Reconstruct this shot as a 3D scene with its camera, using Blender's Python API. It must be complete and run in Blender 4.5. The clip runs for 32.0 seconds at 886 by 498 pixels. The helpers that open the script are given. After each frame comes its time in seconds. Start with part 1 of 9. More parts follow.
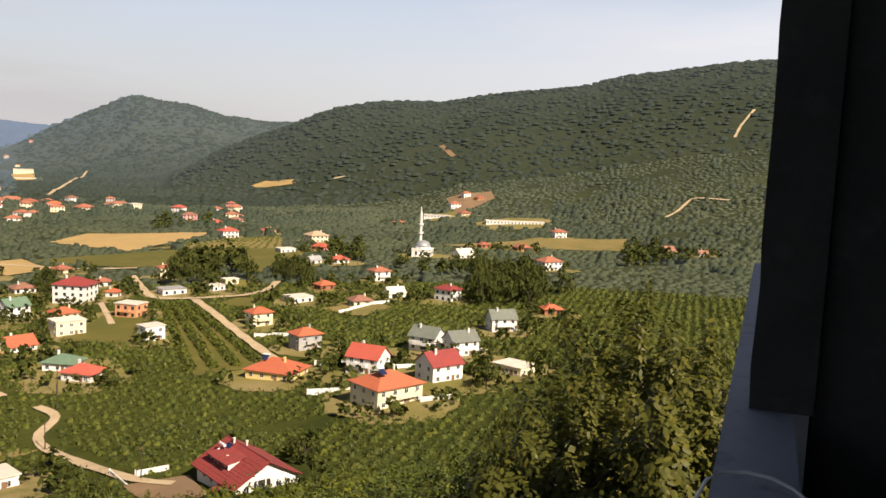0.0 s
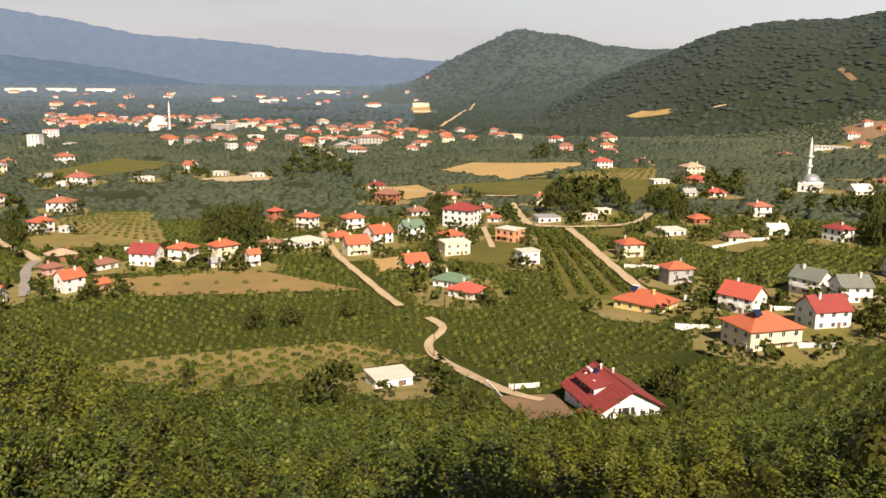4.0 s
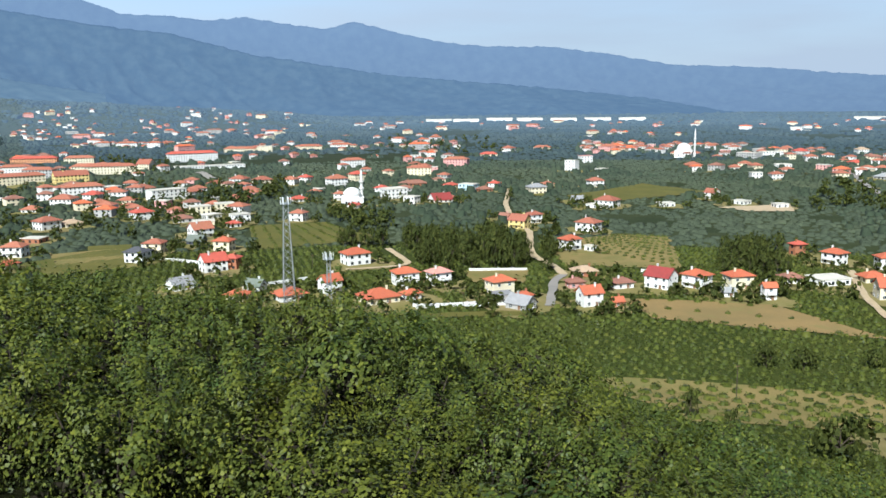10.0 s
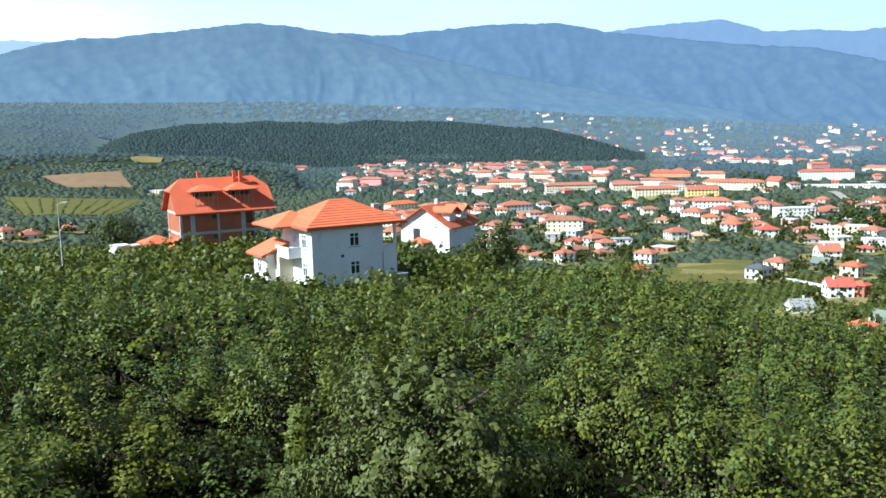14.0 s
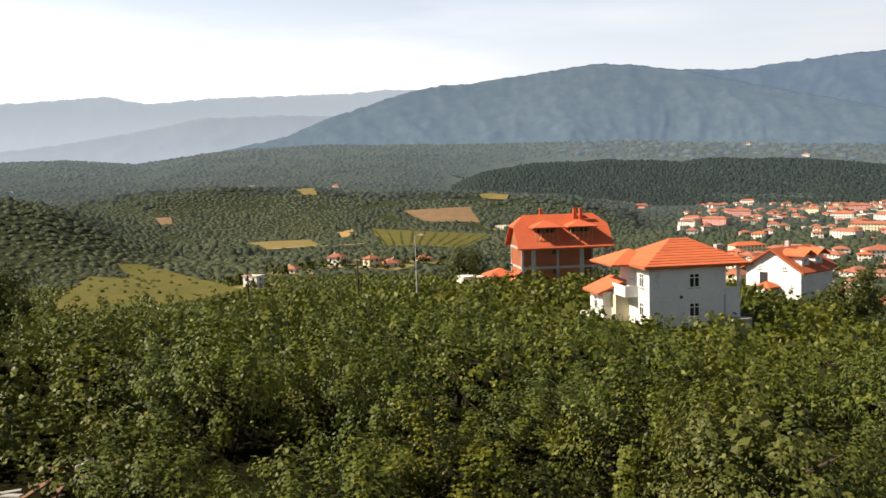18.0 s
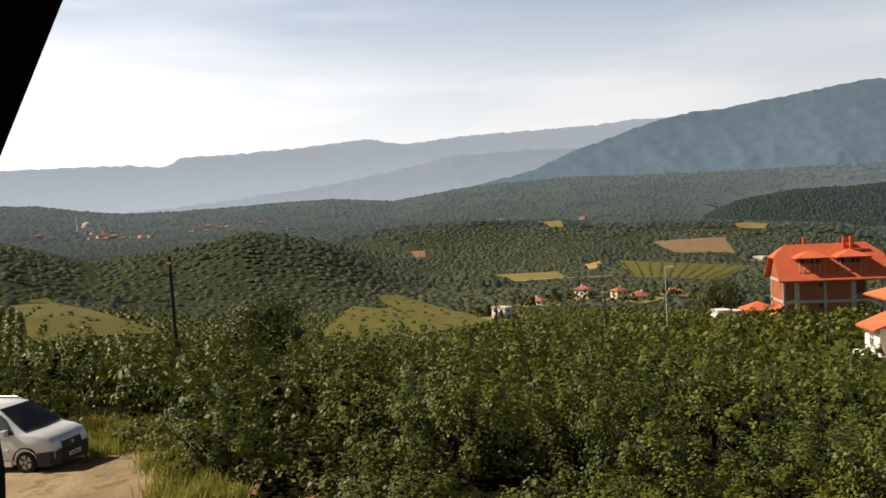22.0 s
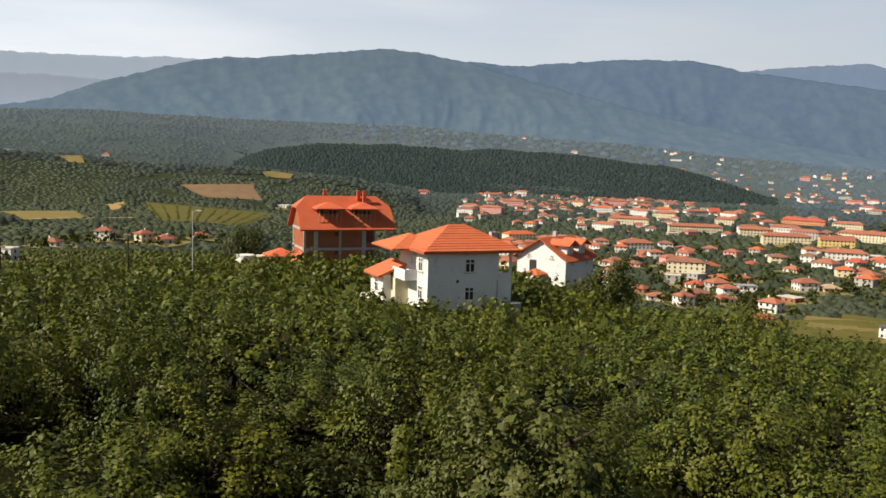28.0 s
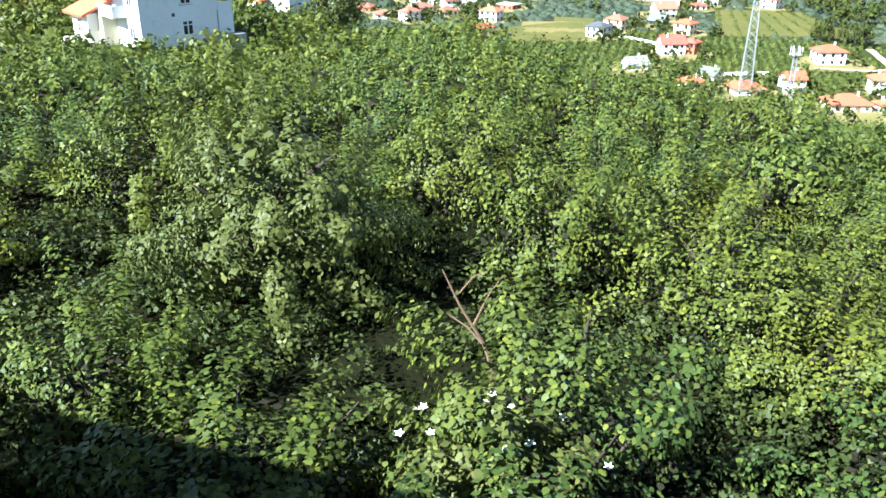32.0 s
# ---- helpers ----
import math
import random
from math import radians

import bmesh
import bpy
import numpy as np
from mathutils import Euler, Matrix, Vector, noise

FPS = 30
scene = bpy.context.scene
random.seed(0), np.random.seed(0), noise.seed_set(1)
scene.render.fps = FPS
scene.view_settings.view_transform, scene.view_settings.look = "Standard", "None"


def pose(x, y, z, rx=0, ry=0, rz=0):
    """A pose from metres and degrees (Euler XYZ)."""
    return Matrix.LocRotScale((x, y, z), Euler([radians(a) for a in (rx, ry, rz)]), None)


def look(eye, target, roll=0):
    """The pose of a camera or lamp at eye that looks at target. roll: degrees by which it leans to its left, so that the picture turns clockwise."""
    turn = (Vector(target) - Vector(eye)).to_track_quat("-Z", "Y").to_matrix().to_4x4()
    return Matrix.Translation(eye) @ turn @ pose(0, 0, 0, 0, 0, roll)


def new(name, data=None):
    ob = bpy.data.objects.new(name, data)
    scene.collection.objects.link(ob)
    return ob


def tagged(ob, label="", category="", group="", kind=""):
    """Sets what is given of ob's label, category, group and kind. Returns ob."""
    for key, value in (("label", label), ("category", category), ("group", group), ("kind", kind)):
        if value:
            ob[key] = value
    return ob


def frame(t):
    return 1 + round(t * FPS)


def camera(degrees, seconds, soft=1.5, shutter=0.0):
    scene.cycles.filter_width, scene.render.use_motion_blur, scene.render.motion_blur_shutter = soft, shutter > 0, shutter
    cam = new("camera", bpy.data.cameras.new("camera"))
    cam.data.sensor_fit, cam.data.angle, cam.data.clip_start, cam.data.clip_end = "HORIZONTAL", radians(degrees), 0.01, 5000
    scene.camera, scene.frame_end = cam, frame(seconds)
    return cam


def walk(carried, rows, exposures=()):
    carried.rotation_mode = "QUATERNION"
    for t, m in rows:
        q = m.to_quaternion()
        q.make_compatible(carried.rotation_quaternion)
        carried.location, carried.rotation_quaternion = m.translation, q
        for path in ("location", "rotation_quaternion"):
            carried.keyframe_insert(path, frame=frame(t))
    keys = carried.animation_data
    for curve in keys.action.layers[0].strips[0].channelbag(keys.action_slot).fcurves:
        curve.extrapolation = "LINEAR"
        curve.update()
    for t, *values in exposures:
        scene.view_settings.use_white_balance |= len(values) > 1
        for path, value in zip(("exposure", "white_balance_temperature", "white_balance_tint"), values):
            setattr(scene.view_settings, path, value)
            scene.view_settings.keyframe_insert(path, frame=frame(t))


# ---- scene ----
FOV = 54.695
cam = camera(FOV, 32.0, soft=1.6)
EYE = (0.0, 0.0, 0.0)
# seconds, then the turn of the head in degrees
TURNS = (
    (0.0, 83.779, -2.510, -53.397),
    (0.5, 81.537, -2.788, -52.527),
    (1.0, 80.060, -2.889, -51.086),
    (1.5, 79.888, -2.628, -49.042),
    (2.0, 80.015, -2.573, -44.598),
    (2.5, 79.722, -2.475, -39.458),
    (3.0, 78.909, -1.721, -34.452),
    (3.5, 78.315, -1.257, -31.416),
    (5.5, 79.949, 0.031, -19.881),
    (6.0, 79.698, -0.021, -16.377),
    (6.5, 79.447, -0.256, -13.504),
    (7.0, 79.090, -0.282, -10.111),
    (7.5, 79.752, -0.111, -7.396),
    (8.0, 80.087, 0.083, -5.869),
    (8.5, 79.964, 0.558, -3.148),
    (9.0, 79.731, 0.232, -0.042),
    (9.5, 80.066, 0.166, 2.646),
    (10.0, 80.188, 0.622, 4.903),
    (10.5, 81.105, -0.574, 13.688),
    (11.0, 81.486, -0.451, 22.071),
    (11.5, 82.180, -0.072, 27.069),
    (12.0, 82.304, 0.024, 29.937),
    (12.5, 82.389, 0.839, 33.172),
    (13.0, 80.821, 1.076, 38.078),
    (13.5, 81.347, 1.464, 42.549),
    (14.0, 82.026, 1.395, 45.168),
    (14.5, 82.757, 1.064, 48.307),
    (15.0, 83.278, 1.396, 51.092),
    (15.5, 82.931, 1.257, 54.208),
    (17.5, 84.830, 1.563, 65.265),
    (18.0, 85.134, 1.608, 67.574),
    (18.5, 85.575, 1.603, 69.398),
    (19.0, 85.366, 1.665, 70.887),
    (19.5, 85.989, 1.893, 72.685),
    (20.0, 85.616, 2.079, 74.810),
    (20.5, 85.710, 2.183, 76.410),
    (21.0, 86.680, 2.395, 78.654),
    (21.5, 87.474, 2.720, 81.762),
    (22.0, 87.912, 2.836, 83.933),
    (22.5, 88.037, 2.890, 83.858),
    (23.0, 88.514, 3.585, 85.400),
    (23.5, 88.225, 3.891, 85.297),
    (24.0, 88.086, 4.608, 85.558),
    (24.5, 87.330, 4.199, 83.382),
    (25.0, 86.800, 3.544, 79.412),
    (25.5, 86.189, 2.542, 76.340),
    (26.0, 85.502, 1.768, 71.709),
    (26.5, 84.777, 1.086, 65.005),
    (28.5, 83.086, -2.318, 51.263),
    (29.0, 81.517, -2.038, 48.798),
    (29.5, 80.518, -1.307, 45.298),
    (30.0, 78.326, -0.754, 44.713),
    (30.5, 75.768, -0.246, 44.357),
    (31.0, 71.834, 0.602, 41.824),
    (31.5, 69.063, -0.190, 38.193),
    (32.0, 66.119, 0.058, 35.027),
)
EXPOSURES = (
    (0.0, 0.84, 6850, 17), (2.0, 0.84, 6850, 17), (6.0, 0.86, 6900, 18), (8.0, 0.80, 6050, 14), (9.0, 0.86, 5700, 11), (11.0, 0.80, 4850, 1), (12.0, 0.78, 4900, 1), (13.0, 1.26, 4850, 2), (14.0, 1.28, 4950, 2), (15.0, 1.28, 5550, 6),
    (18.0, 0.91, 6800, 13), (21.0, 0.70, 6900, 13), (24.0, 0.33, 6900, 13), (26.0, 0.30, 6700, 12), (29.0, 1.05, 6200, 10), (30.0, 1.66, 5350, 5), (31.0, 1.74, 5150, 3), (32.0, 2.30, 4850, 2))
walk(cam, [(t, pose(*EYE, rx, ry, rz)) for t, rx, ry, rz in TURNS], EXPOSURES)

# ---- sky and sun ----
SUN_AZ, SUN_EL = radians(-166), radians(40)
world = bpy.data.worlds.new("sky")
scene.world = world
world.use_nodes = True
wn = world.node_tree
sky = wn.nodes.new("ShaderNodeTexSky")
sky.sky_type, sky.sun_disc = "NISHITA", False
sky.sun_elevation, sky.sun_rotation = SUN_EL, SUN_AZ
sky.air_density, sky.dust_density, sky.ozone_density, sky.altitude = 1.0, 1.0, 1.5, 200
# summer haze: pale towards the horizon, with thin drawn-out veils of cloud higher up
coord = wn.nodes.new("ShaderNodeTexCoord").outputs["Generated"]
split = wn.nodes.new("ShaderNodeSeparateXYZ")
wn.links.new(coord, split.inputs[0])
low = wn.nodes.new("ShaderNodeMapRange")
low.interpolation_type = "SMOOTHSTEP"
low.inputs[1].default_value, low.inputs[2].default_value, low.inputs[3].default_value, low.inputs[4].default_value = 0.0, 0.36, 0.88, 0.04
wn.links.new(split.outputs[2], low.inputs[0])
stretch = wn.nodes.new("ShaderNodeMapping")
stretch.inputs["Scale"].default_value = (1.0, 1.0, 7.0)
wn.links.new(coord, stretch.inputs[0])
veil = wn.nodes.new("ShaderNodeTexNoise")
veil.inputs["Scale"].default_value, veil.inputs["Detail"].default_value = 2.2, 5
wn.links.new(stretch.outputs[0], veil.inputs["Vector"])
thin = wn.nodes.new("ShaderNodeMapRange")
thin.inputs[1].default_value, thin.inputs[2].default_value, thin.inputs[3].default_value, thin.inputs[4].default_value = 0.42, 0.75, 0.0, 0.32
wn.links.new(veil.outputs["Fac"], thin.inputs[0])
fade = wn.nodes.new("ShaderNodeMapRange")
fade.inputs[1].default_value, fade.inputs[2].default_value, fade.inputs[3].default_value, fade.inputs[4].default_value = 0.3, 0.6, 1.0, 0.1
wn.links.new(split.outputs[2], fade.inputs[0])
faded = wn.nodes.new("ShaderNodeMath")
faded.operation = "MULTIPLY"
wn.links.new(thin.outputs[0], faded.inputs[0])
wn.links.new(fade.outputs[0], faded.inputs[1])
both = wn.nodes.new("ShaderNodeMath")
both.operation, both.use_clamp = "ADD", True
wn.links.new(low.outputs[0], both.inputs[0])
wn.links.new(faded.outputs[0], both.inputs[1])
haze = wn.nodes.new("ShaderNodeMix")
haze.data_type = "RGBA"
haze.inputs[7].default_value = (5.95, 6.15, 6.35, 1)
# the haze is brighter towards the sun, as dusty air scatters light forwards
facing = wn.nodes.new("ShaderNodeVectorMath")
facing.operation = "DOT_PRODUCT"
facing.inputs[1].default_value = (math.sin(SUN_AZ) * math.cos(SUN_EL), math.cos(SUN_AZ) * math.cos(SUN_EL), math.sin(SUN_EL))
wn.links.new(coord, facing.inputs[0])
gain = wn.nodes.new("ShaderNodeMapRange")
gain.inputs[1].default_value, gain.inputs[2].default_value, gain.inputs[3].default_value, gain.inputs[4].default_value = -0.7, 0.6, 0.70, 1.9
wn.links.new(facing.outputs["Value"], gain.inputs[0])
glare = wn.nodes.new("ShaderNodeVectorMath")
glare.operation = "SCALE"
glare.inputs[0].default_value = (5.95, 6.15, 6.35)
wn.links.new(gain.outputs[0], glare.inputs["Scale"])
wn.links.new(glare.outputs[0], haze.inputs[7])
wn.links.new(both.outputs[0], haze.inputs[0])
wn.links.new(sky.outputs[0], haze.inputs[6])
# the sky deepens towards the zenith
deep = wn.nodes.new("ShaderNodeMapRange")
deep.interpolation_type = "SMOOTHSTEP"
deep.inputs[1].default_value, deep.inputs[2].default_value, deep.inputs[3].default_value, deep.inputs[4].default_value = 0.26, 0.55, 1.0, 0.16
wn.links.new(split.outputs[2], deep.inputs[0])
dome = wn.nodes.new("ShaderNodeVectorMath")
dome.operation = "SCALE"
wn.links.new(haze.outputs[2], dome.inputs[0])
wn.links.new(deep.outputs[0], dome.inputs["Scale"])
wn.links.new(dome.outputs[0], wn.nodes["Background"].inputs[0])
wn.nodes["Background"].inputs[1].default_value = 0.078

sun = new("sun", bpy.data.lights.new("sun", "SUN"))
sun.data.energy, sun.data.angle, sun.data.color = 5.0, radians(0.6), (1.0, 0.90, 0.74)
to_sun = Vector((math.sin(SUN_AZ) * math.cos(SUN_EL), math.cos(SUN_AZ) * math.cos(SUN_EL), math.sin(SUN_EL)))
sun.matrix_basis = look((0, 0, 0), -to_sun)
sun.location = (0, 0, 60)

# ---- materials ----
def nodes_of(name):
    m = bpy.data.materials.new(name)
    m.use_nodes = True
    nt = m.node_tree
    return m, nt, nt.nodes["Principled BSDF"], nt.nodes["Material Output"]


def noise_of(nt, scale, detail=4, vec=None, rough=0.6):
    n = nt.nodes.new("ShaderNodeTexNoise")
    n.inputs["Scale"].default_value, n.inputs["Detail"].default_value, n.inputs["Roughness"].default_value = scale, detail, rough
    if vec is None:
        vec = nt.nodes.new("ShaderNodeNewGeometry").outputs["Position"]
    nt.links.new(vec, n.inputs["Vector"])
    return n.outputs["Fac"]


def span(nt, value, lo, hi, a=0.0, b=1.0):
    n = nt.nodes.new("ShaderNodeMapRange")
    n.inputs[1].default_value, n.inputs[2].default_value, n.inputs[3].default_value, n.inputs[4].default_value = lo, hi, a, b
    nt.links.new(value, n.inputs[0])
    return n.outputs[0]


def blend(nt, fac, a, b):
    n = nt.nodes.new("ShaderNodeMix")
    n.data_type = "RGBA"
    for sock, v in ((n.inputs[0], fac), (n.inputs[6], a), (n.inputs[7], b)):
        if isinstance(v, (int, float)):
            sock.default_value = v
        elif isinstance(v, tuple):
            sock.default_value = (*v, 1)
        else:
            nt.links.new(v, sock)
    return n.outputs[2]


def relief(nt, bsdf, height, strength, distance):
    b = nt.nodes.new("ShaderNodeBump")
    b.inputs["Strength"].default_value, b.inputs["Distance"].default_value = strength, distance
    nt.links.new(height, b.inputs["Height"])
    nt.links.new(b.outputs[0], bsdf.inputs["Normal"])


def surface(name, a, b, big=0.5, fine=8.0, rough=0.85, bump=0.3, depth=0.02, metal=0.0, vary=0.0, stain=None):
    """A matt or glossy surface in two tones: broad patches and fine grain, with stains where given."""
    m, nt, bsdf, out = nodes_of(name)
    grain = noise_of(nt, fine, 5)
    col = blend(nt, span(nt, noise_of(nt, big, 3), 0.35, 0.65), a, b)
    col = blend(nt, span(nt, grain, 0.3, 0.75, 0.0, 0.35), col, tuple(c * 0.6 for c in a))
    if stain:
        col = blend(nt, span(nt, noise_of(nt, big * 2.7, 6), 0.56, 0.7, 0.0, 0.75), col, stain)
    if vary:
        info = nt.nodes.new("ShaderNodeObjectInfo")
        col = blend(nt, span(nt, info.outputs["Random"], 0, 1, 0, vary), col, tuple(c * 0.45 for c in a))
    nt.links.new(col, bsdf.inputs["Base Color"])
    bsdf.inputs["Roughness"].default_value, bsdf.inputs["Metallic"].default_value = rough, metal
    if rough > 0.75:
        bsdf.inputs["Specular IOR Level"].default_value = 0.08
    if bump:
        relief(nt, bsdf, grain, bump, depth)
    return m


def foliage(name, a, b, c, big=0.12, fine=3.0, through_leaf=0.12, rough=0.7, cells=0.0, depth=0.06, contrast=1.0):
    """Leaves: two greens in patches, a third in small specks, with random tones painting in shade and sun; part of the
    light passes through them.
    cells: leaves (or tufts of a far crown) per metre, each tilted, some darkened like the shaded gaps between leaves."""
    m, nt, bsdf, out = nodes_of(name)
    col = blend(nt, span(nt, noise_of(nt, big, 3), 0.35, 0.65), a, b)
    isle = nt.nodes.new("ShaderNodeNewGeometry").outputs["Random Per Island"]
    col = blend(nt, span(nt, isle, 0.0, 0.5, 0.75 * contrast, 0.0), col, tuple(v * 0.35 for v in b))
    bright = nt.nodes.new("ShaderNodeMath")
    bright.operation = "MULTIPLY"
    nt.links.new(span(nt, isle, 0.45, 1.0, 0.0, 1.0), bright.inputs[0])
    nt.links.new(span(nt, noise_of(nt, fine * 0.5, 2), 0.36, 0.6, 0.25, 1.0), bright.inputs[1])
    col = blend(nt, bright.outputs[0], col, c)
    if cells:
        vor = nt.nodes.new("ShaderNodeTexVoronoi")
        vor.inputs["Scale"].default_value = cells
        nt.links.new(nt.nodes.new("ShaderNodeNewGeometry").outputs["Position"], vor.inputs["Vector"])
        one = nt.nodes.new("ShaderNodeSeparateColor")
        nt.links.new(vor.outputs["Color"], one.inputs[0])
        # darkened cells paint in the shaded gaps between leaves
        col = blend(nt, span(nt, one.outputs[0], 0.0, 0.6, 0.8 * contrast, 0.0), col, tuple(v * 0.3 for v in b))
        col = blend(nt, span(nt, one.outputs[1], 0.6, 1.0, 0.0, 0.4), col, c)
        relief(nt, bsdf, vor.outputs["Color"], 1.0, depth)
    nt.links.new(col, bsdf.inputs["Base Color"])
    bsdf.inputs["Roughness"].default_value = rough
    bsdf.inputs["Specular IOR Level"].default_value = 0.1
    if through_leaf:
        t = nt.nodes.new("ShaderNodeBsdfTranslucent")
        nt.links.new(blend(nt, 0.5, col, (0.26, 0.29, 0.03)), t.inputs[0])
        mix = nt.nodes.new("ShaderNodeMixShader")
        mix.inputs[0].default_value = through_leaf
        nt.links.new(bsdf.outputs[0], mix.inputs[1])
        nt.links.new(t.outputs[0], mix.inputs[2])
        nt.links.new(mix.outputs[0], out.inputs[0])
    return m


def roof_tiles(name, a, b, vary=0.3):
    """Fired tiles: level courses and a weathered tone."""
    m, nt, bsdf, out = nodes_of(name)
    pos = nt.nodes.new("ShaderNodeNewGeometry").outputs["Position"]
    w = nt.nodes.new("ShaderNodeTexWave")
    w.bands_direction, w.wave_profile = "Z", "SAW"
    w.inputs["Scale"].default_value, w.inputs["Distortion"].default_value, w.inputs["Detail"].default_value = 1.9, 0.25, 1
    nt.links.new(pos, w.inputs["Vector"])
    col = blend(nt, span(nt, noise_of(nt, 0.6, 4), 0.35, 0.65), a, b)
    col = blend(nt, span(nt, noise_of(nt, 5.0, 4), 0.45, 0.75, 0.0, 0.45), col, tuple(c * 0.55 for c in a))
    info = nt.nodes.new("ShaderNodeObjectInfo")
    col = blend(nt, span(nt, info.outputs["Random"], 0, 1, 0, vary), col, (a[0] * 0.6, a[1] * 0.5, a[2] * 0.6))
    nt.links.new(col, bsdf.inputs["Base Color"])
    bsdf.inputs["Roughness"].default_value = 0.8
    relief(nt, bsdf, w.outputs["Fac"], 0.6, 0.08)
    return m


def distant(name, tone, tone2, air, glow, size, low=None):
    """A far hillside backdrop: kilometres of haze are painted as a faint emission, with another strength towards its
    foot where low is given.
    """
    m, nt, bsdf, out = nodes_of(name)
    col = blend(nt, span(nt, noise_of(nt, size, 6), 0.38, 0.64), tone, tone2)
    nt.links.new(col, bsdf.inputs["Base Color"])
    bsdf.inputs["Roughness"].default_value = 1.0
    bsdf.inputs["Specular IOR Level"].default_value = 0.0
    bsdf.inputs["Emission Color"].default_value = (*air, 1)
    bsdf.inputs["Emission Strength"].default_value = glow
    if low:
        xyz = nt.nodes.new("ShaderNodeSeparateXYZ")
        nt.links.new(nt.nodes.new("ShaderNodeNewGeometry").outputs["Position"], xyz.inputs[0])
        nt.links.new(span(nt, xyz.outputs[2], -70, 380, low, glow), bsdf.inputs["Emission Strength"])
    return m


WALLS = {
    "white": surface("white_plaster", (0.78, 0.76, 0.72), (0.70, 0.68, 0.64), 0.3, 12, stain=(0.52, 0.50, 0.46), vary=0.25),
    "cream": surface("cream_plaster", (0.74, 0.66, 0.46), (0.66, 0.58, 0.42), 0.3, 12, stain=(0.5, 0.44, 0.33), vary=0.25),
    "yellow": surface("yellow_plaster", (0.74, 0.58, 0.22), (0.70, 0.54, 0.24), 0.3, 12, vary=0.2),
    "pink": surface("pink_plaster", (0.68, 0.36, 0.32), (0.60, 0.32, 0.29), 0.3, 12, vary=0.35),
    "salmon": surface("salmon_plaster", (0.70, 0.34, 0.17), (0.62, 0.30, 0.16), 0.3, 12, vary=0.3),
    "brick": surface("raw_brick", (0.40, 0.17, 0.09), (0.33, 0.14, 0.08), 0.5, 14, bump=0.5, vary=0.3),
    "stone": surface("grey_render", (0.46, 0.44, 0.41), (0.36, 0.35, 0.33), 0.4, 10, vary=0.3),
    "bluewhite": surface("pale_blue_plaster", (0.52, 0.66, 0.72), (0.48, 0.60, 0.66), 0.3, 12),
    "maroonwall": surface("maroon_cladding", (0.30, 0.05, 0.04), (0.24, 0.05, 0.04), 0.5, 12),
    "slatewall": surface("slate_cladding", (0.08, 0.085, 0.10), (0.06, 0.065, 0.08), 0.5, 12),
}
ROOFS = {
    "orange": roof_tiles("orange_roof_tiles", (0.62, 0.155, 0.055), (0.54, 0.135, 0.055)),
    "terracotta": roof_tiles("terracotta_roof_tiles", (0.50, 0.135, 0.058), (0.43, 0.12, 0.056), 0.45),
    "newred": roof_tiles("new_red_roof_tiles", (0.62, 0.125, 0.045), (0.54, 0.11, 0.045), 0.0),
    # duller tiles for far roofs: haze put into their colour
    "faded": roof_tiles("faded_roof_tiles", (0.40, 0.145, 0.078), (0.34, 0.13, 0.078), 0.6),
    "red": roof_tiles("red_roof_tiles", (0.50, 0.10, 0.06), (0.42, 0.09, 0.06)),
    "maroon": roof_tiles("maroon_roof_tiles", (0.27, 0.040, 0.034), (0.22, 0.036, 0.031), 0.0),
    "rose": roof_tiles("rose_roof_tiles", (0.62, 0.28, 0.22), (0.55, 0.26, 0.21)),
    "brown": roof_tiles("weathered_brown_tiles", (0.30, 0.13, 0.08), (0.22, 0.11, 0.08)),
    "tan": roof_tiles("tan_roof_tiles", (0.50, 0.36, 0.22), (0.42, 0.31, 0.21)),
    "slate": roof_tiles("grey_green_shingles", (0.17, 0.19, 0.15), (0.13, 0.15, 0.12)),
    "green": roof_tiles("green_roof_sheets", (0.13, 0.22, 0.13), (0.11, 0.18, 0.12)),
    "grey": roof_tiles("grey_roof_sheets", (0.34, 0.34, 0.33), (0.27, 0.27, 0.27)),
    "darkgrey": roof_tiles("dark_grey_roof", (0.09, 0.09, 0.10), (0.07, 0.07, 0.08)),
    "pale": surface("pale_flat_roof", (0.72, 0.66, 0.56), (0.62, 0.58, 0.50), 0.3, 6, vary=0.3),
}
COLOUR_WORDS = {"white": "white", "cream": "cream", "yellow": "yellow", "pink": "pink", "salmon": "orange", "brick": "brown brick",
                "stone": "grey", "bluewhite": "pale blue", "maroonwall": "dark red", "slatewall": "dark grey", "orange": "orange tile",
                "red": "red tile", "maroon": "dark red tile", "rose": "rose tile", "brown": "weathered brown tile", "tan": "tan tile",
                "slate": "grey-green shingle", "green": "green sheet", "grey": "grey sheet", "darkgrey": "dark grey", "pale": "pale concrete"}

M_FRAME = surface("white_window_frame", (0.75, 0.75, 0.73), (0.7, 0.7, 0.68), 1, 20, rough=0.5, bump=0)
M_WOOD = surface("brown_timber", (0.22, 0.12, 0.06), (0.17, 0.09, 0.05), 2, 25, rough=0.7)
M_PALEWOOD = surface("raw_timber", (0.42, 0.30, 0.17), (0.34, 0.24, 0.14), 2, 25, rough=0.8)
M_CONCRETE = surface("concrete", (0.42, 0.41, 0.39), (0.33, 0.32, 0.31), 0.8, 9, stain=(0.24, 0.23, 0.22))
M_RENDER = surface("smooth_grey_render", (0.72, 0.72, 0.71), (0.66, 0.66, 0.66), 0.35, 5, stain=(0.50, 0.50, 0.50))
M_BRICK = surface("hollow_brick", (0.34, 0.12, 0.06), (0.27, 0.10, 0.055), 0.6, 16, bump=0.5)
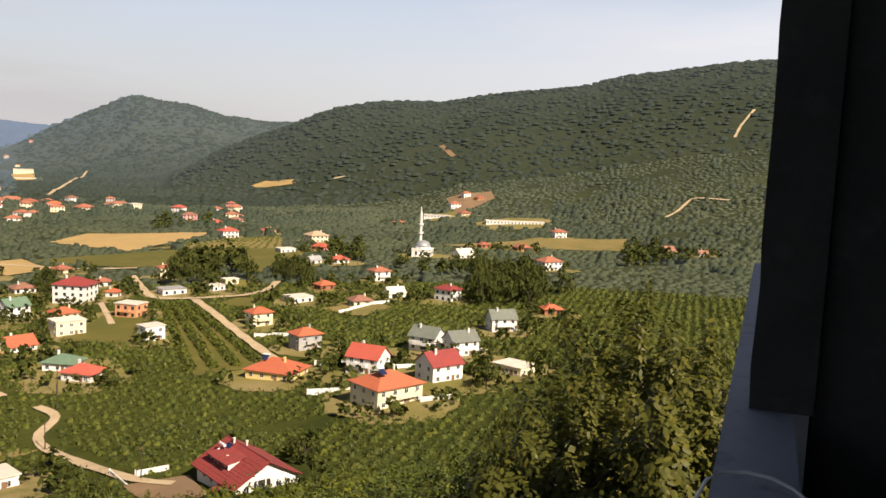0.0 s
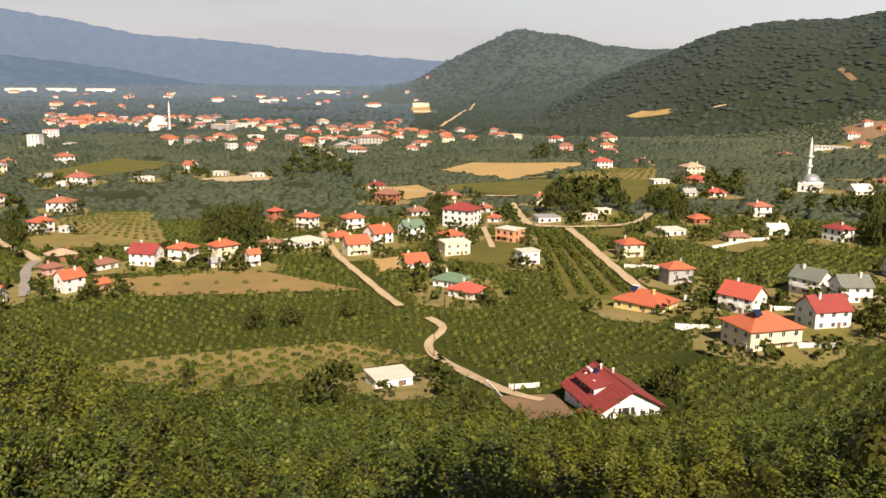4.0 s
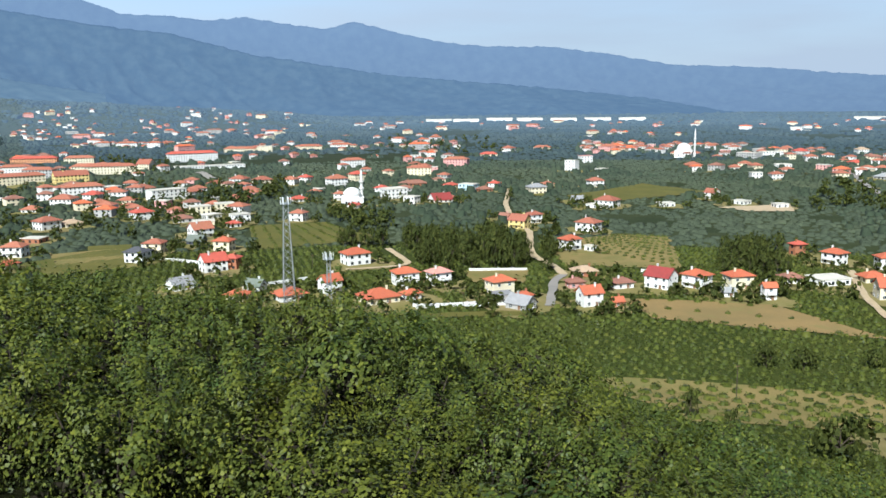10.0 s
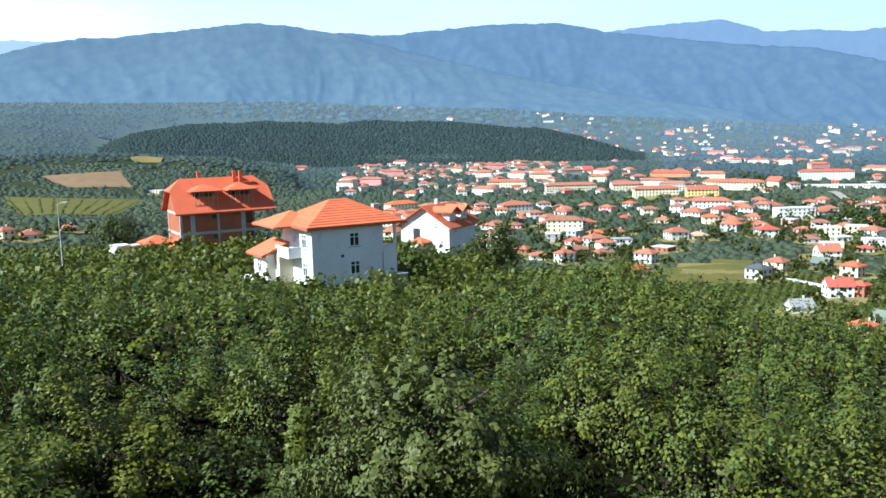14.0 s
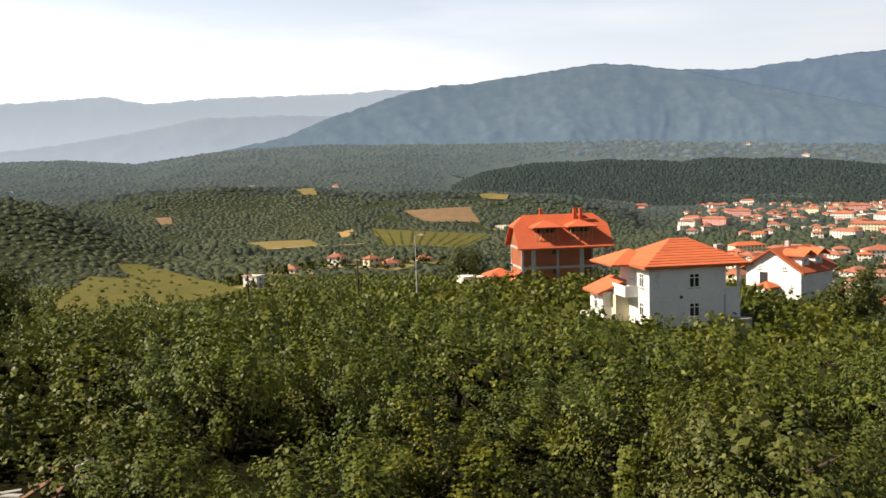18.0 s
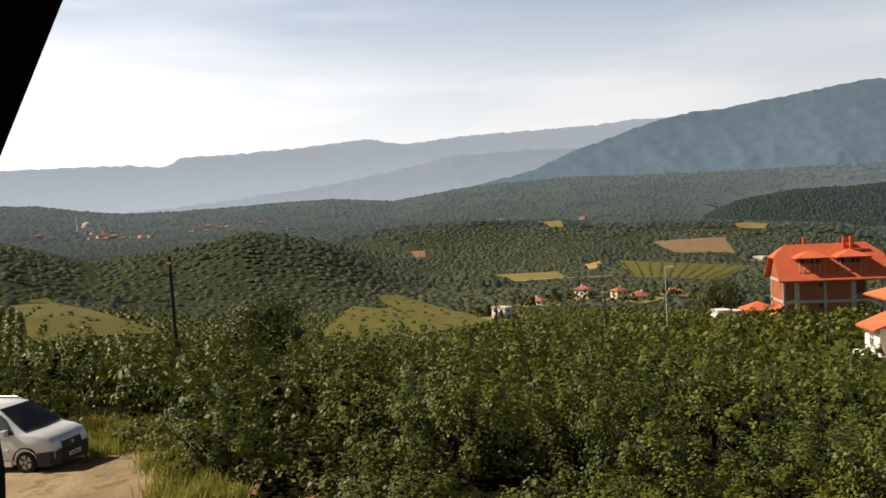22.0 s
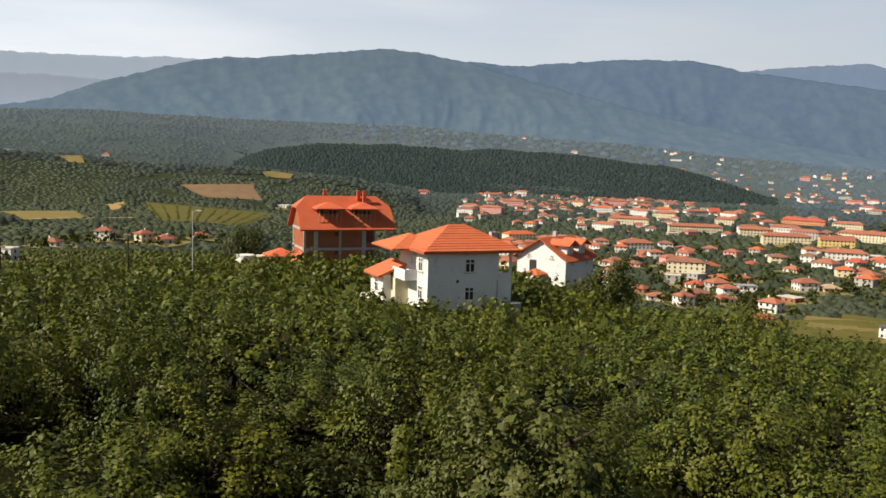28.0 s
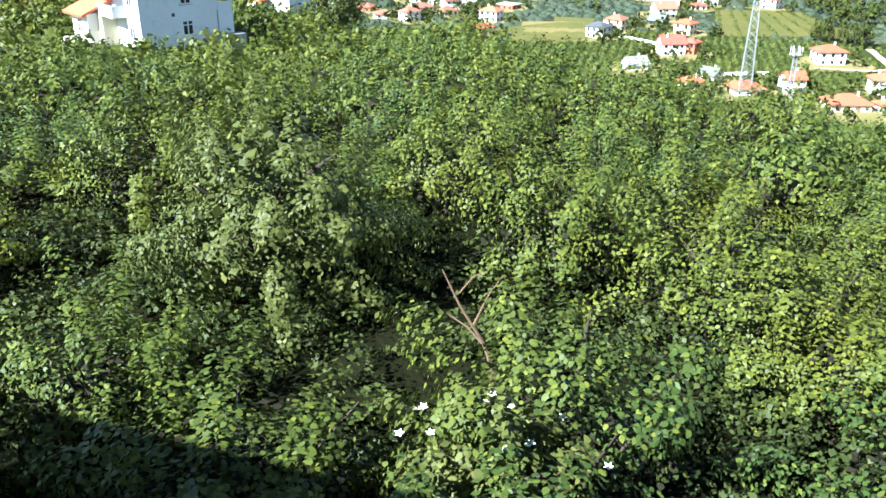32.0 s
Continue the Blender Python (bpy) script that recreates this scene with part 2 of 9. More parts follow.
M_STEEL = surface("galvanised_steel", (0.45, 0.46, 0.47), (0.36, 0.37, 0.38), 1, 20, rough=0.45, metal=0.6, bump=0)
# real metal parts, and dark panels that paint shade in dormers and recesses
M_METAL_AND_SHADE = surface("dark_metal_and_shade", (0.05, 0.05, 0.055), (0.035, 0.035, 0.04), 2, 20, rough=0.5, metal=0.4, bump=0)
M_PANEL = surface("solar_glass", (0.015, 0.025, 0.06), (0.02, 0.03, 0.07), 2, 20, rough=0.12, bump=0)
M_TANK = surface("white_enamel", (0.75, 0.75, 0.75), (0.7, 0.7, 0.7), 2, 20, rough=0.35, bump=0)
M_GLASS = surface("window_glass", (0.03, 0.035, 0.04), (0.02, 0.025, 0.03), 1, 3, rough=0.08, bump=0)
M_ASPHALT = surface("worn_asphalt", (0.30, 0.27, 0.24), (0.24, 0.22, 0.20), 0.1, 4, bump=0.2)
M_DIRT = surface("pale_road_dirt", (0.50, 0.39, 0.25), (0.42, 0.32, 0.20), 0.2, 3, bump=0.4, depth=0.05, stain=(0.25, 0.21, 0.13))
M_YARD = surface("stony_yard_dirt", (0.33, 0.25, 0.15), (0.22, 0.17, 0.10), 0.5, 3, bump=0.8, depth=0.08, stain=(0.085, 0.08, 0.03))
M_VERGE = surface("grassy_verge", (0.12, 0.12, 0.025), (0.085, 0.095, 0.02), 0.4, 3, bump=0.8, depth=0.1, stain=(0.15, 0.12, 0.045))
M_BAREEARTH = surface("bare_earth", (0.25, 0.165, 0.095), (0.20, 0.135, 0.08), 0.08, 2, bump=0.4, depth=0.1)
M_STUBBLE = surface("tan_stubble", (0.27, 0.185, 0.075), (0.21, 0.155, 0.065), 0.05, 1.5, bump=0.5, depth=0.1, stain=(0.20, 0.17, 0.06))
M_WHEAT = surface("ripe_wheat", (0.43, 0.29, 0.12), (0.36, 0.255, 0.11), 0.03, 1.2, bump=0.5, depth=0.2, stain=(0.40, 0.33, 0.12))
M_MEADOW = surface("mown_meadow", (0.130, 0.115, 0.030), (0.098, 0.098, 0.026), 0.04, 1.5, bump=0.5, depth=0.2, stain=(0.15, 0.13, 0.034))
M_DRYGRASS = surface("dry_grass", (0.25, 0.185, 0.072), (0.17, 0.150, 0.05), 0.06, 1.5, bump=0.5, depth=0.2, stain=(0.13, 0.145, 0.04))
M_BARK = surface("grey_bark", (0.07, 0.055, 0.04), (0.05, 0.04, 0.03), 2, 30, bump=0.6)


def leaves(name, a, b, c, through_leaf=0.28):
    """Living leaves: one bush is yellower, the next bluer; single leaves are darkened or lightened at random, painting
    in shade and sun; light passes through the blades.
    """
    m, nt, bsdf, out = nodes_of(name)
    info = nt.nodes.new("ShaderNodeObjectInfo").outputs["Random"]
    pick = nt.nodes.new("ShaderNodeMath")
    pick.operation = "ADD"
    nt.links.new(span(nt, noise_of(nt, 0.16, 3), 0.32, 0.68, -0.15, 0.75), pick.inputs[0])
    nt.links.new(span(nt, info, 0, 1, -0.2, 0.55), pick.inputs[1])
    pick.use_clamp = True
    col = blend(nt, pick.outputs[0], a, b)
    isle = nt.nodes.new("ShaderNodeNewGeometry").outputs["Random Per Island"]
    # random dark leaves stand in for leaves in shade, light ones for lit leaves
    col = blend(nt, span(nt, isle, 0.0, 0.55, 0.6, 0.0), col, tuple(v * 0.35 for v in a))
    col = blend(nt, span(nt, isle, 0.72, 1.0, 0.0, 0.55), col, c)
    nt.links.new(col, bsdf.inputs["Base Color"])
    bsdf.inputs["Roughness"].default_value = 0.5
    bsdf.inputs["Specular IOR Level"].default_value = 0.16
    t = nt.nodes.new("ShaderNodeBsdfTranslucent")
    nt.links.new(blend(nt, 0.45, col, (0.20, 0.23, 0.02)), t.inputs[0])
    mix = nt.nodes.new("ShaderNodeMixShader")
    mix.inputs[0].default_value = through_leaf
    nt.links.new(bsdf.outputs[0], mix.inputs[1])
    nt.links.new(t.outputs[0], mix.inputs[2])
    nt.links.new(mix.outputs[0], out.inputs[0])
    return m


M_HAZEL = leaves("hazel_leaves", (0.052, 0.080, 0.018), (0.106, 0.112, 0.013), (0.182, 0.184, 0.020), 0.12)
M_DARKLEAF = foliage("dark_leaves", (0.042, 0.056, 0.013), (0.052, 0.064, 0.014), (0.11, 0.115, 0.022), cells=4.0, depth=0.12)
M_ORCHARD = leaves("orchard_leaves", (0.056, 0.072, 0.014), (0.088, 0.099, 0.015), (0.134, 0.134, 0.024), 0.1)
M_SLOPE = leaves("slope_hazel_leaves", (0.060, 0.082, 0.015), (0.102, 0.110, 0.014), (0.155, 0.154, 0.022), 0.14)
M_CHESTNUT = leaves("chestnut_leaves", (0.058, 0.066, 0.013), (0.090, 0.086, 0.013), (0.155, 0.132, 0.023), 0.16)
M_TREELEAF = leaves("tree_leaves", (0.042, 0.056, 0.014), (0.060, 0.070, 0.015), (0.095, 0.098, 0.022), 0.12)


def ground_material():
    """Grass, low scrub and soil under the orchards."""
    m, nt, bsdf, out = nodes_of("orchard_ground")
    col = blend(nt, span(nt, noise_of(nt, 0.012, 5), 0.4, 0.62), (0.044, 0.055, 0.014), (0.060, 0.068, 0.017))
    col = blend(nt, span(nt, noise_of(nt, 0.09, 4), 0.45, 0.7, 0.0, 0.8), col, (0.028, 0.039, 0.011))
    col = blend(nt, span(nt, noise_of(nt, 1.1, 4), 0.5, 0.72, 0.0, 0.5), col, (0.075, 0.066, 0.022))
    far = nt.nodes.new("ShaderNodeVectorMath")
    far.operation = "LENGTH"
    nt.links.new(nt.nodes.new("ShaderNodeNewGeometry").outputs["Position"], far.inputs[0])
    plots = nt.nodes.new("ShaderNodeTexVoronoi")  # fields and clearings of the hillsides
    plots.inputs["Scale"].default_value = 0.008
    nt.links.new(nt.nodes.new("ShaderNodeNewGeometry").outputs["Position"], plots.inputs["Vector"])
    tone = nt.nodes.new("ShaderNodeSeparateColor")
    nt.links.new(plots.outputs["Color"], tone.inputs[0])
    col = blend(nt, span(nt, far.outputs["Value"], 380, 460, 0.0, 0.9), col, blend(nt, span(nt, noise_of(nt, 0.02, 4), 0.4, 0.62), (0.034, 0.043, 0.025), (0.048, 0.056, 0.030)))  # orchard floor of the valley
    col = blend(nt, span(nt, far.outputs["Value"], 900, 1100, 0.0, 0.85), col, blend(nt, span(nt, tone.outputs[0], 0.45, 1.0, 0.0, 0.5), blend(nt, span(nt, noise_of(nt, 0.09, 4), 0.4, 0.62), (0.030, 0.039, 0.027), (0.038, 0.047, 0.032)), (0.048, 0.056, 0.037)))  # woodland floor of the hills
    col = blend(nt, span(nt, far.outputs["Value"], 85, 40, 0.0, 0.92), col, (0.009, 0.009, 0.005))  # litter and soil under the hazels, colour darkened to stand in for shade there
    nt.links.new(col, bsdf.inputs["Base Color"])
    bsdf.inputs["Roughness"].default_value = 0.95
    bsdf.inputs["Specular IOR Level"].default_value = 0.0
    bsdf.inputs["Emission Color"].default_value = (0.145, 0.18, 0.215, 1)  # painted haze: emission that grows with distance over the far plain and hills
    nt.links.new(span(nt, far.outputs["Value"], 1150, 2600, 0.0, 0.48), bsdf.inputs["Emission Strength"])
    relief(nt, bsdf, noise_of(nt, 0.7, 6), 0.6, 0.5)
    return m


M_GROUND = ground_material()

# ---- mesh helpers ----
class Shape:
    """Vertices and faces of one mesh, gathered piece by piece."""

    def __init__(self):
        self.v, self.f = [], []

    def add(self, verts, faces):
        n = len(self.v)
        self.v += [tuple(p) for p in verts]
        self.f += [tuple(n + i for i in q) for q in faces]
        return self

    def box(self, x0, y0, z0, x1, y1, z1):
        return self.add([(x0, y0, z0), (x1, y0, z0), (x1, y1, z0), (x0, y1, z0), (x0, y0, z1), (x1, y0, z1), (x1, y1, z1), (x0, y1, z1)],
                        [(3, 2, 1, 0), (4, 5, 6, 7), (0, 1, 5, 4), (1, 2, 6, 5), (2, 3, 7, 6), (3, 0, 4, 7)])

    def block(self, lower, upper):
        """A solid between two loops with the same number of corners, counter-clockwise seen from above."""
        n = len(lower)
        return self.add(list(lower) + list(upper), [tuple(range(n - 1, -1, -1)), tuple(range(n, 2 * n))]
                        + [(i, (i + 1) % n, n + (i + 1) % n, n + i) for i in range(n)])

    def tube(self, path, radii, sides=6):
        """A tapered round bar along points."""
        n0 = len(self.v)
        pts = [Vector(p) for p in path]
        for i, p in enumerate(pts):
            d = (pts[min(i + 1, len(pts) - 1)] - pts[max(i - 1, 0)]).normalized()
            u = d.orthogonal().normalized()
            w = d.cross(u)
            for k in range(sides):
                a = 2 * math.pi * k / sides
                self.v.append(tuple(p + (u * math.cos(a) + w * math.sin(a)) * radii[i]))
        for i in range(len(pts) - 1):
            for k in range(sides):
                a, b = n0 + i * sides + k, n0 + i * sides + (k + 1) % sides
                self.f.append((a, b, b + sides, a + sides))
        self.f.append(tuple(n0 + k for k in range(sides - 1, -1, -1)))
        self.f.append(tuple(n0 + (len(pts) - 1) * sides + k for k in range(sides)))
        return self

    def spin(self, profile, cx=0, cy=0, sides=16):
        """A turned solid: (radius, height) pairs from the bottom up."""
        n0 = len(self.v)
        for r, z in profile:
            for k in range(sides):
                a = 2 * math.pi * k / sides
                self.v.append((cx + r * math.cos(a), cy + r * math.sin(a), z))
        for i in range(len(profile) - 1):
            for k in range(sides):
                a, b = n0 + i * sides + k, n0 + i * sides + (k + 1) % sides
                self.f.append((a, b, b + sides, a + sides))
        self.f.append(tuple(n0 + k for k in range(sides - 1, -1, -1)))
        self.f.append(tuple(n0 + (len(profile) - 1) * sides + k for k in range(sides)))
        return self

    def mesh(self, name, material, smooth=False):
        me = bpy.data.meshes.new(name)
        me.from_pydata(self.v, [], self.f)
        me.materials.append(material)
        if smooth:
            me.polygons.foreach_set("use_smooth", [True] * len(me.polygons))
        me.update()
        return me


def part(name, shape, material, parent, label="", smooth=False, at=None):
    """One mesh under a thing or a part; a ready mesh may be shared."""
    me = shape if isinstance(shape, bpy.types.Mesh) else shape.mesh(name, material, smooth)
    ob = new(name, me)
    ob.parent = parent
    if at is not None:
        ob.matrix_basis = at
    return tagged(ob, label)


def thing(name, m, label, category, group=""):
    """An empty at a thing's base, that its parts hang on."""
    ob = new(name)
    ob.empty_display_size = 0.2
    ob.matrix_basis = m
    return tagged(ob, label, category, group)


def big_mesh(name, verts, quads, material, smooth=False):
    """A mesh from arrays of corners and four-cornered faces."""
    me = bpy.data.meshes.new(name)
    me.vertices.add(len(verts))
    me.vertices.foreach_set("co", np.asarray(verts, np.float32).ravel())
    n = len(quads)
    me.loops.add(n * 4)
    me.loops.foreach_set("vertex_index", np.asarray(quads, np.int32).ravel())
    me.polygons.add(n)
    me.polygons.foreach_set("loop_start", np.arange(0, n * 4, 4, dtype=np.int32))
    if smooth:
        me.polygons.foreach_set("use_smooth", np.ones(n, bool))
    me.materials.append(material)
    me.update(calc_edges=True)
    return me


def z_at(x, y):
    return float(land(x, y))


def polar(az, r):
    return r * math.sin(radians(az)), r * math.cos(radians(az))

# ---- the lie of the land: heights in metres below the eye ----
RADII = (0, 12, 25, 50, 70, 95, 125, 160, 205, 270, 360)
SLOPES = []


def slope(az, *heights):
    """One line down the hill at a bearing, with its height at each of RADII."""
    SLOPES.append((az, heights))


slope(-180, -4, -4, -4, -1, 3, 8, 14, 20, 28, 38, 50)
slope(-130, -6, -6, -6, -6, -7, -9, -11, -13, -16, -20, -22)
slope(-112, -6.5, -6.5, -6.5, -7.5, -12.5, -22, -30, -36, -41, -42, -30)
slope(-95, -6.5, -6.5, -6.5, -8.9, -13.2, -20, -27, -34, -40, -45, -45)
slope(-80, -6.8, -6.8, -7, -9.6, -11.4, -15.5, -22, -32, -42, -50, -47)
slope(-70, -7, -7.0, -7.3, -10.5, -12.5, -14.5, -17.5, -26, -38, -48, -48)
slope(-60, -7, -7.0, -7.8, -11.5, -14, -16, -15.8, -20, -35, -52, -58)
slope(-50, -7, -7.1, -8.3, -12.7, -15.4, -16.3, -17.2, -23, -42, -62, -68)
slope(-44, -7, -7.1, -8.5, -13.2, -15.8, -17.6, -18, -26, -47, -65, -70)
slope(-36, -7, -7.2, -8.2, -11.0, -13.8, -18.6, -29, -42, -60, -70, -70)
slope(-26, -7, -7.4, -8.8, -12.6, -16.9, -25, -39, -53, -66, -70, -70)
slope(-14, -7, -7.5, -9.4, -13.9, -19.8, -32, -45, -60, -70, -70, -70)
slope(0, -7, -7.7, -10.5, -16.4, -24, -36.5, -50, -63, -70, -70, -70)
slope(12, -7, -8.2, -12.8, -21, -30.3, -41.5, -53.5, -64, -70, -70, -70)
slope(25, -7, -8.6, -13.4, -24.4, -33.5, -45, -56, -65, -70, -70, -70)
slope(40, -7, -8.6, -13.4, -24, -34.5, -47, -57.5, -62.5, -66, -67, -66)
slope(55, -7, -8.2, -12, -20.8, -30, -42, -53, -60, -62.5, -63, -63)
slope(70, -7, -8, -11, -19, -26, -35, -44, -52, -57, -60, -61)
slope(100, -7, -7.2, -8, -13, -17, -22, -28, -34, -40, -46, -50)
slope(140, -5, -5, -5, -5, -4, -3, -2, 0, 2, 5, 8)
slope(180, -4, -4, -4, -1, 3, 8, 14, 20, 28, 38, 50)
SLOPE_AZ = np.array([a for a, h in SLOPES], float)
SLOPE_Z = np.array([h for a, h in SLOPES], float)


def ease(t):
    t = np.clip(t, 0, 1)
    return t * t * (3 - 2 * t)


def ripple(x, y, size, seed):
    """Smooth uneven ground, about -1 to 1."""
    u, v = x / size + seed * 1.7, y / size - seed * 2.3
    return (np.sin(u * 1.3 + 1.9 * np.sin(v * 0.7 + seed)) * np.cos(v * 1.1 + 1.3 * np.sin(u * 0.6)) * 0.6
            + 0.4 * np.sin(2.7 * u + 1.1 * np.cos(1.9 * v)) * np.sin(2.3 * v + seed))


class Ridge:
    """A hill whose crest runs at a range, with its skyline in degrees above the level of the eye."""

    def __init__(self, crest, foot_az, foot, az, el, fall=0.6):
        self.crest, self.foot_az, self.foot, self.az, self.el, self.fall = crest, foot_az, foot, az, el, fall

    def height(self, az, r, floor):
        top = self.crest * np.tan(np.radians(np.interp(az, self.az, self.el, left=-9, right=-9)))
        foot = np.interp(az, self.foot_az, self.foot)
        up = ease((r - foot) / (self.crest - foot))
        down = 1 - self.fall * ease((r - self.crest) / (0.8 * self.crest))
        return floor + np.maximum(top - floor, 0) * (0.35 * up + 0.65 * up ** 1.6) * down


LEFT_KNOLL = Ridge(620, (-115, -108, -100, -80), (300, 330, 400, 420),
                   (-122, -115, -111, -106.6, -101.5, -96.8, -92.4, -88, -83.2, -80, -77),
                   (-3, -0.5, -0.4, -1.9, -1.4, -0.35, -1.2, -3.4, -5.1, -6.2, -8))
WOOD_HILL = Ridge(2600, (-130, -80, -70, -62, -45, -30), (1150, 1150, 1250, 2000, 2150, 2150),
                  (-140, -115, -111.5, -108.7, -104.8, -102, -98.8, -93.5, -91.5, -87.1, -83.3, -80.3, -74.5, -70.2, -62.8, -58.5, -53.5, -48, -41.2, -35.6, -30, -23, -16, -11),
                  (1, 1.9, 1.9, 1.7, 1.17, 1.15, 1.25, 1.45, 1.53, 1.2, 1.7, 2.0, 2.18, 2.08, 1.95, 1.95, 1.87, 1.45, 1.2, 0.62, 0.25, -0.24, -0.7, -1.5))
PINE_HILL = Ridge(2000, (-75, -66, -60, -50, -41, -30), (1300, 1380, 1480, 1580, 1600, 1650),
                  (-73, -68, -65, -61.4, -57, -52, -50.7, -47, -44, -38.2, -34.5, -32.6, -30), (-3, -1, 0.1, 0.55, 0.65, 0.35, 0.5, 0.42, 0.32, -0.33, -1.3, -2.0, -3))
MID_HILL = Ridge(1050, (-100, -90, -80, -65, -55), (760, 740, 760, 800, 850),
                 (-95, -90.6, -88.7, -85.6, -81.3, -76, -73.5, -67.3, -62.8, -59, -55), (-3, -1.1, -0.9, -0.48, -0.5, -0.68, -1.1, -1.25, -1.5, -1.8, -3), fall=0.55)
RIGHT_HILL = Ridge(1500, (38, 46, 55, 70, 100), (1150, 950, 720, 560, 400),
                   (36, 41, 43.9, 46.4, 50.1, 53.1, 56.8, 63, 64.8, 68.3, 71.3, 74, 85, 110, 130),
                   (-2, 0.6, 1.8, 2.8, 3.4, 3.45, 4.15, 4.85, 5.3, 5.9, 6.3, 6.5, 7, 7, 6))
EAST_PEAK = Ridge(2400, (22, 27, 31, 38, 60), (2200, 1850, 1600, 1350, 1300),
                  (21, 24, 27.1, 29.3, 31.8, 33.2, 34, 35.4, 37.5, 39.2, 41, 44, 50, 60),
                  (-1.7, -1.3, -0.5, 0.8, 2.05, 2.75, 2.85, 2.6, 2.4, 1.9, 1.7, 1.7, 1.5, 1), fall=0.9)
BACK_HILL = Ridge(900, (-180, 180), (330, 330), (-180, -150, -135, -125), (9, 8, 5, 0), fall=0.2)


def land(x, y):
    """Height of the ground at x, y (arrays or numbers)."""
    x, y = np.asarray(x, float), np.asarray(y, float)
    r, az = np.hypot(x, y), np.degrees(np.arctan2(x, y))
    i = np.clip(np.searchsorted(SLOPE_AZ, az) - 1, 0, len(SLOPE_AZ) - 2)
    w = ease((az - SLOPE_AZ[i]) / (SLOPE_AZ[i + 1] - SLOPE_AZ[i]))
    j = np.clip(np.searchsorted(RADII, r) - 1, 0, len(RADII) - 2)
    rr = np.asarray(RADII, float)
    u = np.clip((r - rr[j]) / (rr[j + 1] - rr[j]), 0, 1)
    z = (SLOPE_Z[i, j] * (1 - u) + SLOPE_Z[i, j + 1] * u) * (1 - w) + (SLOPE_Z[i + 1, j] * (1 - u) + SLOPE_Z[i + 1, j + 1] * u) * w
    floor = np.interp(az, (-130, -95, -70, -55, -40, 25, 45, 80, 110), (-40, -46, -52, -66, -70, -70, -66, -60, -40))
    z = z + (floor - z) * ease((r - 360) / 500)
    for ridge in (LEFT_KNOLL, MID_HILL, PINE_HILL, WOOD_HILL, RIGHT_HILL, EAST_PEAK, BACK_HILL):
        z = np.maximum(z, ridge.height(az, r, floor) + 4 * ripple(x, y, 70, 3) * ease((r - 500) / 400))
    return z + ripple(x, y, 23, 1) * 0.8 * ease((r - 40) / 100) * (1 - 0.6 * ease((r - 190) / 60)) + ripple(x, y, 260, 2) * 1.6 * ease((r - 300) / 600)

# ---- ground sheet and far mountains ----
def ground_sheet():
    az = np.concatenate([np.arange(-180, -126, 6), np.arange(-126, 88, 1.25), np.arange(88, 180, 6)])
    r = np.concatenate([np.arange(1, 12, 2.5), np.geomspace(12, 4800, 150)])
    a, q = np.meshgrid(np.radians(az), r)
    x, y = q * np.sin(a), q * np.cos(a)
    v = np.stack([x, y, land(x, y)], -1).reshape(-1, 3)
    n = len(az)
    i, k = np.meshgrid(np.arange(len(r) - 1), np.arange(n), indexing="ij")
    k2 = (k + 1) % n
    f = np.stack([i * n + k, (i + 1) * n + k, (i + 1) * n + k2, i * n + k2], -1).reshape(-1, 4)[:, ::-1]
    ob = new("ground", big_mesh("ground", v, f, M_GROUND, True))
    return tagged(ob, "green hillside and valley floor under the orchards", "ground", kind="structure")


ground_sheet()


def value_noise(u, v, seed):
    """Smooth noise from 0 to 1 on a unit grid."""
    i, k = np.floor(u), np.floor(v)
    fu, fv = ease(u - i), ease(v - k)

    def corner(a, b):
        h = np.sin(a * 127.1 + b * 311.7 + seed * 74.7) * 43758.5453
        return h - np.floor(h)

    return (corner(i, k) * (1 - fu) + corner(i + 1, k) * fu) * (1 - fv) + (corner(i, k + 1) * (1 - fu) + corner(i + 1, k + 1) * fu) * fv


def spurs(x, y, size, seed, octaves=5):
    """Sharp branching crests with worn valleys between, 0 to 1."""
    total, weight, gain = 0.0, 0.0, 1.0
    for k in range(octaves):
        n = 1 - np.abs(2 * value_noise(x / size, y / size * 0.55, seed + k) - 1)
        total, weight = total + gain * n * n, weight + gain
        size, gain = size * 0.47, gain * 0.55
    return total / weight


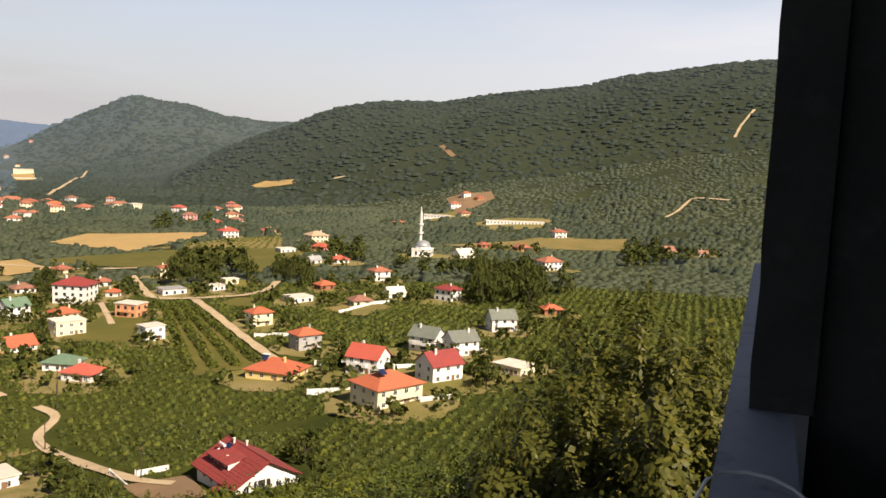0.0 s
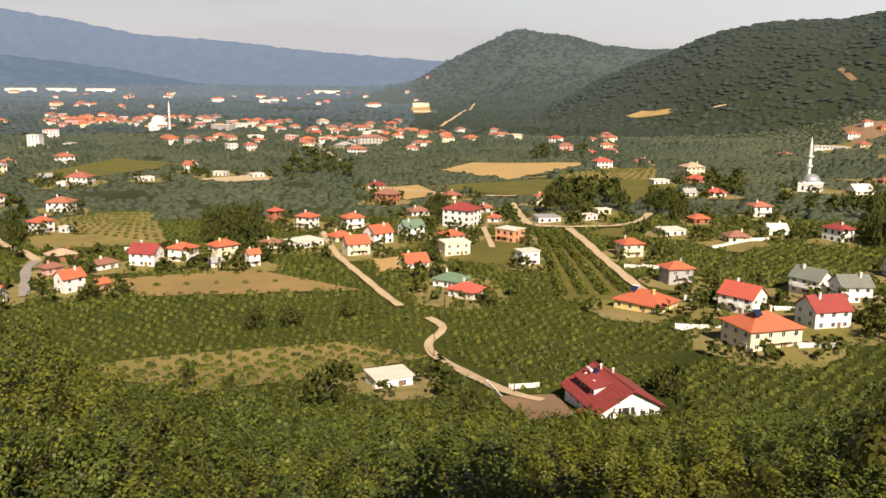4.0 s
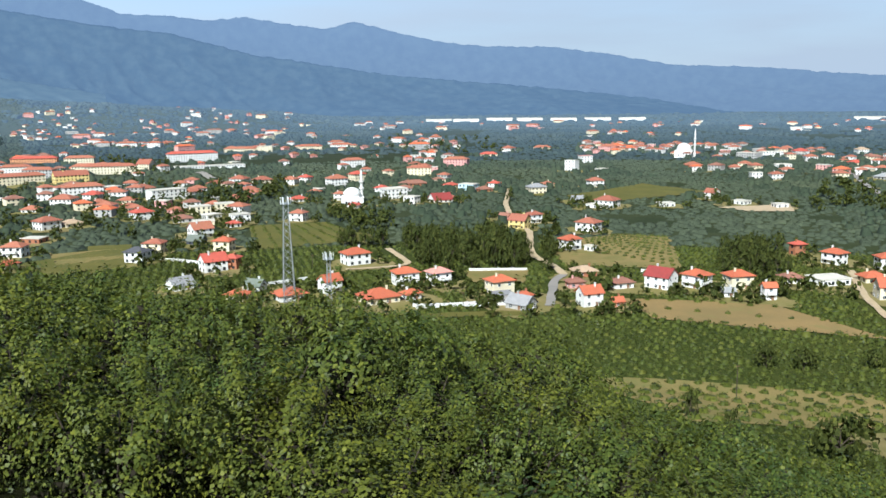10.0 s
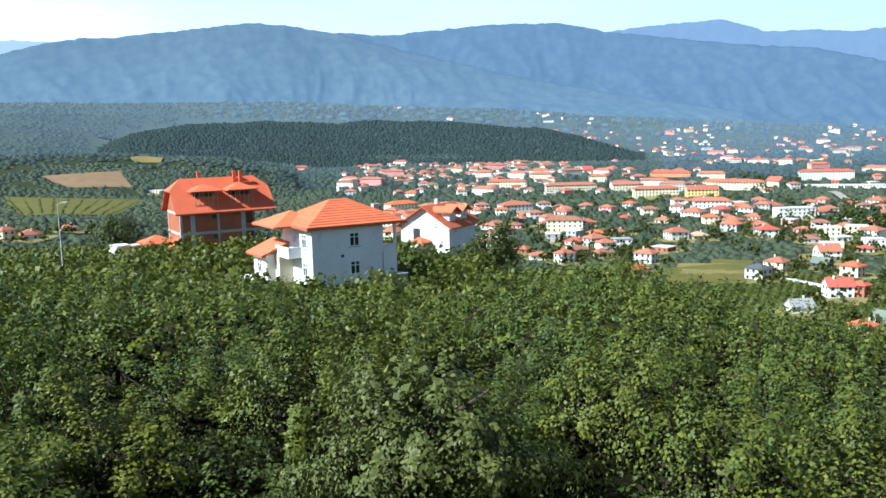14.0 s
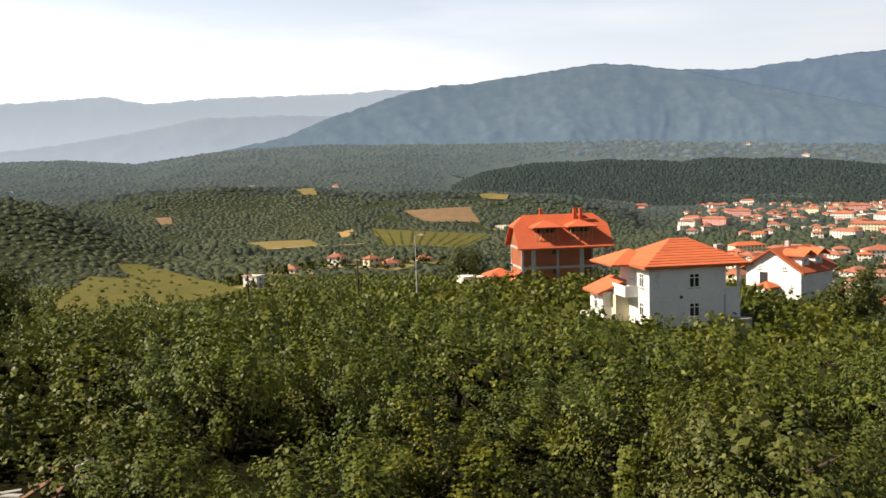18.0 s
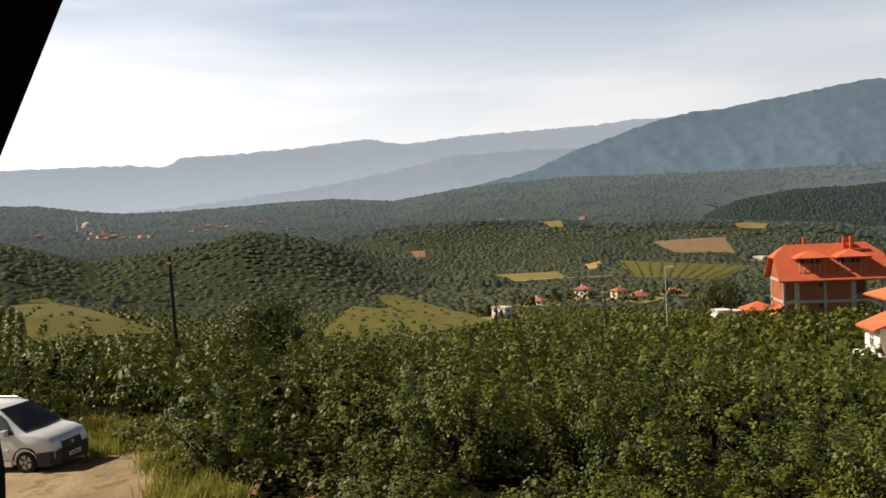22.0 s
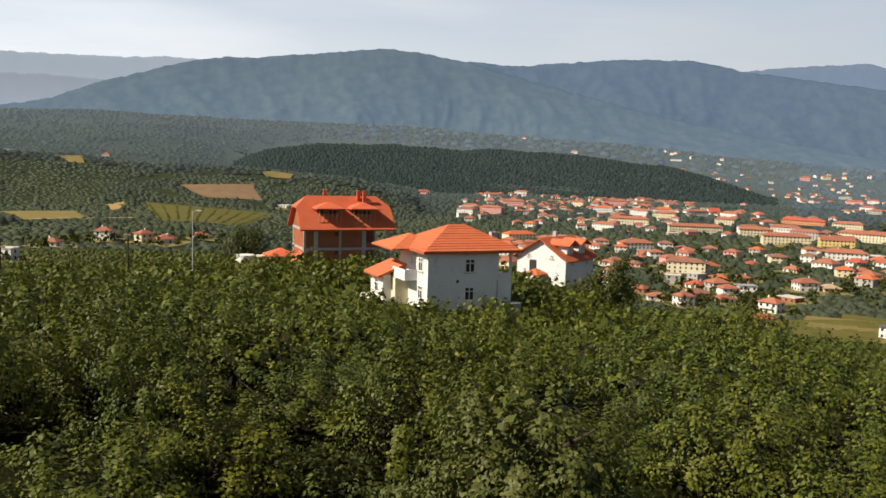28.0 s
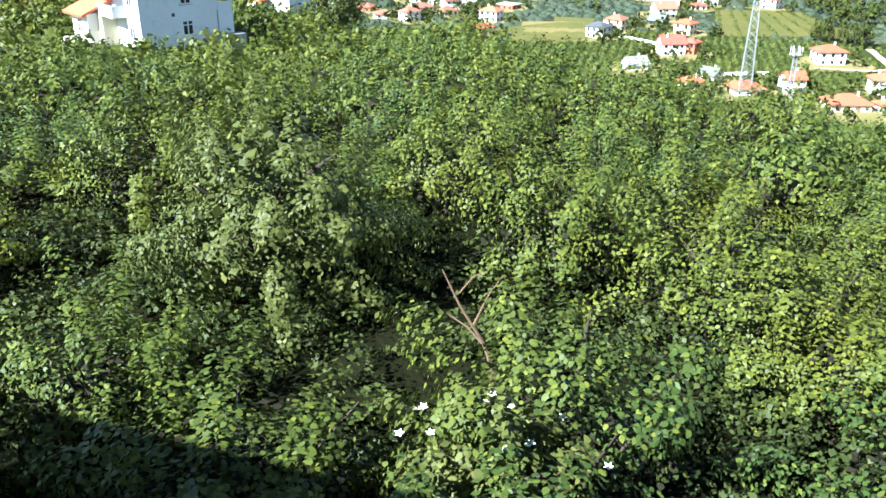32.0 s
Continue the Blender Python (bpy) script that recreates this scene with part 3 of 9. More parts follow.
def mountain(crest, az, el, material, rugged, label, depth=600, rough_top=0.05):
    """A far range: wooded spurs and ravines that climb to its skyline."""
    a = np.arange(az[0], az[-1], 0.15)
    top = np.interp(a, az, el)
    for _ in range(2):
        top[1:-1] = (top[:-2] + 2 * top[1:-1] + top[2:]) / 4
    jag = rough_top * ripple(a * 60, a * 7, 25, 4) + rough_top * 0.6 * ripple(a * 60, a * 3, 9, 6) + rough_top * 0.9 * (value_noise(a * 3.2, a * 0, 5) - 0.5) + rough_top * 0.5 * (value_noise(a * 9.7, a * 0, 6) - 0.5)
    steps = np.linspace(0, 1, 44)
    s, aa = np.meshgrid(steps, np.radians(a), indexing="ij")
    tt = np.meshgrid(steps, top, indexing="ij")[1]
    xx, yy = aa * crest, s * 1100
    warp = 140 * value_noise(xx / 400, yy / 400, 31)
    rid = spurs(xx + warp + 0.35 * yy, yy + warp, 560, 3 + rugged)
    keep = (4 * s * (1 - s)) ** 0.6
    rr = crest - depth * (1 - s) - rugged * 0.24 * depth * (rid - 0.42) * keep
    z = -72 + (crest * np.tan(np.radians(tt)) + 72) * (0.6 * s + 0.4 * s ** 2 + 0.22 * (rid - 0.42) * keep * (1 - s)) + crest * np.radians(jag)[None, :] * s ** 7
    v = np.stack([rr * np.sin(aa), rr * np.cos(aa), z], -1)
    back = np.stack([(crest + 60) * np.sin(aa[-1]), (crest + 60) * np.cos(aa[-1]), np.full(len(a), -72.0)], -1)[None]
    v = np.concatenate([v, back]).reshape(-1, 3)
    n = len(a)
    i, k = np.meshgrid(np.arange(len(steps)), np.arange(n - 1), indexing="ij")
    f = np.stack([i * n + k, i * n + k + 1, (i + 1) * n + k + 1, (i + 1) * n + k], -1).reshape(-1, 4)
    ob = new("backdrop_mountain", big_mesh("backdrop_mountain", v, f, material, True))
    tagged(ob, label, "mountain", kind="structure")


# air colour and strength paint each range's haze into its emission
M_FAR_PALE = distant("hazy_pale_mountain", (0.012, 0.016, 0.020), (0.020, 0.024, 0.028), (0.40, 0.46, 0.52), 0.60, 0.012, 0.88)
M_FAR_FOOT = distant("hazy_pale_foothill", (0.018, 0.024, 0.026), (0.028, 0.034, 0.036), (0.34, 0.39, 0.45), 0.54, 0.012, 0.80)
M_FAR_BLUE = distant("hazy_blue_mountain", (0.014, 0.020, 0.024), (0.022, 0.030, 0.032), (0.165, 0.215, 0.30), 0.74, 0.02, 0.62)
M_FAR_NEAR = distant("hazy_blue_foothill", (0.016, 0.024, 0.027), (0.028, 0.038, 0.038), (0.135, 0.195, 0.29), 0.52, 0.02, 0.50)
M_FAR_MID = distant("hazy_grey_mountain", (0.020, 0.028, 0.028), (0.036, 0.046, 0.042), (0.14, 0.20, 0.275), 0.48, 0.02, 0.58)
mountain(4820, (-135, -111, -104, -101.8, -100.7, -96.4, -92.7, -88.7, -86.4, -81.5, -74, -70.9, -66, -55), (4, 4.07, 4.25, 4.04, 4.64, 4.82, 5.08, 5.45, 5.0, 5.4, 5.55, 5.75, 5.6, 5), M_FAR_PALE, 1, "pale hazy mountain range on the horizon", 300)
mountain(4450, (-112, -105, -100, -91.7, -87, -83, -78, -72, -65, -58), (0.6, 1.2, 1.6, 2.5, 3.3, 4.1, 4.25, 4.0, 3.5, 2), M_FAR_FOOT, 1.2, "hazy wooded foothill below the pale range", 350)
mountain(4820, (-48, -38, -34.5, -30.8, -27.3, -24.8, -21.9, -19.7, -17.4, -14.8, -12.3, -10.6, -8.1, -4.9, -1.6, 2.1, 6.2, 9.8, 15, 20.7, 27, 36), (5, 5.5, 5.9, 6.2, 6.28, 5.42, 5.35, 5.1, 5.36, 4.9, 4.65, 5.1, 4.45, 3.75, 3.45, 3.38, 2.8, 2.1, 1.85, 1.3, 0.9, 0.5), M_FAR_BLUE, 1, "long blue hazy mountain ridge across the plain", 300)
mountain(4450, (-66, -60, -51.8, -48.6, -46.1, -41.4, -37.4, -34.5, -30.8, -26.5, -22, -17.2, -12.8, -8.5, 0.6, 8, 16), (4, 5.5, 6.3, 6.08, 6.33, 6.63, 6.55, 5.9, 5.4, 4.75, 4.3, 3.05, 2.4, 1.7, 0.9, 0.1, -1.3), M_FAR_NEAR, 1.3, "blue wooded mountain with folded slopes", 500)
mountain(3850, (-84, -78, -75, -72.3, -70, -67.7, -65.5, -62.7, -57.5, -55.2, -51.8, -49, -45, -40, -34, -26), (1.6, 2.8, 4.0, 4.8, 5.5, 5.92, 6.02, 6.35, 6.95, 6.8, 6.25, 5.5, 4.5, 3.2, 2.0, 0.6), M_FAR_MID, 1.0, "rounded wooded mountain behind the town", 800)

KEEP_CLEAR = []  # four-cornered patches where no tree grows


def drape(verts, lift):
    v = np.asarray(verts, float)
    r = np.hypot(v[:, 0], v[:, 1])
    return np.column_stack([v, land(v[:, 0], v[:, 1]) + lift + r * 0.0006])


def field(name, material, p0, p1, p2, p3, label):
    """A patch of farmland that lies on the ground, with uneven edges."""
    n = 14
    u, w = np.meshgrid(np.linspace(0, 1, n + 1), np.linspace(0, 1, n + 1), indexing="ij")
    c = [np.array(p, float) for p in (p0, p1, p2, p3)]
    xy = ((1 - u) * (1 - w))[..., None] * c[0] + (u * (1 - w))[..., None] * c[1] + (u * w)[..., None] * c[2] + ((1 - u) * w)[..., None] * c[3]
    size = np.linalg.norm(c[2] - c[0])
    xy += 0.012 * size * np.stack([ripple(xy[..., 0], xy[..., 1], size / 9, 4), ripple(xy[..., 0], xy[..., 1], size / 9, 5)], -1)
    i, k = np.meshgrid(np.arange(n), np.arange(n), indexing="ij")
    f = np.stack([i * (n + 1) + k, (i + 1) * (n + 1) + k, (i + 1) * (n + 1) + k + 1, i * (n + 1) + k + 1], -1).reshape(-1, 4)
    flat = xy.reshape(-1, 2)
    a, b, cc, d = c
    if (b - a)[0] * (d - a)[1] - (b - a)[1] * (d - a)[0] < 0:
        f = f[:, ::-1]
    tagged(new(name, big_mesh(name, drape(flat, 0.12), f, material, True)), label, name.replace("_", " "), kind="structure")
    KEEP_CLEAR.append(np.array(c))


def road(name, material, width, label, *points):
    """A lane laid on the ground along a line of points."""
    p = np.array(points, float)
    t = np.concatenate([[0], np.cumsum(np.linalg.norm(np.diff(p, axis=0), axis=1))])
    s = np.linspace(0, t[-1], max(8, int(t[-1] / 4)))
    q = np.column_stack([np.interp(s, t, p[:, 0]), np.interp(s, t, p[:, 1])])
    for _ in range(3):
        q[1:-1] = (q[:-2] + 2 * q[1:-1] + q[2:]) / 4
    d = np.gradient(q, axis=0)
    nrm = np.column_stack([-d[:, 1], d[:, 0]]) / np.linalg.norm(d, axis=1)[:, None]
    half = width / 2 * (1 + 0.12 * np.sin(s * 0.35))[:, None]
    rows = [q + nrm * half * k for k in (-1, -0.4, 0.4, 1)]
    n = len(q)
    v = drape(np.concatenate(rows), 0.3)
    f = np.concatenate([np.column_stack([k * n + np.arange(n - 1), k * n + np.arange(1, n), (k + 1) * n + np.arange(1, n), (k + 1) * n + np.arange(n - 1)]) for k in range(3)])
    tagged(new(name, big_mesh(name, v, f, material, True)), label, "road", kind="structure")
    for i in range(0, n - 1, 3):
        j = min(i + 3, n - 1)
        w = width / 2 + 2.2
        KEEP_CLEAR.append(np.array([q[i] - nrm[i] * w, q[j] - nrm[j] * w, q[j] + nrm[j] * w, q[i] + nrm[i] * w]))


field("wheat_field", M_WHEAT, (302, 549), (348, 583), (425, 526), (310, 469), "ripe golden wheat field on the valley floor")
field("meadow", M_MEADOW, (246, 475), (329, 455), (390, 418), (272, 396), "pale green meadow beside the wheat field")
field("meadow", M_MEADOW, (348, 428), (396, 413), (345, 351), (294, 340), "green meadow behind the village houses")
field("young_orchard", M_DRYGRASS, (323, 470), (399, 486), (446, 479), (388, 416), "dry field planted with young hazel rows")
field("hazel_lanes", M_MEADOW, (215, 302), (222, 293), (176, 195), (153, 201), "grassy lanes between rows of grown hazels")
field("stubble_field", M_WHEAT, (803, 931), (822, 919), (826, 863), (813, 849), "narrow golden stubble strip under the wooded hill")
field("stubble_field", M_DRYGRASS, (485, 359), (601, 343), (639, 286), (560, 253), "tan dry field at the foot of the hill")
field("clearing", M_BAREEARTH, (947, 714), (947, 704), (914, 657), (909, 662), "bare earth clearing on the wooded hillside")
field("building_plot", M_BAREEARTH, (767, 563), (800, 526), (775, 503), (696, 496), "bare earth plot cut into the hillside")
field("lawn", M_MEADOW, (155, 277), (187, 301), (203, 294), (167, 250), "mown green lawn between village houses")
field("lawn", M_MEADOW, (229, 286), (246, 292), (256, 281), (235, 271), "green verge beside the village road")
field("garden_plot", M_DRYGRASS, (249, 246), (270, 241), (271, 222), (249, 221), "dry garden behind a stone wall")
field("stubble_field", M_STUBBLE, (35, 303), (87, 292), (109, 251), (44, 273), "tan dry stubble field above the orchard")
field("grass_slope", M_DRYGRASS, (16, 214), (84, 203), (97, 181), (36, 171), "dry grass slope with rows of small hazels")
field("lawn", M_MEADOW, (-33, 276), (-5, 281), (18, 278), (-30, 270), "mown grass strip in front of the garden wall")
field("dry_slope", M_DRYGRASS, (17, 425), (52, 450), (78, 440), (68, 356), "dry grassy slope with young bushes")
field("green_field", M_MEADOW, (35, 627), (104, 725), (143, 656), (49, 582), "light green field among the houses")
field("green_field", M_MEADOW, (-153, 475), (-113, 494), (-73, 431), (-125, 397), "striped green orchard field near the mast")
field("green_field", M_MEADOW, (-212, 403), (-194, 410), (-171, 362), (-178, 337), "small green field beside a lane")
field("lawn", M_MEADOW, (-221, 360), (-193, 409), (-170, 360), (-194, 331), "green lawn below the hillside houses")
field("meadow", M_MEADOW, (-502, 13), (-513, 28), (-373, 60), (-339, 22), "bright green meadow in the side valley")
field("meadow", M_MEADOW, (-330, -19), (-463, -3), (-433, 28), (-334, 12), "bright green meadow below the knoll")
field("meadow", M_MEADOW, (-425, -163), (-450, -155), (-338, -75), (-301, -110), "green meadow on the flank of the knoll")
field("ploughed_field", M_BAREEARTH, (-875, 312), (-885, 397), (-814, 377), (-825, 319), "reddish ploughed field on the wooded hill")
field("clearing", M_BAREEARTH, (-895, 59), (-893, 74), (-853, 72), (-852, 61), "small bare earth clearing on the dark hill")
field("dry_field", M_DRYGRASS, (-1102, 238), (-1137, 281), (-966, 241), (-970, 226), "pale dry field near the crest of the hill")
field("dry_field", M_DRYGRASS, (-938, 432), (-1021, 524), (-908, 455), (-917, 430), "narrow tan field beyond the ploughed one")
field("green_field", M_MEADOW, (-788, 249), (-737, 354), (-573, 247), (-595, 198), "light green orchard plots in the side valley")
field("dry_field", M_DRYGRASS, (-690, 113), (-702, 169), (-610, 153), (-602, 112), "dry terrace field in the side valley")
field("stubble_field", M_WHEAT, (-762, 207), (-788, 230), (-738, 220), (-702, 194), "small golden field in the side valley")
field("dry_field", M_WHEAT, (132, 292), (148, 291), (145, 271), (125, 272), "small golden plot between village houses")
field("dry_field", M_WHEAT, (217, 476), (248, 480), (238, 430), (212, 426), "golden stubble beside the village road")
field("stubble_field", M_WHEAT, (767, 1522), (817, 1533), (731, 1370), (685, 1345), "golden field at the foot of the peak")
field("stubble_field", M_WHEAT, (807, 928), (820, 864), (809, 851), (794, 907), "narrow golden strip under the hill")
field("villa_yard", M_BAREEARTH, (90, 138), (101, 133), (95, 119), (83, 118), "bare dirt yard beside the red-roofed villa")
field("dry_field", M_DRYGRASS, (16, 394), (71, 385), (66, 356), (21, 363), "tan grass strip below the young orchard")
field("dry_field", M_DRYGRASS, (-22, 349), (5, 355), (3, 326), (-18, 326), "dry garden plot behind a white wall")
field("clearing", M_DIRT, (129, 562), (179, 578), (171, 542), (143, 542), "sandy cleared plot among the orchards")
field("dry_field", M_DRYGRASS, (-221, 382), (-194, 398), (-174, 371), (-202, 355), "dry pasture between the hillside houses")
field("lawn", M_MEADOW, (-99, 459), (-77, 449), (-73, 413), (-87, 414), "green plot beside the tree belt")
road("road", M_DIRT, 3.5, "pale dirt village road", (289, 313), (270, 298), (254, 293), (244, 296), (231, 302), (224, 310), (220, 317), (237, 350), (252, 379))
road("road", M_DIRT, 3.5, "pale dirt lane between hazel orchards", (230, 300), (216, 270), (202, 240), (187, 207), (179, 190))
road("road", M_DIRT, 3.9, "pale dirt road across the fields", (222, 477), (235, 454), (246, 424), (270, 399))
road("track", M_DIRT, 2.3, "dirt track between lawns", (201, 325), (181, 285))
road("road", M_DIRT, 2.5, "winding pale dirt lane climbing the hill", (112, 210), (112, 196), (101, 192), (98, 182), (96, 168), (94, 152), (92, 136), (96, 131))
road("lane", M_DIRT, 2.7, "narrow pale dusty lane into the village", (135, 354), (122, 305), (117, 270), (111, 226))
road("road", M_DIRT, 3.4, "pale village street winding down", (-6, 673), (-8, 584), (-3, 500), (7, 456), (6, 402), (8, 381), (16, 361), (19, 343))
road("road", M_ASPHALT, 3.4, "worn paved street between the gardens", (19, 343), (14, 330), (13.6, 316), (11.3, 289))
road("road", M_DIRT, 3.1, "pale lane beside the pine grove", (-62, 402), (-45, 361), (-58, 354), (-72, 350))
road("road", M_ASPHALT, 4.7, "straight road leading to the far village", (312, 854), (283, 741), (260, 638))
road("road", M_ASPHALT, 7.0, "broad town street between buildings", (-315, 827), (-270, 754), (-243, 701))
road("road", M_DIRT, 4.7, "pale cutting up the foot of the wooded peak", (534, 978), (724, 1263), (909, 1514))
road("track", M_DIRT, 3.1, "dirt track on the hillside", (734, 294), (753, 291), (795, 294), (790, 257))
road("track", M_DIRT, 3.1, "dirt track climbing the hillside", (1000, 325), (1033, 330), (1079, 329))
road("track", M_DIRT, 3.1, "short dirt track on the hillside", (827, 793), (839, 779))
road("lane", M_DIRT, 3.1, "pale lane in the side valley", (-605, 117), (-615, 157), (-621, 194))
YOUNG = {(323, 470): 6.5, (215, 302): 4.2, (16, 214): 5.6, (17, 425): 6.0, (-153, 475): 6.0, (35, 303): 8.0, (-788, 249): 8.0}  # patches planted with young hazels, and their spacing

# ---- houses of the valley ----
HOUSE_SPOTS = []
WINDOW_MESHES = {}


def lattice(xs, zs, holes, y0, y1):
    """An upright slab on a grid with some cells left open, as one joined solid."""
    nx, nz = len(xs), len(zs)
    s = Shape()
    v = [(x, y, z) for y in (y0, y1) for z in zs for x in xs]
    f = []

    def at(i, k, b):
        return b * nx * nz + k * nx + i

    solid = {(i, k) for i in range(nx - 1) for k in range(nz - 1)} - set(holes)
    for i, k in solid:
        f.append((at(i, k, 0), at(i + 1, k, 0), at(i + 1, k + 1, 0), at(i, k + 1, 0)))
        f.append((at(i, k + 1, 1), at(i + 1, k + 1, 1), at(i + 1, k, 1), at(i, k, 1)))
        for di, dk, p, q in ((-1, 0, (0, 1), (0, 0)), (1, 0, (1, 0), (1, 1)), (0, -1, (0, 0), (1, 0)), (0, 1, (1, 1), (0, 1))):
            if (i + di, k + dk) not in solid:
                a, b = (i + p[0], k + p[1]), (i + q[0], k + q[1])
                f.append((at(*a, 0), at(*a, 1), at(*b, 1), at(*b, 0)))
    return s.add(v, f)


def window_meshes(w, h):
    """Shared meshes for one window size: the frame with its mullion and sill, and the pane behind it."""
    key = (round(w, 1), round(h, 1))
    if key not in WINDOW_MESHES:
        w, h = key
        t = 0.08
        fr = lattice((-w / 2, -w / 2 + t, -0.035, 0.035, w / 2 - t, w / 2), (0, t, h - t, h), {(1, 1), (3, 1)}, -0.05, 0.04)
        pane = Shape().box(-w / 2 + t, -0.015, t, w / 2 - t, 0.02, h - t)
        both = Shape().box(-w / 2, -0.05, 0, w / 2, 0.03, h)
        WINDOW_MESHES[key] = (fr.mesh("window", M_FRAME), pane.mesh("pane", M_GLASS), both.mesh("window", M_GLASS))
    return WINDOW_MESHES[key]


def hip_roof(w, d, z, over, pitch, thick=0.18):
    """A hipped roof slab with eaves; the ridge runs along the longer side."""
    a, b = w / 2 + over, d / 2 + over
    run = min(a, b)
    top = z + run * pitch
    s = Shape()
    e0 = [(-a, -b, z - thick), (a, -b, z - thick), (a, b, z - thick), (-a, b, z - thick)]
    e1 = [(x, y, z) for x, y, _ in e0]
    if a >= b:
        r = [(-(a - run) - 0.01, 0, top), (a - run + 0.01, 0, top)]
        slopes = [(4, 5, 9, 8), (6, 7, 8, 9), (5, 6, 9), (7, 4, 8)]
    else:
        r = [(0, -(b - run) - 0.01, top), (0, b - run + 0.01, top)]
        slopes = [(4, 5, 8), (6, 7, 9), (5, 6, 9, 8), (7, 4, 8, 9)]
    return s.add(e0 + e1 + r, [(3, 2, 1, 0), (0, 1, 5, 4), (1, 2, 6, 5), (2, 3, 7, 6), (3, 0, 4, 7)] + slopes), top


def gable_roof(w, d, z, over, pitch, thick=0.2):
    """Two sloping slabs that meet at a ridge along the width."""
    a, b = w / 2 + over, d / 2 + over
    top, low = z + d / 2 * pitch, z - over * pitch
    s = Shape()
    for sgn in (-1, 1):
        lo = [(-a, sgn * b, low), (a, sgn * b, low), (a, 0, top), (-a, 0, top)]
        if sgn > 0:
            lo = lo[::-1]
        s.block([(x, y, q) for x, y, q in lo], [(x, y, q + thick) for x, y, q in lo])
    return s, top + thick


def walls_of(w, d, h, gable_top=None, sunk=2.5):
    s = Shape()
    if gable_top is None:
        return s.box(-w / 2, -d / 2, -sunk, w / 2, d / 2, h)
    a, b = w / 2, d / 2
    lower = [(-a, -b, -sunk), (a, -b, -sunk), (a, b, -sunk), (-a, b, -sunk)]
    upper = [(-a, -b, h), (a, -b, h), (a, b, h), (-a, b, h)]
    s.add(lower + upper + [(-a, 0, gable_top), (a, 0, gable_top)],
          [(3, 2, 1, 0), (0, 1, 5, 4), (2, 3, 7, 6), (1, 2, 6, 9, 5), (3, 0, 4, 8, 7), (4, 5, 9, 8), (6, 7, 8, 9)])
    return s


def add_windows(ob, w, d, floors, fh, detail, sides="snew", low=0.9, size=(1.2, 1.3)):
    fr, pane, both = window_meshes(*size)
    for side in sides:
        length = w if side in "sn" else d
        n = max(1, int(length / 3.0))
        for fl in range(floors):
            for i in range(n):
                u = (i + 0.5) / n * length - length / 2
                z = fl * fh + low
                place = {"s": pose(u, -d / 2 - 0.004, z), "n": pose(-u, d / 2 + 0.004, z, 0, 0, 180),
                         "e": pose(w / 2 + 0.004, u, z, 0, 0, 90), "w": pose(-w / 2 - 0.004, -u, z, 0, 0, -90)}[side]
                if detail == 2:
                    win = part("window", fr, None, ob, at=place)
                    part("pane", pane, None, win)
                else:
                    part("window", both, None, ob, at=place)


HOME_RNG = random.Random(11)


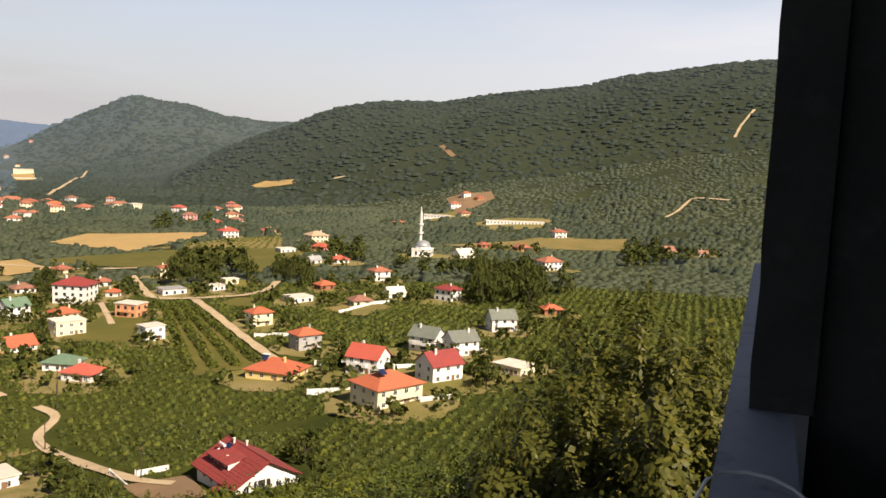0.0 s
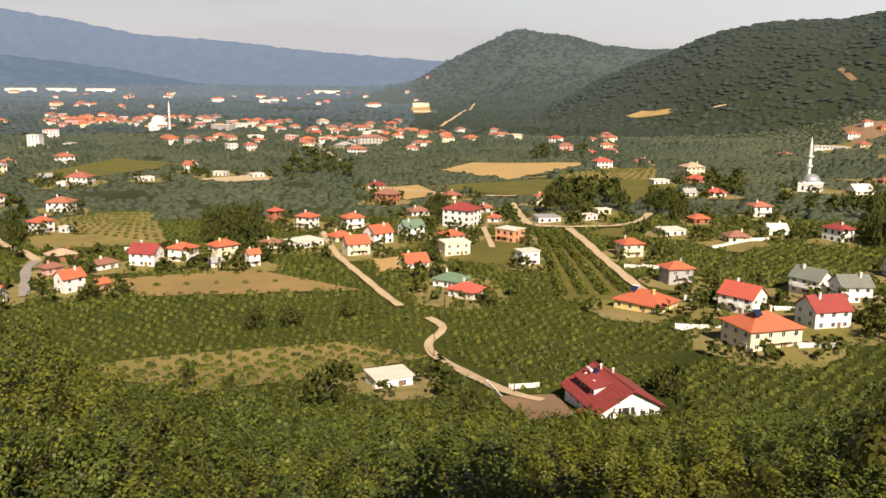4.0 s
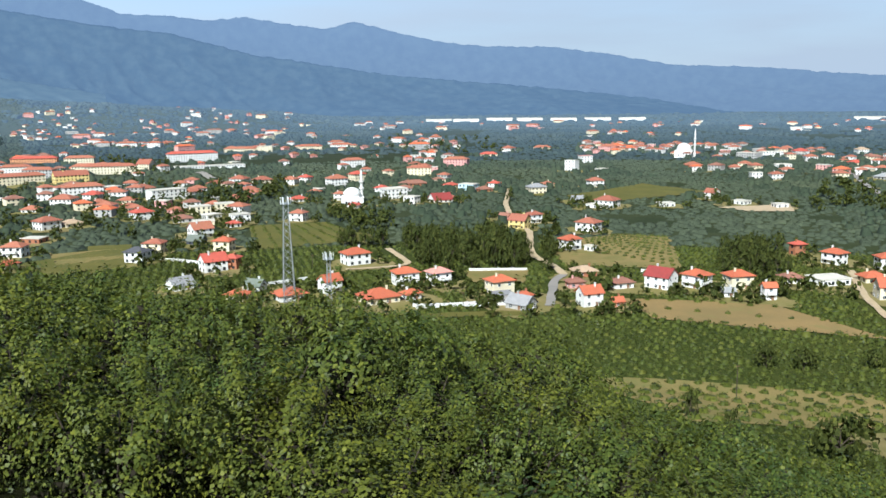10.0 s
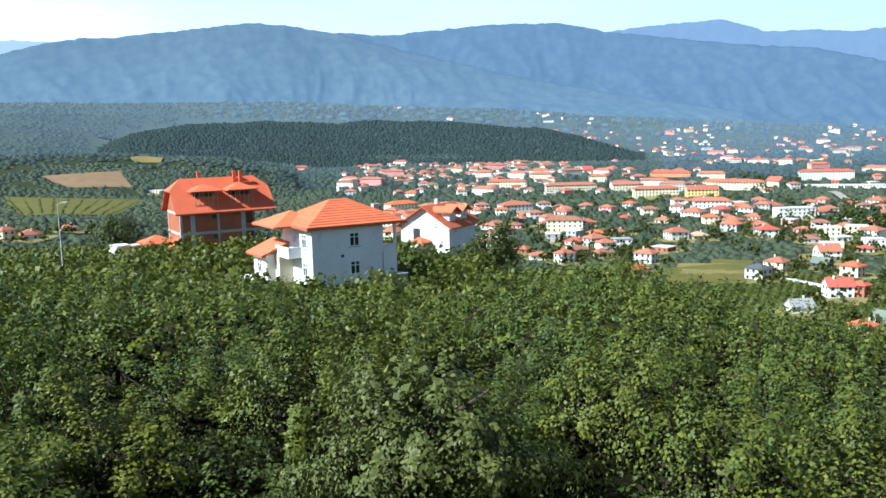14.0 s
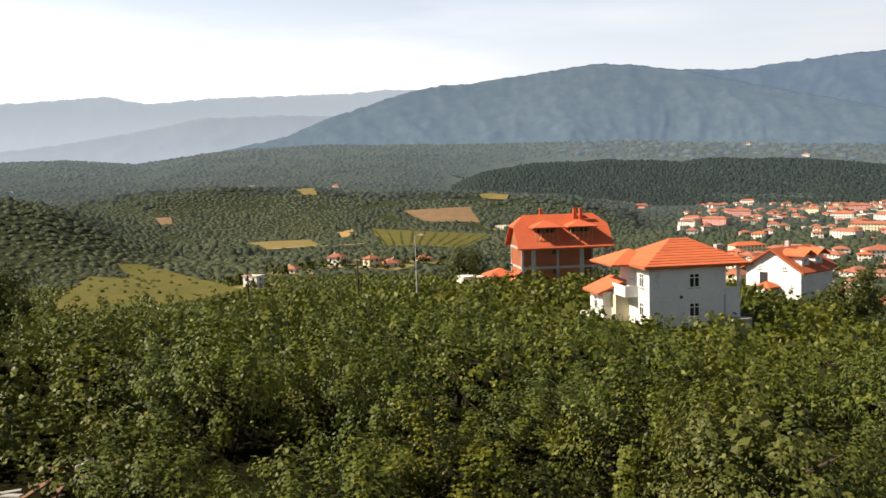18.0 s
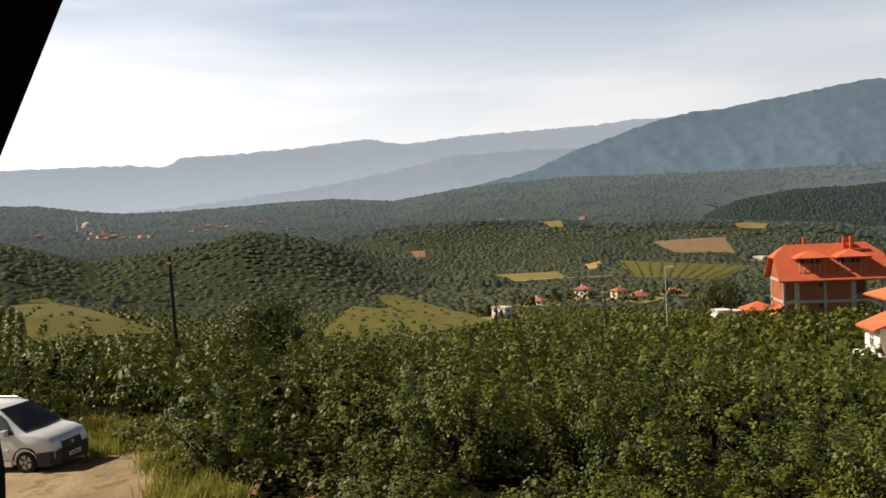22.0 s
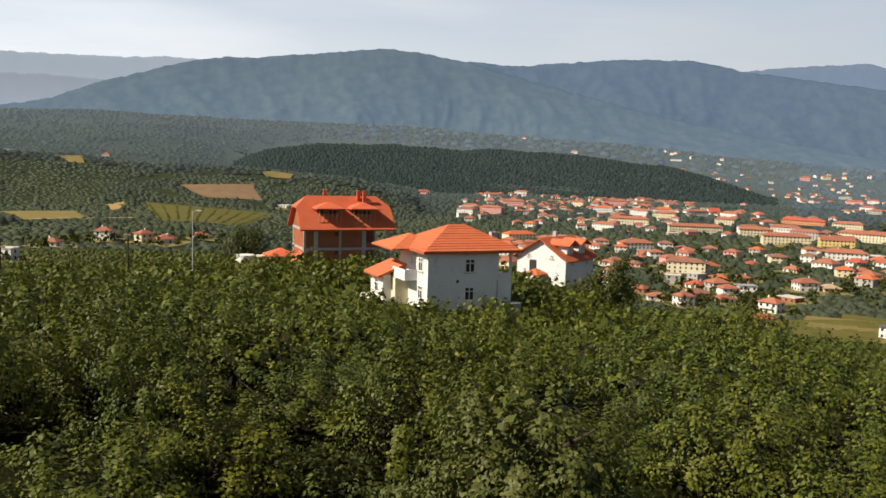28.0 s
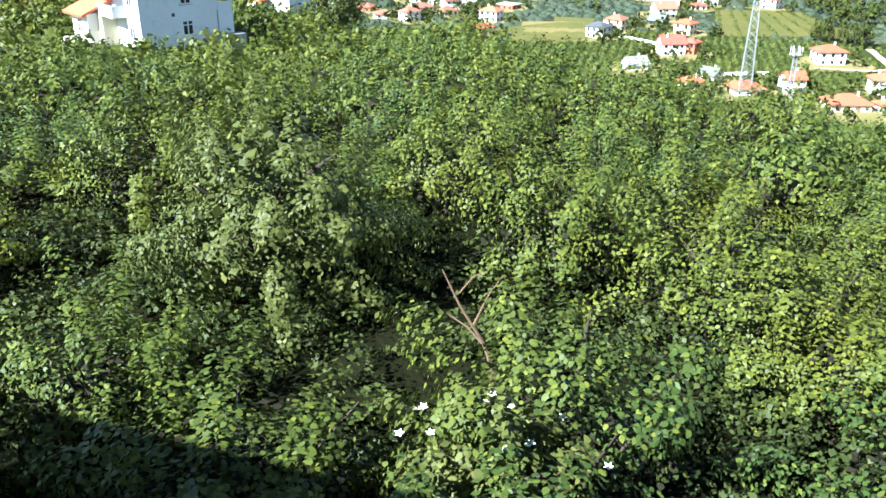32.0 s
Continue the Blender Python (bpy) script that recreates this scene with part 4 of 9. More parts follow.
def home(x, y, turn, w, d, floors, roof, wall, tiles, detail):
    """A village house: walls, roof, windows, chimney, door and often a balcony. Fewer parts farther off."""
    rng = HOME_RNG
    m = pose(x, y, 0, 0, 0, turn)
    corners = [m @ Vector((sx * w / 2, sy * d / 2, 0)) for sx in (-1, 1) for sy in (-1, 1)]
    base = sum(z_at(c.x, c.y) for c in corners) / 4
    m.translation.z = base - 0.35
    fh = 2.65
    h = floors * fh + 0.25
    words = {1: "single-storey", 2: "two-storey", 3: "three-storey", 4: "four-storey"}[floors]
    shape = {"hip": "hipped", "gable": "gabled", "flat": "flat"}[roof]
    far = "distant " if detail == 0 else ""
    kind = "apartment_block" if w > 17 and floors > 2 else "house"
    ob = thing(kind, m, f"{far}{COLOUR_WORDS[wall]} {words} house with {shape} {COLOUR_WORDS[tiles]} roof", "house", "houses of the valley")
    # orange roofs beyond 420 m take the tiles dulled for haze
    rm, wm = ROOFS[("faded" if math.hypot(x, y) > 420 else "terracotta") if tiles == "orange" else tiles], WALLS[wall]
    if roof == "hip":
        s, top = hip_roof(w, d, h, 0.75, 0.46)
        part("wall", walls_of(w, d, h - 0.18), wm, ob)
    elif roof == "gable":
        s, top = gable_roof(w, d, h - 0.3, 0.5, 0.75)
        part("wall", walls_of(w, d, h - 0.3, top - 0.2), wm, ob)
    else:
        top = h + 0.25
        s = Shape().box(-w / 2 - 0.35, -d / 2 - 0.35, h, w / 2 + 0.35, d / 2 + 0.35, top)
        part("wall", walls_of(w, d, h), wm, ob)
    roof_ob = part("roof", s, rm, ob)
    HOUSE_SPOTS.append((x, y, 0.55 * math.hypot(w, d) + 0.8))
    yard = m @ Vector((0, -d / 2 - 2.5, 0))
    HOUSE_SPOTS.append((yard.x, yard.y, 0.38 * w + 1.5))
    add_windows(ob, w, d, floors, fh, detail, "snew" if detail == 2 else ("sew" if detail == 1 else "s"))
    if detail and roof != "flat":
        cx, cy = rng.choice((-1, 1)) * w * 0.22, rng.choice((-1, 1)) * d * 0.12
        part("chimney", Shape().box(cx - 0.28, cy - 0.28, h + 0.4, cx + 0.28, cy + 0.28, top + 0.6).box(cx - 0.36, cy - 0.36, top + 0.6, cx + 0.36, cy + 0.36, top + 0.72), wm, roof_ob)
    if detail == 2:
        part("door", Shape().box(-0.5 + w * 0.17, -d / 2 - 0.06, 0.05, 0.5 + w * 0.17, -d / 2 - 0.002, 2.15), M_WOOD, ob, "brown wooden door")
    if detail and floors > 1 and rng.random() < 0.6:
        bw = w * rng.uniform(0.35, 0.7)
        b = Shape().box(-bw / 2, -d / 2 - 1.3, fh - 0.05, bw / 2, -d / 2 - 0.002, fh + 0.12)
        b.box(-bw / 2, -d / 2 - 1.3, fh + 0.12, bw / 2, -d / 2 - 1.2, fh + 1.0)
        b.box(-bw / 2, -d / 2 - 1.2, fh + 0.12, -bw / 2 + 0.1, -d / 2 - 0.002, fh + 1.0).box(bw / 2 - 0.1, -d / 2 - 1.2, fh + 0.12, bw / 2, -d / 2 - 0.002, fh + 1.0)
        part("balcony", b, wm, ob)
    return ob


home(77.4, 163.2, -5, 8.7, 6.9, 1, "flat", "white", "pale", 2)
home(165.0, 137.3, -12, 14.4, 11.5, 2, "hip", "cream", "orange", 2)
home(191.7, 140.5, -16, 10.5, 8.4, 2, "gable", "white", "maroon", 2)
home(212.0, 127.9, -94, 9.8, 7.8, 1, "flat", "cream", "pale", 2)
home(170.3, 183.7, -71, 14.4, 11.5, 1, "hip", "yellow", "orange", 2)
home(187.6, 163.5, -77, 10.3, 8.1, 2, "gable", "white", "red", 2)
home(134.9, 226.5, -66, 9.6, 7.7, 1, "hip", "white", "red", 2)
home(221.0, 153.8, -25, 9.2, 7.3, 2, "gable", "white", "slate", 2)
home(219.2, 166.0, -81, 9.4, 7.5, 2, "gable", "white", "slate", 2)
home(137.2, 241.3, -58, 9.5, 7.6, 1, "hip", "white", "green", 2)
home(200.2, 202.7, -15, 8.6, 6.9, 2, "hip", "stone", "orange", 2)
home(1.5, 286.2, -35, 8.3, 6.7, 1, "gable", "stone", "grey", 2)
home(25.0, 291.8, 25, 7.4, 5.9, 2, "gable", "white", "orange", 2)
home(34.1, 289.7, 18, 3.9, 3.1, 1, "gable", "brick", "orange", 2)
home(-48.9, 293.4, 34, 12.3, 9.8, 1, "hip", "cream", "orange", 2)
home(-5.4, 298.1, 26, 7.3, 5.9, 1, "flat", "stone", "grey", 2)
home(2.6, 297.2, 30, 4.7, 3.8, 1, "hip", "brick", "orange", 2)
home(-37.8, 297.2, 45, 5.8, 4.7, 1, "hip", "white", "orange", 2)
home(-81.5, 295.5, 35, 10.0, 8.0, 1, "hip", "white", "orange", 2)
home(140.0, 273.9, -2, 9.0, 7.2, 1, "gable", "white", "orange", 2)
home(175.4, 252.6, -5, 7.3, 5.8, 2, "flat", "white", "pale", 2)
home(-6.3, 308.8, 31, 8.6, 6.9, 2, "hip", "cream", "orange", 2)
home(262.5, 165.1, -38, 9.4, 7.5, 2, "gable", "white", "slate", 2)
home(-99.8, 293.4, -16, 7.2, 5.8, 1, "hip", "cream", "orange", 2)
home(-69.3, 307.1, 43, 7.1, 5.7, 2, "gable", "white", "orange", 2)
home(74.7, 304.8, 6, 4.1, 3.3, 1, "gable", "white", "grey", 2)
home(87.8, 301.3, 9, 4.4, 3.5, 2, "gable", "white", "orange", 2)
home(22.0, 320.0, 16, 6.1, 4.9, 1, "hip", "pink", "brown", 2)
home(39.1, 319.8, 23, 7.4, 5.9, 1, "hip", "white", "brown", 2)
home(-30.1, 323.0, 35, 7.8, 6.2, 2, "hip", "white", "rose", 2)
home(215.5, 243.0, -12, 8.1, 6.4, 2, "hip", "cream", "orange", 2)
home(54.0, 320.9, -38, 9.7, 7.7, 2, "gable", "white", "maroon", 2)
home(-43.1, 322.9, 28, 8.9, 7.1, 2, "hip", "white", "orange", 2)
home(-99.0, 310.7, -17, 7.2, 5.8, 1, "gable", "white", "slate", 2)
home(163.4, 285.2, -10, 10.3, 8.2, 2, "flat", "cream", "pale", 2)
home(67.3, 321.5, -47, 8.6, 6.9, 2, "hip", "white", "orange", 2)
home(81.9, 320.0, 16, 8.8, 7.0, 2, "hip", "cream", "orange", 2)
home(130.1, 304.8, -3, 9.2, 7.3, 2, "gable", "cream", "orange", 2)
home(-128.1, 310.2, 52, 8.6, 6.9, 1, "gable", "white", "grey", 2)
home(26.9, 341.9, 16, 8.6, 6.9, 1, "hip", "brick", "tan", 2)
home(103.9, 329.8, 8, 7.3, 5.8, 1, "hip", "white", "brown", 1)
home(117.5, 329.2, 18, 12.4, 9.9, 1, "flat", "white", "pale", 1)
home(304.9, 168.0, -41, 7.6, 6.0, 1, "hip", "brick", "orange", 1)
home(194.2, 292.5, -69, 9.5, 7.6, 2, "flat", "salmon", "pale", 1)
home(147.9, 322.6, 13, 9.8, 7.8, 2, "gable", "white", "orange", 1)
home(176.7, 311.3, -5, 9.0, 7.2, 1, "hip", "cream", "orange", 1)
home(267.0, 238.7, -23, 8.5, 6.8, 1, "hip", "cream", "brown", 1)
home(135.4, 333.7, 8, 8.4, 6.8, 1, "hip", "cream", "orange", 1)
home(165.6, 327.0, 3, 9.1, 7.3, 2, "gable", "white", "green", 1)
home(-128.1, 346.6, 40, 9.9, 7.8, 2, "gable", "white", "red", 1)
home(258.0, 266.2, -14, 10.1, 8.1, 1, "flat", "white", "pale", 1)
home(-70.5, 364.4, 36, 10.6, 8.4, 2, "hip", "white", "orange", 1)
home(-121.1, 350.7, -9, 6.0, 4.8, 2, "hip", "brick", "red", 1)
home(301.5, 218.0, -89, 9.1, 7.3, 2, "hip", "white", "maroon", 1)
home(292.4, 240.8, -26, 8.0, 6.4, 1, "gable", "white", "pale", 1)
home(-382.0, 65.3, 45, 7.2, 5.8, 2, "flat", "white", "pale", 1)
home(151.8, 359.6, 2, 8.7, 6.8, 2, "hip", "white", "orange", 1)
home(198.3, 339.4, -58, 14.3, 11.4, 3, "hip", "white", "maroon", 1)
home(133.8, 369.2, -55, 8.1, 6.4, 2, "hip", "white", "orange", 1)
home(233.5, 321.5, -16, 10.7, 8.6, 1, "flat", "white", "grey", 1)
home(213.6, 335.3, -60, 5.2, 4.2, 1, "hip", "white", "orange", 1)
home(-169.6, 365.3, -10, 9.1, 7.3, 2, "hip", "white", "darkgrey", 1)
home(288.6, 280.3, -16, 7.8, 6.3, 1, "hip", "brick", "orange", 1)
home(251.8, 313.8, -1, 6.7, 5.4, 1, "flat", "white", "pale", 1)
home(34.3, 400.0, -40, 4.4, 3.5, 1, "flat", "white", "pale", 1)
home(25.0, 404.0, 34, 8.3, 6.7, 2, "hip", "white", "orange", 1)
home(-220.4, 347.7, 70, 7.3, 5.8, 1, "hip", "cream", "orange", 1)
home(125.8, 392.2, 20, 5.5, 4.4, 2, "hip", "brick", "red", 1)
home(-139.9, 394.7, -8, 8.3, 6.7, 2, "hip", "cream", "orange", 1)
home(268.6, 324.1, -15, 6.7, 5.3, 1, "flat", "cream", "pale", 1)
home(194.0, 375.5, -7, 9.2, 7.3, 1, "hip", "white", "brown", 1)
home(-171.5, 388.8, -4, 8.7, 6.8, 2, "hip", "cream", "orange", 1)
home(325.3, 278.3, -19, 8.9, 7.1, 2, "hip", "white", "orange", 1)
home(227.5, 365.7, -12, 7.0, 5.6, 1, "hip", "white", "orange", 1)
home(-267.3, 352.0, 75, 8.6, 6.9, 2, "hip", "white", "orange", 1)
home(-431.3, 92.9, 50, 6.5, 5.2, 1, "hip", "white", "orange", 1)
home(-234.3, 376.7, 4, 9.7, 7.7, 2, "hip", "white", "orange", 1)
home(-160.8, 413.8, -7, 8.1, 6.5, 1, "gable", "slatewall", "slate", 1)
home(261.1, 364.7, -16, 6.7, 5.3, 2, "hip", "cream", "orange", 1)
home(-435.0, 147.3, 91, 8.0, 6.4, 1, "hip", "white", "orange", 1)
home(-264.0, 379.6, 73, 9.4, 7.5, 1, "hip", "white", "orange", 1)
home(-440.7, 138.6, 111, 7.1, 5.7, 2, "hip", "cream", "orange", 1)
home(38.4, 461.8, -33, 11.1, 8.9, 2, "hip", "white", "orange", 1)
home(-441.7, 150.0, 43, 8.8, 7.0, 1, "hip", "cream", "orange", 1)
home(-167.8, 438.0, 46, 10.9, 8.7, 2, "gable", "white", "orange", 1)
home(200.2, 424.2, -53, 11.0, 8.8, 2, "hip", "brick", "brown", 1)
home(1.4, 471.0, -28, 9.9, 7.8, 2, "gable", "yellow", "orange", 1)
home(-458.3, 124.4, 47, 8.5, 6.8, 2, "hip", "white", "orange", 1)
home(235.5, 416.6, 9, 8.6, 6.9, 1, "hip", "cream", "orange", 1)
home(-308.0, 366.8, 12, 8.6, 6.8, 1, "hip", "brick", "orange", 1)
home(-248.3, 417.2, -4, 10.4, 8.3, 1, "flat", "brick", "pale", 1)
home(430.0, 240.4, -23, 12.2, 9.7, 2, "hip", "white", "orange", 1)
home(9.5, 492.3, 37, 7.8, 6.3, 2, "hip", "white", "orange", 1)
home(-462.5, 176.8, 89, 7.5, 6.0, 1, "hip", "cream", "orange", 1)
home(351.1, 350.2, -15, 7.1, 5.6, 1, "gable", "white", "grey", 1)
home(-275.0, 415.8, 53, 10.2, 8.2, 2, "flat", "white", "grey", 1)
home(362.7, 341.7, -22, 9.8, 7.9, 1, "hip", "white", "red", 1)
home(-160.8, 471.5, 39, 6.7, 5.4, 1, "hip", "white", "red", 1)
home(-291.2, 412.3, 73, 10.8, 8.6, 2, "hip", "stone", "orange", 1)
home(-7.2, 507.3, -27, 6.0, 4.8, 1, "gable", "pink", "brown", 1)
home(-303.5, 410.2, 1, 9.9, 7.9, 1, "hip", "white", "red", 1)
home(-129.9, 498.0, -13, 8.8, 7.1, 2, "hip", "white", "orange", 1)
home(-164.2, 492.6, 38, 10.3, 8.1, 2, "flat", "white", "pale", 1)
home(218.7, 479.0, -53, 8.9, 7.1, 1, "hip", "white", "maroon", 1)
home(-266.8, 462.1, 60, 11.9, 9.5, 2, "hip", "white", "orange", 1)
home(439.7, 307.4, -17, 11.6, 9.3, 1, "gable", "white", "pale", 1)
home(-258.0, 472.5, 54, 9.7, 7.8, 1, "hip", "cream", "tan", 1)
home(-188.3, 509.1, 58, 10.8, 8.6, 1, "flat", "white", "pale", 1)
home(-228.9, 502.2, 50, 11.6, 9.3, 2, "hip", "white", "red", 1)
home(377.7, 402.4, -18, 10.1, 8.1, 1, "flat", "white", "pale", 1)
home(-308.9, 462.2, 64, 8.1, 6.5, 1, "hip", "cream", "orange", 1)
home(402.5, 395.1, -81, 10.1, 8.1, 1, "hip", "pink", "red", 1)
home(50.4, 564.0, -33, 8.8, 7.1, 1, "flat", "white", "pale", 1)
home(59.2, 568.0, -34, 13.3, 10.7, 2, "hip", "white", "orange", 1)
home(-107.8, 562.5, -24, 7.3, 5.9, 1, "hip", "white", "red", 1)
home(97.0, 569.3, 10, 10.1, 8.1, 1, "flat", "white", "pale", 1)
home(-343.8, 477.0, 61, 11.7, 9.4, 2, "hip", "white", "orange", 1)
home(-72.6, 585.3, -28, 9.1, 7.2, 2, "flat", "white", "pale", 1)
home(168.6, 564.9, 13, 8.3, 6.6, 1, "flat", "white", "pale", 1)
home(507.7, 305.7, -29, 10.7, 8.6, 1, "hip", "brick", "orange", 1)
home(41.3, 593.6, 16, 8.0, 6.4, 1, "gable", "stone", "grey", 1)
home(-53.7, 595.4, 30, 14.1, 11.3, 1, "gable", "white", "maroon", 1)
home(147.9, 579.4, -49, 9.9, 7.9, 1, "flat", "white", "pale", 1)
home(500.8, 332.5, -26, 7.8, 6.2, 1, "hip", "brick", "orange", 1)
home(571.5, 201.2, -46, 6.4, 5.1, 1, "gable", "white", "brown", 1)
home(-377.0, 478.1, 3, 10.0, 8.0, 1, "hip", "cream", "orange", 1)
home(-48.4, 607.9, 35, 7.9, 6.3, 1, "hip", "brick", "orange", 1)
home(436.9, 434.1, -15, 13.5, 10.8, 2, "hip", "cream", "tan", 1)
home(-409.4, 459.0, 72, 9.5, 7.6, 1, "hip", "brick", "brown", 1)
home(575.6, 228.1, -30, 9.6, 7.7, 1, "gable", "brick", "brown", 1)
home(-156.1, 599.8, 40, 9.8, 7.8, 1, "hip", "white", "red", 1)
home(-127.3, 608.4, -16, 8.1, 6.5, 2, "hip", "white", "orange", 1)
home(-89.8, 617.9, 33, 16.0, 12.8, 3, "flat", "white", "pale", 1)
home(135.8, 610.9, -48, 8.4, 6.7, 2, "gable", "white", "orange", 1)
home(-321.4, 539.9, 3, 10.5, 8.4, 1, "hip", "white", "orange", 1)
home(408.3, 495.6, -14, 12.1, 9.7, 2, "hip", "white", "red", 1)
home(-352.1, 538.3, 58, 10.1, 8.1, 1, "hip", "white", "red", 1)
home(-414.4, 491.9, 5, 10.0, 8.0, 1, "hip", "white", "orange", 1)
home(14.2, 645.9, 24, 12.5, 9.8, 2, "hip", "cream", "grey", 1)
home(-293.9, 578.2, 47, 9.9, 7.9, 1, "hip", "white", "orange", 1)
home(-318.4, 576.5, 1, 15.2, 12.2, 2, "hip", "white", "orange", 1)
home(-25.5, 660.7, 32, 10.2, 8.2, 1, "hip", "brick", "brown", 1)
home(-104.3, 652.9, -19, 8.6, 6.9, 2, "hip", "white", "red", 1)
home(-404.2, 530.5, 9, 10.6, 8.5, 2, "hip", "white", "orange", 1)
home(-156.4, 651.4, -21, 8.2, 6.6, 1, "hip", "white", "orange", 1)
home(-308.2, 599.1, -8, 12.0, 9.6, 2, "hip", "white", "red", 1)
home(-38.1, 673.7, -25, 13.1, 10.5, 2, "flat", "bluewhite", "pale", 1)
home(453.7, 504.3, -12, 10.5, 8.4, 1, "hip", "cream", "orange", 1)
home(-17.9, 677.8, -26, 7.9, 6.3, 2, "hip", "white", "red", 1)
home(612.9, 335.4, -31, 10.8, 8.6, 2, "hip", "white", "orange", 1)
home(-54.3, 698.2, 42, 10.0, 8.0, 1, "hip", "cream", "red", 1)
home(62.7, 698.8, 15, 11.7, 9.4, 2, "hip", "white", "orange", 1)
home(-214.3, 669.3, 38, 13.2, 10.6, 1, "hip", "white", "orange", 1)
home(24.1, 700.9, 36, 8.9, 7.2, 1, "hip", "cream", "orange", 1)
home(-330.9, 626.8, 37, 28.3, 10.5, 3, "hip", "white", "orange", 1)
home(-317.5, 642.9, 64, 13.7, 10.9, 2, "flat", "white", "pale", 1)
home(-378.2, 608.3, -3, 11.7, 9.4, 1, "flat", "white", "pale", 1)
home(-319.3, 644.6, 64, 12.6, 10.0, 1, "flat", "white", "darkgrey", 1)
home(-87.2, 715.5, 20, 21.7, 10.2, 1, "hip", "brick", "brown", 1)
home(-151.0, 707.1, 37, 15.1, 12.1, 3, "hip", "white", "orange", 1)
home(-300.0, 662.7, 62, 16.0, 12.8, 1, "hip", "white", "orange", 1)
home(292.5, 681.5, -58, 13.1, 10.5, 2, "hip", "white", "orange", 1)
home(-219.3, 722.8, 42, 13.8, 11.1, 2, "hip", "cream", "orange", 1)
home(-256.0, 709.8, 58, 11.5, 9.2, 1, "hip", "salmon", "orange", 1)
home(-196.2, 729.4, -13, 11.7, 9.4, 2, "hip", "white", "orange", 1)
home(472.4, 590.1, -1, 11.5, 9.2, 1, "hip", "bluewhite", "red", 1)
home(-240.1, 725.2, -10, 13.8, 11.1, 2, "hip", "white", "orange", 1)
home(-496.7, 579.9, 61, 10.7, 8.6, 1, "hip", "salmon", "orange", 1)
home(-142.3, 753.6, 49, 12.1, 9.7, 3, "hip", "cream", "red", 1)
home(-187.1, 745.9, -21, 9.8, 7.9, 2, "hip", "white", "red", 1)
home(217.6, 744.4, 9, 9.8, 7.8, 2, "hip", "white", "orange", 1)
home(668.6, 411.4, -50, 53.9, 10.8, 1, "flat", "white", "pale", 1)
home(267.6, 737.8, 5, 10.8, 8.6, 2, "hip", "cream", "orange", 1)
home(206.0, 762.9, 5, 9.3, 7.5, 2, "flat", "white", "pale", 1)
home(307.0, 743.0, -50, 16.0, 12.8, 1, "hip", "stone", "grey", 1)
home(619.6, 508.5, -86, 9.2, 7.4, 1, "hip", "brick", "orange", 1)
home(-390.9, 721.4, 42, 28.3, 10.4, 3, "gable", "yellow", "orange", 1)
home(-436.4, 717.1, 45, 41.9, 10.7, 3, "hip", "cream", "orange", 0)
home(52.7, 839.3, -32, 10.9, 8.7, 4, "flat", "white", "pale", 0)
home(540.0, 645.7, -2, 12.9, 10.3, 1, "hip", "white", "orange", 0)
home(218.6, 812.7, 15, 10.4, 8.4, 2, "hip", "cream", "orange", 0)
home(203.0, 825.1, 6, 10.8, 8.6, 1, "hip", "white", "orange", 0)
home(697.5, 488.3, -25, 11.0, 8.8, 1, "hip", "cream", "orange", 0)
home(688.0, 512.4, -63, 29.4, 10.5, 1, "flat", "white", "pale", 0)
home(82.3, 853.5, 32, 9.8, 7.9, 1, "flat", "white", "pale", 0)
home(366.7, 799.3, 0, 16.0, 12.8, 1, "hip", "cream", "orange", 0)
home(-782.4, 386.9, 35, 12.0, 9.6, 1, "flat", "white", "pale", 0)
home(528.0, 715.8, -71, 11.3, 9.1, 2, "hip", "white", "red", 0)
home(725.1, 520.5, -34, 10.8, 8.6, 2, "hip", "white", "orange", 0)
home(326.5, 833.1, 9, 12.1, 9.6, 1, "hip", "cream", "orange", 0)
home(-97.6, 901.3, -22, 11.7, 9.4, 1, "hip", "white", "orange", 0)
home(177.1, 890.6, 27, 15.9, 12.8, 1, "hip", "salmon", "orange", 0)
home(465.3, 780.9, -1, 16.0, 12.8, 1, "hip", "cream", "orange", 0)
home(262.4, 881.1, 3, 16.0, 12.8, 1, "flat", "white", "pale", 0)
home(297.8, 870.4, -54, 15.2, 12.2, 1, "flat", "white", "grey", 0)
home(763.7, 515.5, -26, 9.5, 7.6, 1, "hip", "salmon", "orange", 0)
home(-505.9, 775.8, 44, 32.4, 10.5, 3, "hip", "cream", "orange", 0)
home(-557.4, 745.3, 47, 54.3, 10.8, 3, "hip", "cream", "orange", 0)
home(767.8, 536.8, -25, 8.4, 6.8, 2, "hip", "white", "orange", 0)
home(-111.6, 933.0, 32, 11.3, 9.1, 1, "hip", "salmon", "orange", 0)
home(-415.4, 847.6, 16, 49.6, 10.8, 3, "hip", "cream", "orange", 0)
home(-429.2, 850.8, 15, 53.3, 10.8, 3, "hip", "cream", "orange", 0)
home(-389.3, 873.4, -11, 15.1, 12.1, 3, "gable", "cream", "orange", 0)
home(468.6, 838.0, -9, 16.0, 12.8, 1, "hip", "cream", "orange", 0)
home(339.6, 898.9, 9, 12.9, 10.4, 1, "hip", "cream", "red", 0)
home(450.5, 856.2, -63, 13.6, 10.9, 2, "hip", "white", "orange", 0)
home(75.7, 970.8, 16, 13.1, 10.5, 3, "flat", "white", "rose", 0)
home(-338.1, 916.3, 31, 78.9, 10.9, 1, "flat", "white", "pale", 0)
home(-656.8, 756.6, 31, 46.3, 10.7, 3, "hip", "cream", "orange", 0)
home(468.6, 925.6, -37, 22.2, 10.3, 1, "hip", "cream", "orange", 0)
